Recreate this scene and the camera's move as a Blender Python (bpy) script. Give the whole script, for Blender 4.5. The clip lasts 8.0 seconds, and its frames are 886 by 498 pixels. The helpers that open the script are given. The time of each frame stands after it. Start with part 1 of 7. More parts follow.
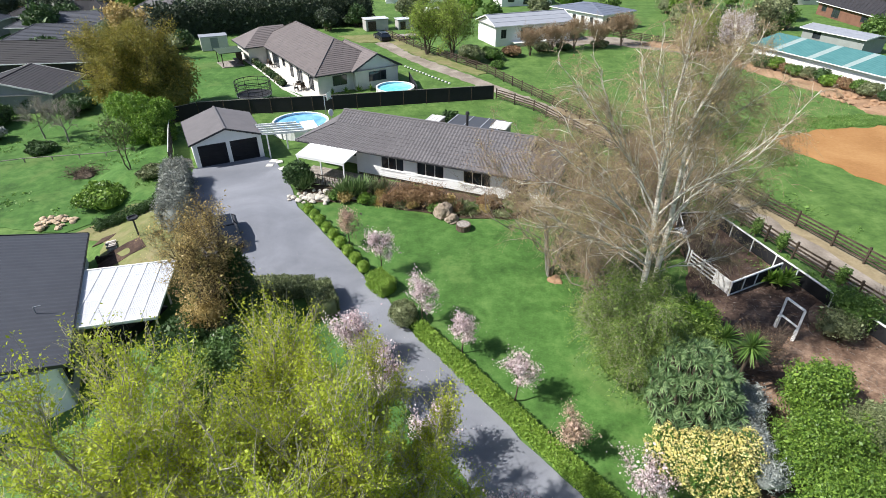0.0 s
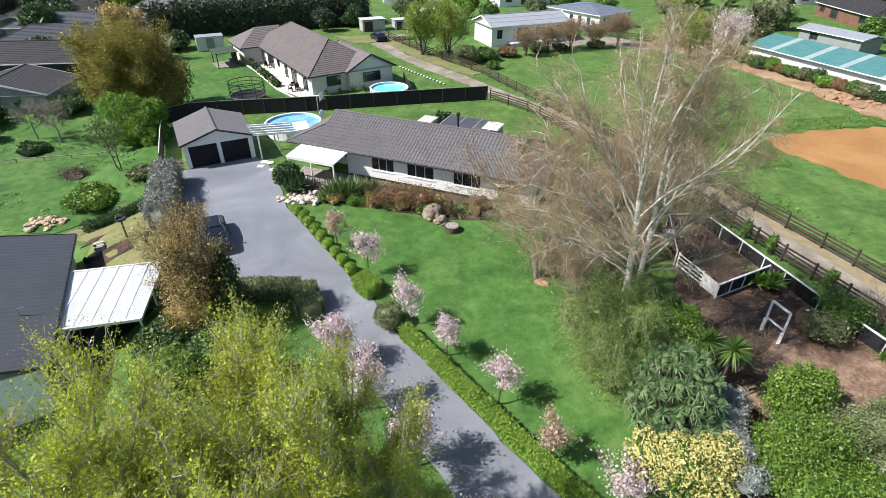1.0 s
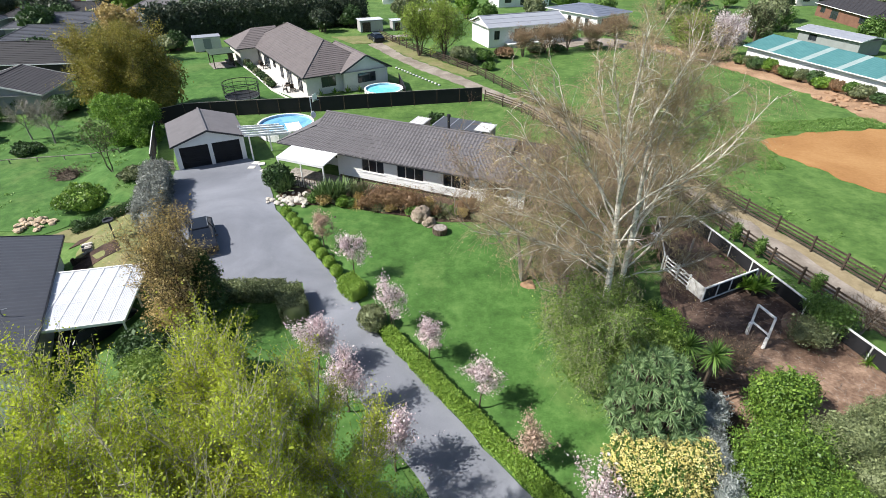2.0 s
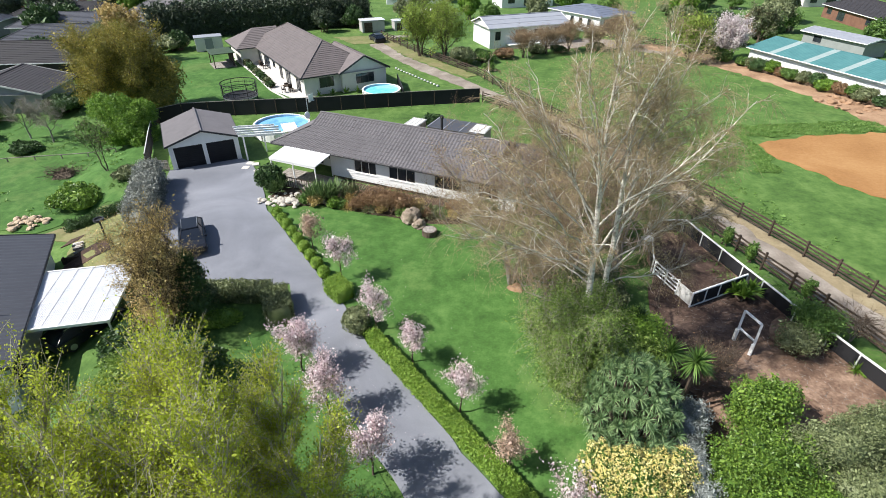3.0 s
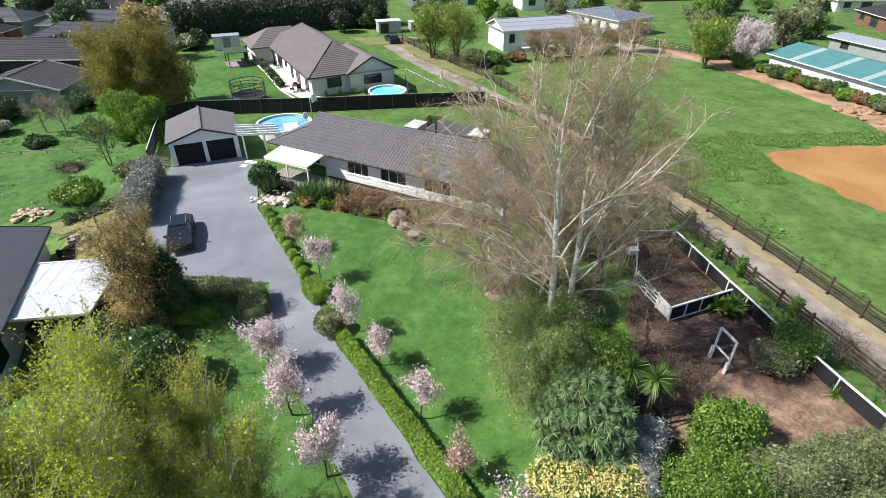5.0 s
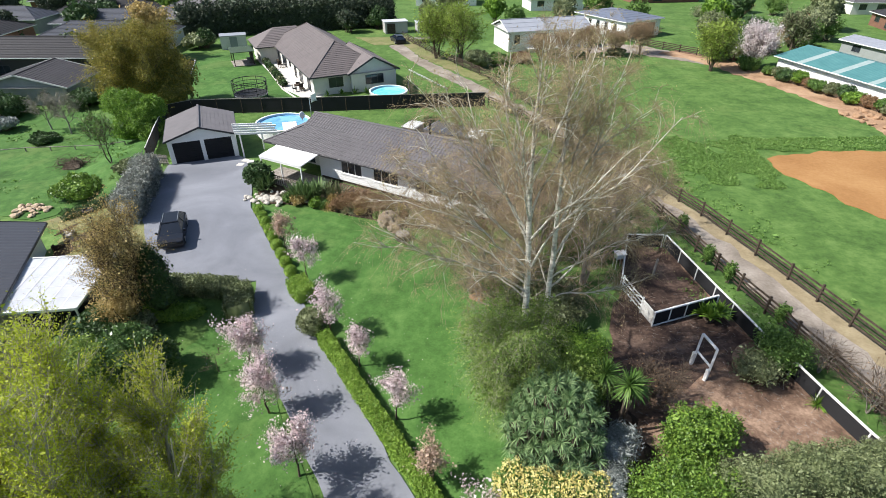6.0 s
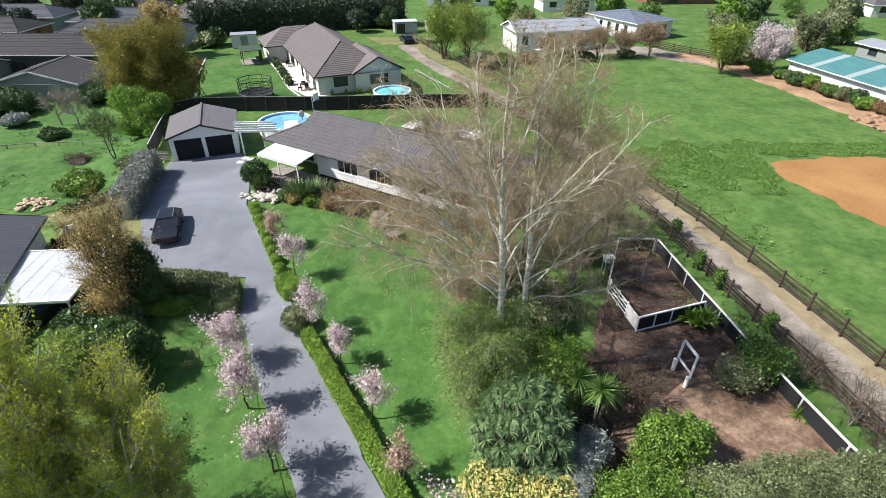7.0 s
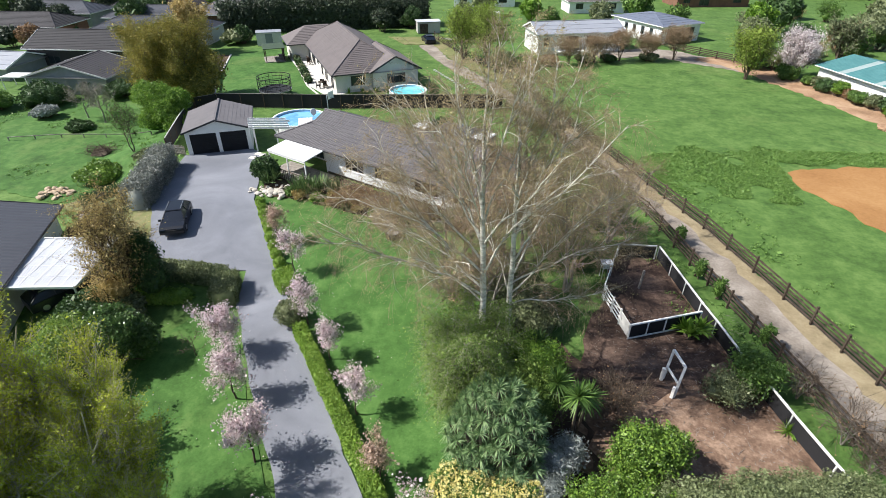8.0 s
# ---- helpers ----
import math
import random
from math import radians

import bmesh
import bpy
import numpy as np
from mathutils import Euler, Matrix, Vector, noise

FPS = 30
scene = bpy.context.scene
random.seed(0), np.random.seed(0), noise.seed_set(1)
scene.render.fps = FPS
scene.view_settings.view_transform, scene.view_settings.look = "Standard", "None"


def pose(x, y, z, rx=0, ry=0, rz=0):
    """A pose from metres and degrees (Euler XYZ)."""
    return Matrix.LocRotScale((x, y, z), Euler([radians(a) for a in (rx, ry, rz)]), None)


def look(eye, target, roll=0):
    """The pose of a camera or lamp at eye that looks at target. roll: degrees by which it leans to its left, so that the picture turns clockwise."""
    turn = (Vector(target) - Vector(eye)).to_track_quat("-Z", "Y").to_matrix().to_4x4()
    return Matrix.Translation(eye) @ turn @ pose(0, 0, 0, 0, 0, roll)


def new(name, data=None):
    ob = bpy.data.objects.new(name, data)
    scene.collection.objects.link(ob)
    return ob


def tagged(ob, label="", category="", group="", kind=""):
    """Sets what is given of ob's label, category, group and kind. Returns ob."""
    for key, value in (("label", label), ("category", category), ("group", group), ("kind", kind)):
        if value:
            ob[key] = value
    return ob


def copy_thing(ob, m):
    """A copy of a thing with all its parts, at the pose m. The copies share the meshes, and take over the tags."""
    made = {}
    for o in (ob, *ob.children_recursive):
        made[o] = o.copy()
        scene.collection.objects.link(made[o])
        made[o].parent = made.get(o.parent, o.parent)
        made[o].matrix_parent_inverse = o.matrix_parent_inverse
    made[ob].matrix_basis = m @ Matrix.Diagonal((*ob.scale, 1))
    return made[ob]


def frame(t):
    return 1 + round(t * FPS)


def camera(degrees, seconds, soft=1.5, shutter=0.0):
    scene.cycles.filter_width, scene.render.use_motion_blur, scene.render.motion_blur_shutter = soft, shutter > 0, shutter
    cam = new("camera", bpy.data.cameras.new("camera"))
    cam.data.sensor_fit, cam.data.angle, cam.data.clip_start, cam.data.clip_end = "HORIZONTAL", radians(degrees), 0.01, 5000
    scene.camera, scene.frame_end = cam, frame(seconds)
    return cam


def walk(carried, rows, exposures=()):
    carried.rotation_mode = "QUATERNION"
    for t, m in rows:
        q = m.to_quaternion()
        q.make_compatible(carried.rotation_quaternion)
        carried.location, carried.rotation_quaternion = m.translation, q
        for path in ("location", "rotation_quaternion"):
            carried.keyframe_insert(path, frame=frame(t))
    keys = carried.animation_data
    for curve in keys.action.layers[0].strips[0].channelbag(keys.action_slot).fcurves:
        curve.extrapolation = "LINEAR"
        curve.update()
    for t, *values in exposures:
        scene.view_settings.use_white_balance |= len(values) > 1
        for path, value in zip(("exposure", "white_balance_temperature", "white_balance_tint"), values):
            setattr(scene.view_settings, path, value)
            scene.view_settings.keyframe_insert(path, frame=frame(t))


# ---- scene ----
cam = camera(80.1, 8.0, soft=0.8)
METRES, EYE, TILT, LEAN, TURN = 11.8, 20.0, -33.0, 0.0, 0.0
ROWS = [
    (0.0, 0.0, 0.0, 0.0, 0.0, 0.0, -0.0),
    (0.5, 0.038, 0.0038, 0.0049, 0.06, 0.01, -0.03),
    (1.0, 0.0796, 0.0082, 0.0103, 0.14, -0.01, -0.07),
    (1.5, 0.1249, 0.013, 0.0162, 0.27, 0.0, -0.15),
    (2.0, 0.1734, 0.0189, 0.0229, 0.46, 0.01, -0.25),
    (3.5, 0.3376, 0.0385, 0.0436, 1.74, 0.0, -1.1),
    (4.0, 0.3994, 0.0449, 0.0515, 2.45, -0.01, -1.56),
    (5.5, 0.6018, 0.063, 0.0727, 4.54, -0.03, -2.93),
    (6.0, 0.6757, 0.07, 0.0788, 5.19, -0.06, -3.34),
    (6.5, 0.751, 0.0763, 0.0858, 5.92, -0.11, -3.81),
    (7.0, 0.8272, 0.0821, 0.0917, 6.81, -0.16, -4.4),
    (7.5, 0.9061, 0.0903, 0.0984, 8.04, -0.25, -5.23),
    (8.0, 0.989, 0.0996, 0.1064, 9.61, -0.4, -6.27),
]
walk(cam, [(t, pose(0, 0, EYE, TILT, LEAN, TURN) @ pose(METRES * x, METRES * y, METRES * z, 90 + pitch, roll, yaw)) for t, x, y, z, yaw, pitch, roll in ROWS])
scene.view_settings.exposure = 0.58

# ---------------------------------------------------------------- light
SUN_FROM = Vector((-0.666, -0.15, 0.73)).normalized()
world = bpy.data.worlds.new("world")
scene.world = world
world.use_nodes = True
wn = world.node_tree
sky = wn.nodes.new("ShaderNodeTexSky")
sky.sky_type = "NISHITA"
sky.sun_disc = False
sky.sun_elevation = math.asin(SUN_FROM.z)
sky.sun_rotation = math.atan2(SUN_FROM.x, SUN_FROM.y)
wn.links.new(sky.outputs[0], wn.nodes["Background"].inputs[0])
wn.nodes["Background"].inputs[1].default_value = 0.098
sun = new("sun", bpy.data.lights.new("sun", "SUN"))
sun.data.energy, sun.data.angle, sun.data.color = 5.4, radians(0.6), (1.0, 0.972, 0.935)
sun.matrix_world = look(SUN_FROM * 90, (0, 0, 0))

# ---------------------------------------------------------------- small helpers
rng = np.random.default_rng(7)


def step(a, b, x):
    u = np.clip((np.asarray(x, float) - a) / (b - a), 0, 1)
    return u * u * (3 - 2 * u)


def height(x, y):
    """The lie of the land: level at the houses, falling towards the road end of the drive and to the west."""
    x, y = np.asarray(x, float), np.asarray(y, float)
    d = np.clip(34 - y, 0, 26)
    w = 1 - 0.9 * step(2, 18, x)
    s = 6 * step(26, 33, y) + 6 * step(36, 44, y)
    return -(0.065 * d + 0.0022 * d * d) * w - 1.3 * (1 - step(-21.5 - s, -15.5 - s, x)) * (1 - step(50, 80, y))


def hz(x, y):
    return float(height(x, y))


def build(name, verts, faces, mat, parent=None, label="", smooth=False):
    """One mesh object; faces is an array of quads or triangles, or a list of polygons."""
    me = bpy.data.meshes.new(name)
    verts = np.asarray(verts, np.float32).reshape(-1, 3)
    if isinstance(faces, np.ndarray) and faces.ndim == 2:
        k = faces.shape[1]
        me.vertices.add(len(verts))
        me.vertices.foreach_set("co", verts.ravel())
        me.loops.add(faces.size)
        me.loops.foreach_set("vertex_index", faces.ravel().astype(np.int32))
        me.polygons.add(len(faces))
        me.polygons.foreach_set("loop_start", np.arange(0, faces.size, k, dtype=np.int32))
        me.update(calc_edges=True)
    else:
        me.from_pydata([tuple(map(float, v)) for v in verts], [], [tuple(int(i) for i in f) for f in faces])
        me.update()
    if smooth:
        me.polygons.foreach_set("use_smooth", np.ones(len(me.polygons), bool))
    me.materials.append(mat)
    ob = new(name, me)
    if parent:
        ob.parent = parent
    if label:
        ob["label"] = label
    return ob


def part(name, bm, mat, parent, label="", smooth=False):
    me = bpy.data.meshes.new(name)
    bm.to_mesh(me)
    bm.free()
    if smooth:
        me.polygons.foreach_set("use_smooth", np.ones(len(me.polygons), bool))
    me.materials.append(mat)
    ob = new(name, me)
    ob.parent = parent
    if label:
        ob["label"] = label
    return ob


def thing(name, x, y, z=None, turn=0.0, label="", category="", group="", kind=""):
    ob = new(name)
    ob.empty_display_size = 0.3
    ob.matrix_basis = pose(x, y, hz(x, y) if z is None else z, 0, 0, turn)
    return tagged(ob, label, category, group, kind)


def add_box(bm, x0, x1, y0, y1, z0, z1, bevel=0.0, m=None):
    r = bmesh.ops.create_cube(bm, size=1.0)
    vs = r["verts"]
    for v in vs:
        v.co = Vector(((x0 + x1) / 2 + v.co.x * (x1 - x0), (y0 + y1) / 2 + v.co.y * (y1 - y0), (z0 + z1) / 2 + v.co.z * (z1 - z0)))
    if bevel:
        es = list({e for v in vs for e in v.link_edges})
        r = bmesh.ops.bevel(bm, geom=es, offset=bevel, segments=1, affect="EDGES", profile=0.5)
        vs = list({v for f in r["faces"] for v in f.verts} | {v for v in vs if v.is_valid})
    if m is not None:
        for v in vs:
            v.co = m @ v.co
    return vs


def box(x0, x1, y0, y1, z0, z1, bevel=0.0, m=None):
    bm = bmesh.new()
    add_box(bm, x0, x1, y0, y1, z0, z1, bevel, m)
    return bm


def beam(a, b, w, h, bm=None):
    """A square-edged bar from a to b."""
    bm = bm or bmesh.new()
    a, b = Vector(a), Vector(b)
    d = b - a
    q = d.to_track_quat("X", "Z").to_matrix().to_4x4()
    add_box(bm, 0, d.length, -w / 2, w / 2, -h / 2, h / 2, min(w, h) * 0.08, Matrix.Translation(a) @ q)
    return bm


def tube_arrays(lines, sides=6):
    """Tapered round bars along polylines; each line is (points, start radius, end radius)."""
    vs, fs, base = [], [], 0
    ang = np.linspace(0, 2 * np.pi, sides, endpoint=False)
    for pts, r0, r1 in lines:
        p = np.asarray(pts, float)
        n = len(p)
        d = np.gradient(p, axis=0)
        d /= np.linalg.norm(d, axis=1)[:, None] + 1e-9
        ref = np.where(np.abs(d[:, 2:3]) > 0.9, [[1.0, 0, 0]], [[0, 0, 1.0]])
        s = np.cross(d, ref)
        s /= np.linalg.norm(s, axis=1)[:, None] + 1e-9
        t = np.cross(d, s)
        r = np.linspace(r0, r1, n)[:, None, None]
        ring = p[:, None, :] + r * (np.cos(ang)[None, :, None] * s[:, None, :] + np.sin(ang)[None, :, None] * t[:, None, :])
        vs.append(ring.reshape(-1, 3))
        i = np.arange(n - 1)[:, None] * sides + np.arange(sides)[None, :]
        j = np.arange(n - 1)[:, None] * sides + (np.arange(sides)[None, :] + 1) % sides
        fs.append(np.stack([i, j, j + sides, i + sides], -1).reshape(-1, 4) + base)
        base += n * sides
    return np.concatenate(vs), np.concatenate(fs)


def twig_arrays(start, way, length, width, droop=0.0, seg=3, curl=0.12):
    """Many thin three-sided twigs at once."""
    n = len(start)
    way = way / (np.linalg.norm(way, axis=1)[:, None] + 1e-9)
    k = np.linspace(0, 1, seg + 1)
    side = rng.normal(size=(n, 3)) * curl
    L = np.asarray(length)[:, None, None]
    P = start[:, None, :] + L * (k[None, :, None] * way[:, None, :] + (k ** 2)[None, :, None] * side[:, None, :])
    P[:, :, 2] -= (droop * np.asarray(length))[:, None] * (k ** 2)[None, :]
    s = np.cross(way, rng.normal(size=(n, 3)))
    s /= np.linalg.norm(s, axis=1)[:, None] + 1e-9
    t = np.cross(way, s)
    w = (np.asarray(width)[:, None] * (1 - 0.75 * k)[None, :])[:, :, None, None]
    a = np.array([0, 2.094, 4.189])
    ring = P[:, :, None, :] + w * (np.cos(a)[None, None, :, None] * s[:, None, None, :] + np.sin(a)[None, None, :, None] * t[:, None, None, :])
    V = ring.reshape(-1, 3)
    b = (np.arange(n) * (seg + 1) * 3)[:, None, None] + (np.arange(seg) * 3)[None, :, None]
    i = b + np.arange(3)[None, None, :]
    j = b + ((np.arange(3) + 1) % 3)[None, None, :]
    F = np.stack([i, j, j + 3, i + 3], -1).reshape(-1, 4)
    return V, F, P


def leaf_arrays(P, size, aspect=0.55, out=None, bias=0.5, spread=0.4):
    """A four-cornered blade at every point, turned at random, or partly outwards."""
    n = len(P)
    nrm = rng.normal(size=(n, 3))
    nrm /= np.linalg.norm(nrm, axis=1)[:, None]
    if out is not None:
        nrm = nrm * (1 - bias) + out * bias
        nrm /= np.linalg.norm(nrm, axis=1)[:, None] + 1e-9
    a = np.cross(nrm, rng.normal(size=(n, 3)))
    a /= np.linalg.norm(a, axis=1)[:, None] + 1e-9
    b = np.cross(nrm, a)
    s = size * np.exp(rng.normal(size=(n, 1)) * spread)
    a, b = a * s, b * s * aspect
    c = nrm * s * 0.18
    V = np.stack([P - a, P + b + c, P + a * 0.9, P - b + c], 1).reshape(-1, 3)
    return V, np.arange(n * 4).reshape(-1, 4)


def merge(*arrays):
    vs, fs, base = [], [], 0
    for v, f in arrays:
        vs.append(v)
        fs.append(f + base)
        base += len(v)
    return np.concatenate(vs), np.concatenate(fs)


def unit(v):
    return v / (np.linalg.norm(v, axis=-1, keepdims=True) + 1e-9)


# ---------------------------------------------------------------- materials
class Nodes:
    """Short hand for a node material."""

    def __init__(self, name):
        self.m = bpy.data.materials.new(name)
        self.m.use_nodes = True
        self.t = self.m.node_tree
        self.b = self.t.nodes["Principled BSDF"]
        self.out = self.t.nodes["Material Output"]
        self.xyz = self.t.nodes.new("ShaderNodeTexCoord").outputs["Object"]

    def node(self, kind, **kw):
        n = self.t.nodes.new(kind)
        for k, v in kw.items():
            n.inputs[k].default_value = v
        return n

    def link(self, a, b):
        self.t.links.new(a, b)

    def noise(self, scale, detail=4.0, rough=0.6, coord=None, stretch=None, distort=0.0):
        n = self.node("ShaderNodeTexNoise", Scale=scale, Detail=detail, Roughness=rough, Distortion=distort)
        c = coord or self.xyz
        if stretch:
            m = self.node("ShaderNodeMapping", Scale=stretch)
            self.link(c, m.inputs["Vector"])
            c = m.outputs[0]
        self.link(c, n.inputs["Vector"])
        return n.outputs["Fac"]

    def ramp(self, fac, stops):
        r = self.t.nodes.new("ShaderNodeValToRGB")
        e = r.color_ramp.elements
        while len(e) < len(stops):
            e.new(0.5)
        for i, (p, c) in enumerate(stops):
            e[i].position = p
            e[i].color = (*c, 1)
        self.link(fac, r.inputs[0])
        return r.outputs[0]

    def mix(self, fac, a, b, kind="MIX"):
        n = self.t.nodes.new("ShaderNodeMix")
        n.data_type, n.blend_type = "RGBA", kind
        for s, v in ((0, fac), (6, a), (7, b)):
            if isinstance(v, tuple):
                n.inputs[s].default_value = (*v, 1)
            elif isinstance(v, (int, float)):
                n.inputs[s].default_value = v
            else:
                self.link(v, n.inputs[s])
        return n.outputs[2]

    def math(self, op, a, b=0.0):
        n = self.t.nodes.new("ShaderNodeMath")
        n.operation = op
        for i, v in ((0, a), (1, b)):
            if isinstance(v, (int, float)):
                n.inputs[i].default_value = v
            else:
                self.link(v, n.inputs[i])
        return n.outputs[0]

    def bump(self, fac, strength, distance):
        n = self.node("ShaderNodeBump", Strength=strength, Distance=distance)
        self.link(fac, n.inputs["Height"])
        self.link(n.outputs[0], self.b.inputs["Normal"])

    def done(self, color, rough=0.7, metal=0.0, spec=0.4):
        if isinstance(color, tuple):
            self.b.inputs["Base Color"].default_value = (*color, 1)
        else:
            self.link(color, self.b.inputs["Base Color"])
        self.b.inputs["Roughness"].default_value = rough
        self.b.inputs["Metallic"].default_value = metal
        self.b.inputs["Specular IOR Level"].default_value = spec
        return self.m


def scaled(c, k):
    return tuple(v * k for v in c)


def leafy(name, dark, mid, light, clump=0.7, glow=0.25, rough=0.55):
    """Leaves: a colour of their own each, drifting from clump to clump, with light coming through."""
    n = Nodes(name)
    isl = n.t.nodes.new("ShaderNodeNewGeometry").outputs["Random Per Island"]
    big = n.noise(clump, 3)
    f = n.math("ADD", n.math("MULTIPLY", isl, 0.6), n.math("MULTIPLY", big, 0.5))
    col = n.ramp(f, [(0.15, dark), (0.5, mid), (0.85, light)])
    n.done(col, rough, 0, 0.35)
    tr = n.t.nodes.new("ShaderNodeBsdfTranslucent")
    n.link(n.mix(0.5, col, tuple(min(1, v * 1.6) for v in mid)), tr.inputs[0])
    mx = n.t.nodes.new("ShaderNodeMixShader")
    mx.inputs[0].default_value = glow
    n.link(n.b.outputs[0], mx.inputs[1])
    n.link(tr.outputs[0], mx.inputs[2])
    n.link(mx.outputs[0], n.out.inputs["Surface"])
    return n.m


def bark(name, a, b, scale=6.0, stretch=(1, 1, 0.25)):
    n = Nodes(name)
    f = n.noise(scale, 6, 0.65, stretch=stretch)
    n.bump(f, 0.7, 0.02)
    return n.done(n.ramp(f, [(0.35, a), (0.62, b)]), 0.9, 0, 0.2)


def grassy(name, dark, mid, light, dry, patch=0.12, dryness=0.5):
    n = Nodes(name)
    big = n.noise(patch, 5, 0.65, distort=0.6)
    mid_n = n.noise(1.3, 5, 0.7)
    fine = n.noise(9.0, 6, 0.85)
    f = n.math("ADD", n.math("MULTIPLY", mid_n, 0.55), n.math("MULTIPLY", fine, 0.45))
    wide = n.noise(0.33, 4, 0.6, distort=0.4)
    f = n.math("ADD", n.math("MULTIPLY", f, 0.66), n.math("MULTIPLY", wide, 0.34))
    col = n.ramp(f, [(0.37, dark), (0.5, mid), (0.63, light)])
    worn = n.ramp(n.math("ADD", n.math("MULTIPLY", big, 0.8), n.math("MULTIPLY", mid_n, 0.2)), [(dryness, (0, 0, 0)), (dryness + 0.16, (1, 1, 1))])
    col = n.mix(n.math("MULTIPLY", worn, 0.7), col, dry)
    n.bump(f, 0.9, 0.06)
    return n.done(col, 0.85, 0, 0.2)


def earthy(name, dark, mid, light, patch=0.25, grain=9.0, relief=0.05):
    n = Nodes(name)
    big = n.noise(patch, 5, 0.6, distort=0.5)
    fine = n.noise(grain, 6, 0.75)
    f = n.math("ADD", n.math("MULTIPLY", big, 0.6), n.math("MULTIPLY", fine, 0.4))
    n.bump(fine, 0.8, relief)
    return n.done(n.ramp(f, [(0.36, dark), (0.5, mid), (0.64, light)]), 0.92, 0, 0.2)


def painted(name, color, wear=0.12, rough=0.55, metal=0.0, boards=0.0):
    n = Nodes(name)
    a = n.noise(0.9, 5, 0.7)
    b = n.noise(18.0, 3, 0.7)
    f = n.math("ADD", n.math("MULTIPLY", a, 0.7), n.math("MULTIPLY", b, 0.3))
    col = n.ramp(f, [(0.35, scaled(color, 1 - wear)), (0.6, color)])
    n.bump(b, 0.15, 0.004)
    return n.done(col, rough, metal, 0.4)


def tiled(name, a, b, c, rough=0.75):
    n = Nodes(name)
    isl = n.t.nodes.new("ShaderNodeNewGeometry").outputs["Random Per Island"]
    f = n.math("ADD", n.math("MULTIPLY", isl, 0.45), n.math("MULTIPLY", n.noise(0.8, 5, 0.7), 0.55))
    fine = n.noise(22, 4, 0.7)
    n.bump(fine, 0.3, 0.006)
    return n.done(n.mix(n.math("MULTIPLY", fine, 0.3), n.ramp(f, [(0.3, a), (0.5, b), (0.72, c)]), scaled(b, 0.7)), rough, 0, 0.35)


def glassy(name, tint=(0.02, 0.025, 0.03)):
    n = Nodes(name)
    f = n.noise(0.6, 2)
    return n.done(n.ramp(f, [(0.3, scaled(tint, 0.6)), (0.7, scaled(tint, 1.8))]), 0.08, 0, 0.6)


GRASS = grassy("grass", (0.034, 0.073, 0.0155), (0.073, 0.14, 0.031), (0.138, 0.22, 0.06), (0.15, 0.19, 0.06), 0.09, 0.56)
LAWN = grassy("lawn_grass", (0.026, 0.066, 0.013), (0.054, 0.127, 0.026), (0.102, 0.195, 0.05), (0.12, 0.178, 0.052), 0.16, 0.52)
TANGRASS = grassy("tan_grass", (0.15, 0.12, 0.07), (0.25, 0.2, 0.12), (0.34, 0.285, 0.18), (0.17, 0.18, 0.07), 0.3, 0.58)
DRYLAWN = grassy("dry_grass", (0.1, 0.12, 0.04), (0.16, 0.17, 0.065), (0.22, 0.22, 0.1), (0.26, 0.2, 0.12), 0.3, 0.5)
GRAVEL = earthy("grey_chip_seal", (0.125, 0.132, 0.15), (0.18, 0.188, 0.212), (0.25, 0.258, 0.285), 0.16, 26.0, 0.015)
LANE = earthy("lane_gravel", (0.15, 0.125, 0.1), (0.24, 0.205, 0.17), (0.35, 0.31, 0.265), 0.4, 6.0)
DIRT = earthy("bare_soil", (0.07, 0.043, 0.03), (0.17, 0.108, 0.074), (0.37, 0.255, 0.18), 0.45, 5.0)
ORANGE = earthy("orange_clay", (0.245, 0.12, 0.042), (0.31, 0.16, 0.06), (0.375, 0.21, 0.085), 0.12, 3.0)
# Dark brown for ground patches, the shade below the sleeper wall included.
DARKGROUND = earthy("dark_ground", (0.03, 0.02, 0.016), (0.078, 0.05, 0.038), (0.2, 0.135, 0.1), 0.4, 6.0)
CLAY = earthy("stripped_clay", (0.2, 0.12, 0.07), (0.32, 0.2, 0.12), (0.44, 0.3, 0.19), 0.3, 3.0)
CONCRETE = earthy("concrete", (0.42, 0.39, 0.35), (0.55, 0.52, 0.48), (0.66, 0.63, 0.6), 0.4, 9.0, 0.006)
MULCH = earthy("bark_mulch", (0.035, 0.025, 0.018), (0.075, 0.05, 0.035), (0.13, 0.09, 0.06), 0.7, 12.0)
ROCK = earthy("pale_rock", (0.3, 0.27, 0.22), (0.5, 0.46, 0.4), (0.68, 0.64, 0.58), 1.5, 7.0, 0.03)
STONE = earthy("brown_rock", (0.14, 0.11, 0.08), (0.26, 0.21, 0.16), (0.4, 0.34, 0.27), 1.5, 7.0, 0.03)
SANDSTONE = earthy("tan_sandstone", (0.3, 0.22, 0.14), (0.48, 0.37, 0.26), (0.64, 0.53, 0.4), 1.5, 7.0, 0.03)
WHITE = painted("white_paint", (0.78, 0.78, 0.76), 0.1)
OFFWHITE = painted("weathered_white_paint", (0.66, 0.65, 0.62), 0.22)
CREAM = painted("cream_plaster", (0.62, 0.6, 0.54), 0.12, 0.8)
GREYWALL = painted("pale_grey_block", (0.26, 0.28, 0.27), 0.18, 0.85)
BRICKWALL = painted("brown_brick", (0.2, 0.1, 0.065), 0.35, 0.85)
DARKDOOR = painted("dark_roller_door", (0.028, 0.03, 0.036), 0.2, 0.5)
BLACKMESH = painted("black_shade_cloth", (0.016, 0.016, 0.018), 0.3, 0.85)
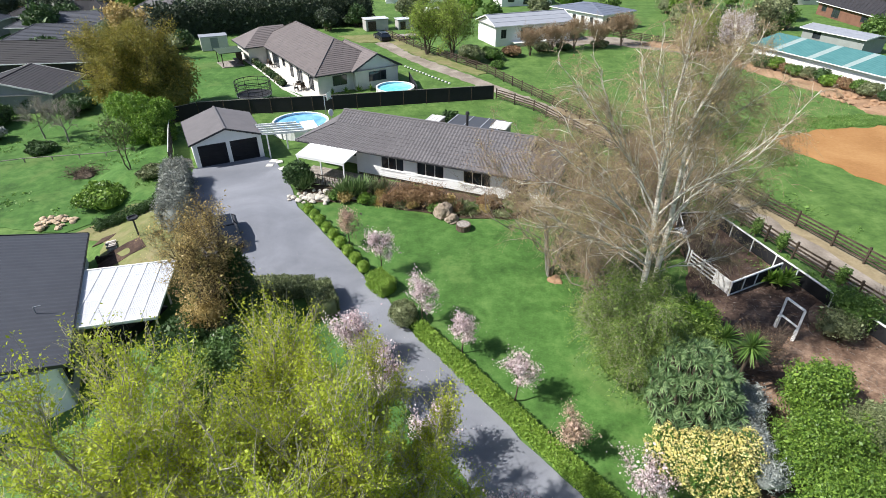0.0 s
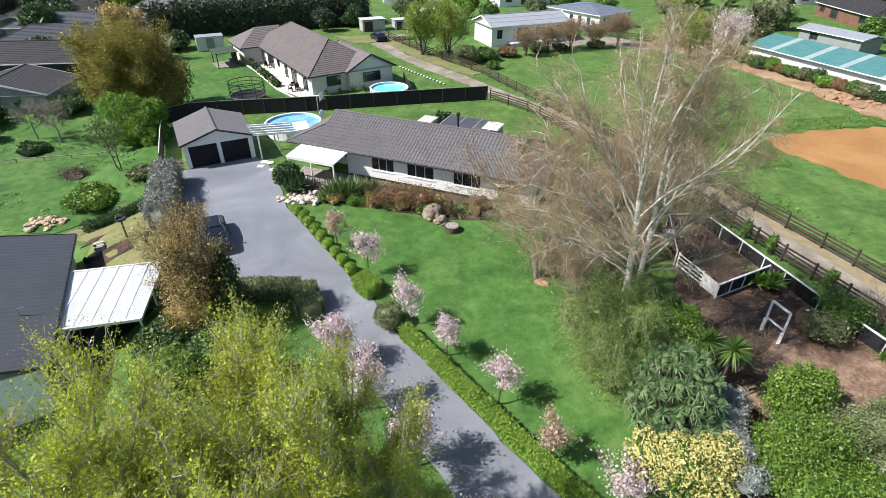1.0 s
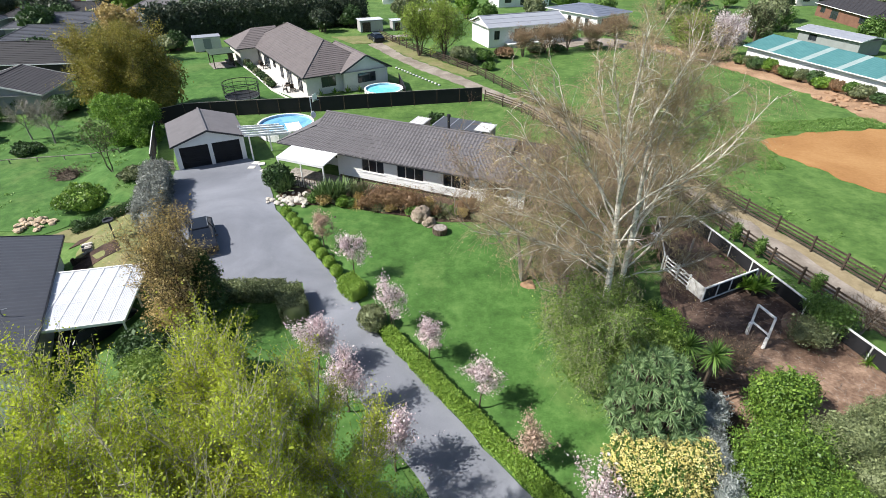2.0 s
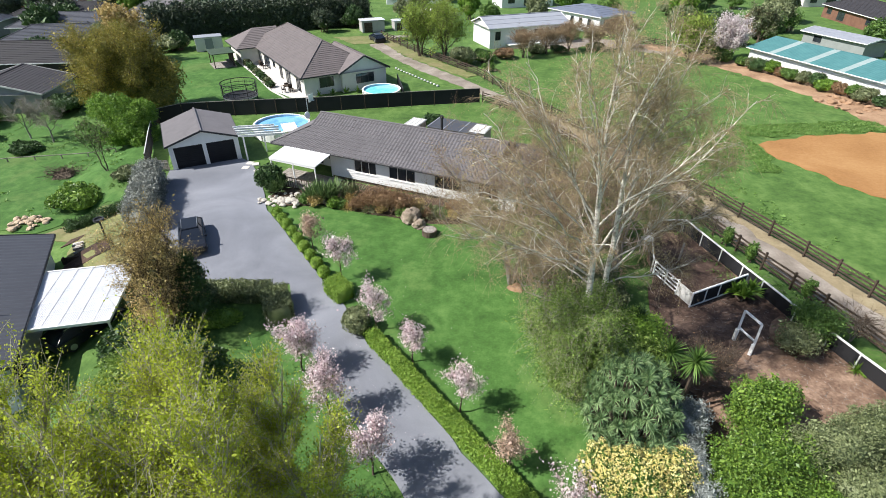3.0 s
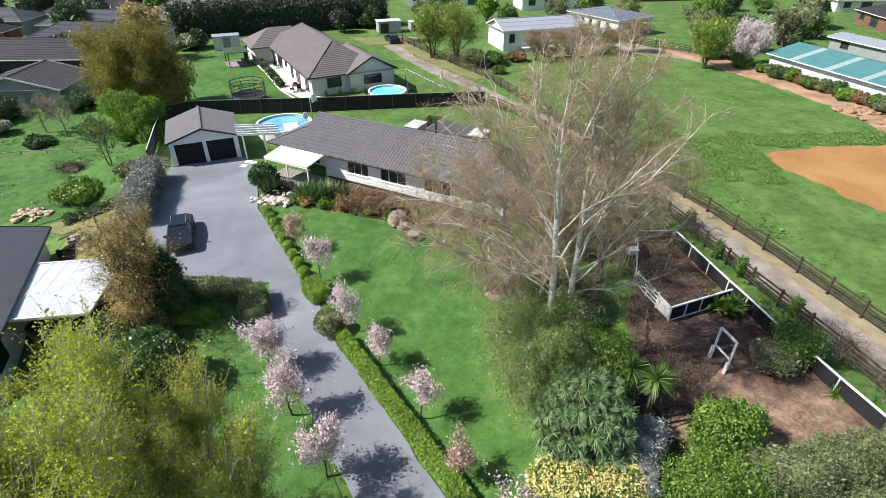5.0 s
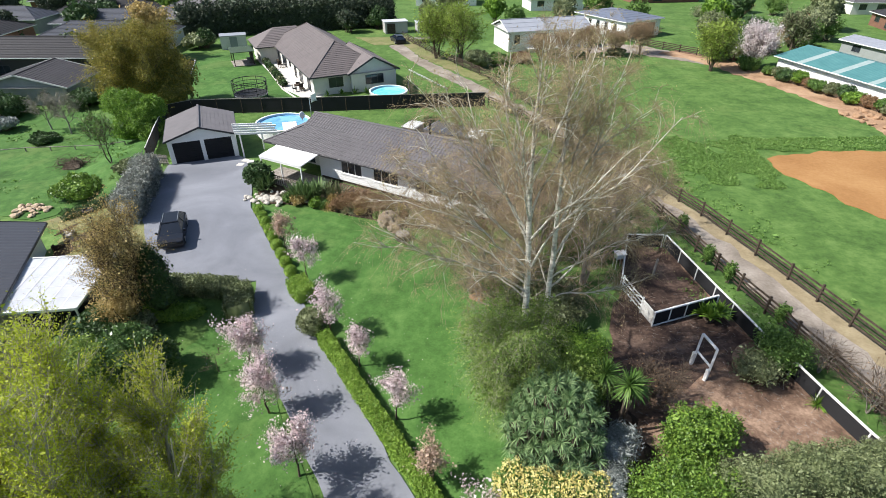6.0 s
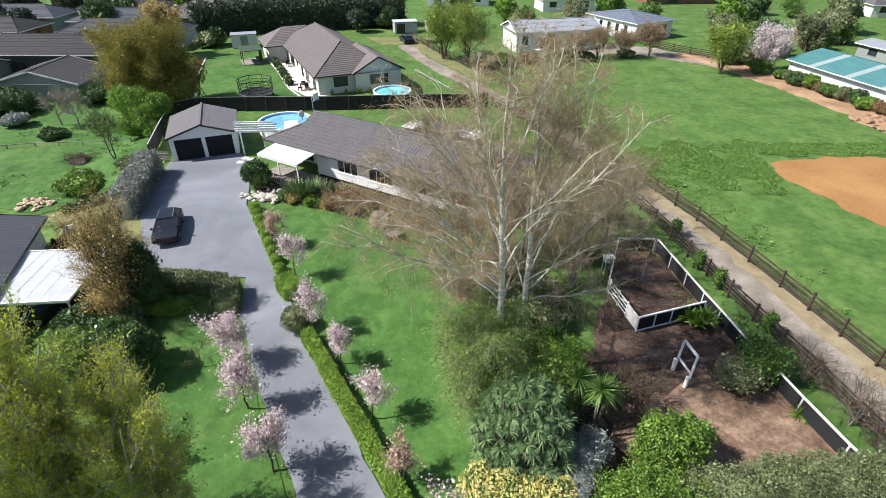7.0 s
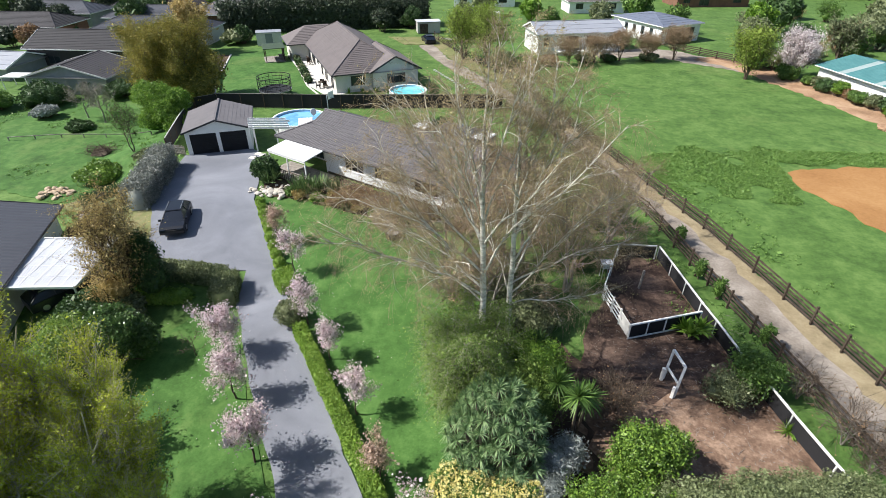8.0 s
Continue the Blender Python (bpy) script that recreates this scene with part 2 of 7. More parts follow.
DARKWOOD = bark("dark_fence_timber", (0.028, 0.021, 0.016), (0.085, 0.064, 0.048), 5.0, (1, 1, 1))
GREYWOOD = bark("weathered_grey_timber", (0.16, 0.14, 0.12), (0.33, 0.3, 0.27), 5.0, (1, 1, 1))
TILE = tiled("brown_grey_tiles", (0.105, 0.098, 0.102), (0.135, 0.126, 0.131), (0.175, 0.163, 0.168))
TILE_B = tiled("brown_concrete_tiles", (0.105, 0.09, 0.088), (0.14, 0.12, 0.117), (0.18, 0.155, 0.15))
SLATE = tiled("dark_metal_roof", (0.05, 0.052, 0.062), (0.062, 0.065, 0.076), (0.075, 0.078, 0.09), 0.5)
OLDROOF = tiled("dark_old_roof", (0.026, 0.025, 0.027), (0.039, 0.036, 0.039), (0.056, 0.052, 0.055))
GREYROOF = tiled("light_grey_metal_roof", (0.2, 0.215, 0.245), (0.26, 0.275, 0.31), (0.32, 0.335, 0.37), 0.65)
BLUEROOF = tiled("blue_grey_metal_roof", (0.11, 0.13, 0.17), (0.15, 0.17, 0.22), (0.2, 0.22, 0.27), 0.65)
TEALROOF = tiled("teal_metal_roof", (0.042, 0.135, 0.14), (0.062, 0.18, 0.182), (0.09, 0.23, 0.228), 0.65)
TEALPALE = tiled("faded_roof_sheet", (0.2, 0.27, 0.26), (0.26, 0.33, 0.32), (0.32, 0.39, 0.38), 0.65)
GLASS = glassy("window_glass")
FRAME = painted("dark_window_frame", (0.04, 0.04, 0.045), 0.2, 0.4)
SOFFIT = painted("soffit", (0.4, 0.39, 0.37), 0.15)
CLEARSHEET = painted("milky_roof_sheet", (0.6, 0.61, 0.64), 0.2, 0.35)
METAL = painted("galvanised_metal", (0.4, 0.41, 0.42), 0.2, 0.4, 0.7)
FELT = painted("dark_green_felt", (0.045, 0.075, 0.045), 0.3, 0.9)
BLACK = painted("black_rubber", (0.02, 0.02, 0.022), 0.2, 0.7)
CARPAINT = painted("dark_navy_car_paint", (0.01, 0.012, 0.018), 0.2, 0.3)
CARGLASS = painted("tinted_car_glass", (0.012, 0.017, 0.027), 0.3, 0.22)
BARK = bark("brown_bark", (0.05, 0.038, 0.028), (0.15, 0.115, 0.085))
BIRCHBARK = bark("silver_birch_bark", (0.28, 0.25, 0.21), (0.74, 0.7, 0.61), 3.0, (1, 1, 2.5))
GREYBARK = bark("pale_grey_bark", (0.13, 0.12, 0.105), (0.34, 0.31, 0.27))
TWIG = bark("brown_twigs", (0.19, 0.138, 0.086), (0.38, 0.295, 0.195), 2.0, (1, 1, 1))
REDTWIG = bark("reddish_brown_twigs", (0.15, 0.095, 0.06), (0.31, 0.215, 0.145), 2.0, (1, 1, 1))
L_WILLOW = leafy("yellow_green_leaves", (0.17, 0.22, 0.02), (0.36, 0.42, 0.036), (0.56, 0.6, 0.085), 0.5, 0.48)
L_GOLD = leafy("golden_leaves", (0.085, 0.1, 0.02), (0.19, 0.18, 0.032), (0.4, 0.31, 0.055), 0.3, 0.25)
L_BRONZE = leafy("bronze_leaves", (0.18, 0.135, 0.045), (0.37, 0.275, 0.1), (0.56, 0.44, 0.19), 0.6, 0.25)
L_GREEN = leafy("green_leaves", (0.035, 0.075, 0.015), (0.08, 0.155, 0.03), (0.17, 0.28, 0.06), 0.8, 0.25)
L_LIME = leafy("bright_green_leaves", (0.05, 0.105, 0.012), (0.11, 0.21, 0.024), (0.24, 0.38, 0.055), 0.8, 0.25)
L_MID = leafy("mid_green_leaves", (0.042, 0.09, 0.014), (0.1, 0.185, 0.028), (0.23, 0.35, 0.055), 0.8, 0.22, 0.45)
L_DARK = leafy("dark_green_leaves", (0.0196, 0.042, 0.0126), (0.0392, 0.0812, 0.0224), (0.077, 0.14, 0.042), 0.8, 0.15)
L_OLIVE = leafy("olive_leaves", (0.06, 0.075, 0.032), (0.13, 0.155, 0.068), (0.26, 0.29, 0.15), 0.8, 0.2)
L_SILVER = leafy("silver_leaves", (0.115, 0.132, 0.12), (0.235, 0.258, 0.24), (0.42, 0.45, 0.43), 0.8, 0.15)
L_PINK = leafy("pink_blossom", (0.46, 0.31, 0.33), (0.68, 0.53, 0.55), (0.86, 0.77, 0.78), 1.5, 0.3)
L_WHITE = leafy("white_blossom", (0.4, 0.32, 0.33), (0.6, 0.52, 0.52), (0.75, 0.7, 0.68), 1.0, 0.3)
L_CREAM = leafy("cream_yellow_flowers", (0.5, 0.42, 0.12), (0.68, 0.58, 0.2), (0.78, 0.71, 0.36), 1.5, 0.2)
L_BIRCH = leafy("young_birch_leaves", (0.2, 0.155, 0.075), (0.33, 0.27, 0.125), (0.46, 0.4, 0.19), 0.35, 0.3)
L_WEEP = leafy("weeping_foliage", (0.05, 0.095, 0.017), (0.14, 0.22, 0.042), (0.3, 0.4, 0.095), 0.6, 0.3)
L_RUST = leafy("rusty_foliage", (0.115, 0.068, 0.036), (0.215, 0.13, 0.068), (0.335, 0.215, 0.115), 0.8, 0.2)
L_SWORD = leafy("sword_leaves", (0.038, 0.078, 0.022), (0.1, 0.165, 0.055), (0.24, 0.33, 0.13), 1.0, 0.15)
L_YUCCA = leafy("yucca_leaves", (0.042, 0.088, 0.032), (0.105, 0.185, 0.07), (0.25, 0.35, 0.155), 0.9, 0.2)
L_HEDGE = leafy("clipped_hedge_leaves", (0.088, 0.16, 0.0192), (0.16, 0.28, 0.0352), (0.272, 0.4, 0.064), 0.8, 0.2)
L_SHELTER = leafy("shelter_belt_leaves", (0.017, 0.027, 0.015), (0.034, 0.05, 0.026), (0.065, 0.09, 0.048), 0.8, 0.1)
L_DULL = leafy("dull_hedge_leaves", (0.058, 0.078, 0.03), (0.13, 0.16, 0.066), (0.25, 0.285, 0.135), 0.8, 0.15)
L_POPLAR = leafy("olive_yellow_leaves", (0.14, 0.18, 0.02), (0.31, 0.355, 0.036), (0.51, 0.54, 0.08), 0.5, 0.45)
PALEBARK = bark("pale_branch_bark", (0.2, 0.18, 0.14), (0.46, 0.43, 0.34), 3.0)
L_GREY = leafy("grey_green_leaves", (0.095, 0.103, 0.085), (0.21, 0.222, 0.19), (0.38, 0.395, 0.35), 0.8, 0.15)
L_FRESH = leafy("fresh_tree_leaves", (0.08, 0.13, 0.02), (0.19, 0.27, 0.04), (0.35, 0.44, 0.085), 0.6, 0.3)
L_FADED = leafy("faded_blossom", (0.3, 0.2, 0.13), (0.48, 0.34, 0.25), (0.66, 0.5, 0.42), 1.2, 0.25)
L_GLOSSY = leafy("glossy_evergreen_leaves", (0.032, 0.068, 0.018), (0.072, 0.135, 0.036), (0.14, 0.23, 0.07), 0.8, 0.12, 0.3)
L_WEED = leafy("weed_leaves", (0.058, 0.125, 0.022), (0.115, 0.22, 0.044), (0.21, 0.33, 0.082), 0.4, 0.2)

# ---------------------------------------------------------------- ground
from mathutils.geometry import delaunay_2d_cdt


def axis(lo, hi, near_lo, near_hi, fine):
    a = np.arange(near_lo, near_hi + 0.01, fine)
    left = near_lo - np.geomspace(4, near_lo - lo, 14)
    right = near_hi + np.geomspace(4, hi - near_hi, 14)
    return np.concatenate([left[::-1], a, right])


def make_ground():
    xs, ys = axis(-1600, 1600, -72, 76, 1.0), axis(-700, 2600, -6, 130, 1.0)
    X, Y = np.meshgrid(xs, ys)
    Z = height(X, Y)
    ripple = np.array([noise.noise((x * 0.35, y * 0.35, 0.3)) for x, y in zip(X.ravel(), Y.ravel())]).reshape(X.shape)
    Z = Z + 0.03 * ripple - 0.045
    nx, ny = len(xs), len(ys)
    i = (np.arange(ny - 1)[:, None] * nx + np.arange(nx - 1)[None, :]).reshape(-1)
    F = np.stack([i, i + 1, i + nx + 1, i + nx], 1)
    g = build("ground", np.stack([X, Y, Z], -1), F, GRASS, smooth=True)
    return tagged(g, "green grass paddocks and lawns, uneven", "ground", kind="structure")


make_ground()


def outline(points, jag=0.0, pitch=0.8, seed=0):
    """A closed outline with points every pitch metres, roughened by jag."""
    out = []
    n = len(points)
    for k in range(n):
        a, b = Vector((*points[k], 0)), Vector((*points[(k + 1) % n], 0))
        d = b - a
        m = max(1, int(d.length / pitch))
        nrm = Vector((-d.y, d.x, 0)).normalized()
        for q in range(m):
            p = a + d * (q / m)
            j = jag * noise.noise((p.x * 0.9 + seed, p.y * 0.9, 2.0)) + 0.5 * jag * noise.noise((p.x * 2.7, p.y * 2.7 + seed, 5.0))
            out.append(p + nrm * j)
    return out


def drape(name, points, mat, lift, label, category, jag=0.0, grid=1.5, kind="structure", seed=0):
    """A sheet laid over the land within an outline, with a turned-down edge."""
    pts = outline(points, jag, seed=seed)
    n = len(pts)
    lo = Vector((min(p.x for p in pts), min(p.y for p in pts)))
    hi = Vector((max(p.x for p in pts), max(p.y for p in pts)))
    flat = [Vector((p.x, p.y)) for p in pts]
    flat += [Vector((x, y)) for x in np.arange(lo.x + 0.7, hi.x, grid) for y in np.arange(lo.y + 0.7, hi.y, grid)]
    cv, _, cf, *_ = delaunay_2d_cdt(flat, [(i, (i + 1) % n) for i in range(n)], [list(range(n))], 1, 1e-4)
    bm = bmesh.new()
    bv = [bm.verts.new((p.x, p.y, 0)) for p in cv]
    for f in cf:
        bm.faces.new([bv[i] for i in f])
    bmesh.ops.delete(bm, geom=[v for v in bm.verts if not v.link_faces], context="VERTS")
    rim = [e for e in bm.edges if e.is_boundary]
    r = bmesh.ops.extrude_edge_only(bm, edges=rim)
    low = {g for g in r["geom"] if isinstance(g, bmesh.types.BMVert)}
    for v in bm.verts:
        v.co.z = hz(v.co.x, v.co.y) + (lift if v not in low else lift - 0.22)
    bmesh.ops.recalc_face_normals(bm, faces=bm.faces[:])
    me = bpy.data.meshes.new(name)
    bm.to_mesh(me)
    bm.free()
    me.materials.append(mat)
    return tagged(new(name, me), label, category, kind=kind)


DRIVE_R = [(-15.9, 46.2), (-14.9, 44.4), (-13.0, 40.6), (-11.5, 36.9), (-8.2, 32.3), (-5.0, 27.9), (-3.0, 25.3), (-1.5, 22.8), (0.6, 20.6), (3.3, 17.1), (5.5, 14.4), (10.5, 8.0), (15.0, 2.0), (27.0, -14.0), (48.0, -42.0)]
DRIVE_L = [(44.0, -45.0), (23.0, -17.5), (11.0, -1.5), (6.0, 7.0), (1.5, 13.9), (0.0, 15.9), (-2.2, 18.7), (-4.6, 22.2), (-6.4, 24.8), (-7.4, 27.9), (-13.4, 27.5), (-16.0, 29.6), (-19.0, 34.0), (-21.2, 39.0), (-22.7, 44.2), (-17.2, 47.1)]
drape("road", DRIVE_R + DRIVE_L, GRAVEL, 0.035, "grey chip-seal driveway running up to the garage", "driveway", 0.12)
drape("lawn", [(-11.3, 36.6), (-8.0, 32.4), (-5.0, 28.1), (-3.0, 25.6), (-1.2, 23.6), (1.0, 21.2), (5.4, 15.4), (8.2, 12.6), (11, 14), (10.0, 19), (9.5, 24), (10.5, 31), (8.0, 35), (1.5, 35.0), (-3, 36.3), (-7.5, 37.9)], LAWN, 0.008, "mown front lawn, bright green with paler patches", "lawn", 0.3)
drape("lawn", [(-5.0, 22.2), (-2.5, 18.6), (-0.3, 15.8), (1.2, 13.8), (5.6, 7.2), (0.0, 6.5), (-6.0, 10.5), (-8.8, 16.0), (-9.6, 20.5), (-8.6, 23.6), (-6.9, 24.4)], LAWN, 0.008, "mown grass strip beside the drive", "lawn", 0.25)
drape("yard", [(15.6, 26.2), (14.6, 22.5), (14.6, 17.0), (18, 15.0), (26.0, 16.6), (24.2, 22.0), (22.2, 28.2), (20.4, 35.0), (17.4, 34.8), (16.4, 29.0)], DIRT, 0.012, "bare brown soil yard with litter and bark", "soil", 0.5)
# A darker brown sheet over part of the yard soil.
drape("mulch", [(15.2, 26.0), (14.9, 22.6), (15.4, 21.2), (16.8, 21.6), (18.2, 21.2), (19.6, 22.3), (21.0, 23.0), (22.4, 25.0), (21.9, 27.8), (20.2, 34.6), (17.5, 34.4), (16.5, 29.0)], DARKGROUND, 0.024, "dark brown ground in and before the pen", "mulch", 0.5)
drape("lane", [(-11.9, 96.6), (-8.4, 90.2), (-2.2, 79.9), (7.0, 67.6), (11.6, 61.2), (20.9, 41.8), (24.5, 30.0), (26.9, 23.5), (30.2, 14.0), (34.2, 13.8), (29.3, 24.7), (26.9, 31.3), (23.8, 39.3), (20.5, 46.1), (13.2, 61.6), (4.7, 74.6), (-4.9, 88.2), (-9.9, 98.6)], LANE, 0.014, "pale gravel lane between timber fences", "lane", 0.5)
drape("verge", [(12.9, 61.0), (19.9, 45.9), (23.2, 39.2), (26.3, 31.2), (28.6, 24.6), (33.8, 13.6), (35.0, 14.0), (30.2, 24.6), (27.7, 31.3), (24.6, 39.4), (21.2, 46.4), (13.9, 62.2)], TANGRASS, 0.02, "dry tan grass verge below the lane fence", "verge", 0.5)
drape("verge", [(-14.5, 97), (-19.5, 103), (-9.5, 105), (-3.6, 91.8), (6.2, 77.2), (4.8, 75.8), (-4.6, 88.2), (-9.7, 98.2)], DRYLAWN, 0.02, "thin yellowish grass beside the lane", "verge", 0.6)
drape("orange_ground", [(34.6, 52.4), (40, 54.2), (50, 55.5), (66, 56.5), (70, 40), (52, 34), (42, 37.0), (37.4, 41.2), (35.2, 46.5), (33.6, 50.0)], ORANGE, 0.016, "smooth orange clay building platform", "bare clay", 0.7)
drape("clay_strip", [(33.6, 96.0), (38.6, 90.8), (42.6, 82.0), (45.6, 75.0), (47.8, 69.0), (49.2, 63.0), (49.0, 56.5), (56.0, 57.5), (54.6, 68.0), (52.0, 75.0), (48.0, 83.5), (43.5, 92.5), (37.5, 99.0)], CLAY, 0.018, "stripped strip of reddish clay with spoil", "bare clay", 0.9)
drape("far_track", [(20, 93), (27, 97), (35, 92), (41, 88), (40, 93), (33, 101), (27, 103), (17, 97)], LANE, 0.01, "worn pale track beside the white house", "track", 0.9)
drape("dry_lawn", [(-25.6, 33.5), (-29, 34.6), (-26, 38.5), (-20.3, 38.0), (-18.2, 33.5), (-15.4, 29.0), (-17.5, 27.6), (-23.0, 28.4)], DRYLAWN, 0.010, "dry yellowish grass behind the neighbouring house", "lawn", 0.35)
# Ground is flat here; the dark sheet stands in for the wall's shaded drop.
drape("garden_bed", [(-24.3, 29.7), (-24.5, 31.3), (-22.0, 32.6), (-21.0, 31.4)], DARKGROUND, 0.022, "flat dark sheet painted in for the shade below the sleeper wall", "garden bed", 0.08)
# A small darker patch on the dry grass.
drape("garden_bed", [(-26.1, 32.9), (-25.8, 33.9), (-24.7, 34.1), (-24.9, 33.3)], DARKGROUND, 0.022, "dark patch in the dry grass", "garden bed", 0.08)
drape("lawn", [(-62, 40), (-45, 37.5), (-33, 35.6), (-29.4, 35.0), (-26.4, 38.8), (-23.8, 38.6), (-24.4, 43.6), (-27.4, 50.4), (-31.0, 57.2), (-36.0, 56.6), (-42, 60.2), (-62, 59)], LAWN, 0.008, "neighbouring back lawn, deep green and a little rough", "lawn", 0.5)
drape("near_path", [(-17.0, 13.5), (-12.6, 15.5), (-11.6, 12.0), (-12.0, 6.0), (-16.5, 5.0)], GRAVEL, 0.012, "grey paved strip under the trees", "path", 0.2)
drape("garden_bed", [(-12.7, 40.6), (-10.8, 37.7), (-7.5, 38.0), (-3, 36.4), (1.5, 35.1), (6.5, 35.2), (6.9, 36.9), (-6.5, 42.55), (-7.2, 40.6), (-11.2, 42.2)], MULCH, 0.02, "mulched garden bed along the house front", "garden bed", 0.25)
drape("tree_bed", [(9.0, 22.0), (10.7, 17.5), (11.6, 14.2), (13.5, 12.8), (20, 14.0), (15.0, 18.0), (15.0, 23), (12.5, 26)], MULCH, 0.014, "shaded leaf litter under the birches", "leaf litter", 0.8)
drape("patio", [(-16.3, 65.2), (-14.2, 67.2), (-17.0, 69.2), (-28.5, 87.5), (-31.2, 85.4), (-20.5, 69.0)], CONCRETE, 0.02, "pale concrete patio along the neighbouring house", "patio", 0.05)
drape("shed_slab", [(-1.5, 53.8), (6.6, 51.6), (5.8, 48.4), (-2.4, 50.6)], CONCRETE, 0.015, "pale concrete yard behind the house", "concrete", 0.05)


# ---------------------------------------------------------------- roofs and walls
def roof_face(o, u, up, left, right, vmax, course=0.36, wave=0.0, period=0.3, lipz=0.035, jitter=0.0):
    """Courses of tiles on one slope. o: corner at the eave; u: along the eave; up: up the slope (unit vectors); left(v), right(v): bounds."""
    o, u, up = Vector(o), Vector(u), Vector(up)
    n = u.cross(up).normalized()
    vs, fs = [], []
    k = max(1, round(vmax / course))
    c = vmax / k
    for q in range(k):
        v0, v1 = q * c, (q + 1) * c
        a0, b0, a1, b1 = left(v0), right(v0), left(v1), right(v1)
        if b0 - a0 < 0.02:
            continue
        m = max(1, int((b0 - a0) / (period / 4 if wave else 1.2)))
        base = len(vs)
        for s in range(m + 1):
            f = s / m
            for v, a, b, dz in ((v0, a0, b0, 0.0), (v0, a0, b0, lipz), (v1, a1, b1, 0.0)):
                x = a + (b - a) * f
                w = wave * (0.5 + 0.5 * math.cos(2 * math.pi * x / period)) if wave else 0.0
                p = o + u * x + up * v + n * (dz + w)
                vs.append(p)
        for s in range(m):
            i = base + 3 * s
            fs.append((i, i + 3, i + 4, i + 1))
            fs.append((i + 1, i + 4, i + 5, i + 2))
    return vs, fs


def roof_part(vs, fs, mat, parent, name="roof_slope"):
    """One slope of a roof as one joined sheet."""
    bm = bmesh.new()
    bv = [bm.verts.new(v) for v in vs]
    for f in fs:
        bm.faces.new([bv[i] for i in f])
    bmesh.ops.remove_doubles(bm, verts=bm.verts[:], dist=0.002)
    return part(name, bm, mat, parent)


def slab(poly, t, mat, name, parent, label=""):
    """A flat plate of thickness t below the given corners."""
    bm = bmesh.new()
    a = [bm.verts.new(p) for p in poly]
    b = [bm.verts.new(Vector(p) - Vector((0, 0, t))) for p in poly]
    bm.faces.new(a)
    bm.faces.new(b[::-1])
    n = len(a)
    for i in range(n):
        bm.faces.new((a[i], b[i], b[(i + 1) % n], a[(i + 1) % n]))
    bmesh.ops.recalc_face_normals(bm, faces=bm.faces[:])
    return part(name, bm, mat, parent, label)


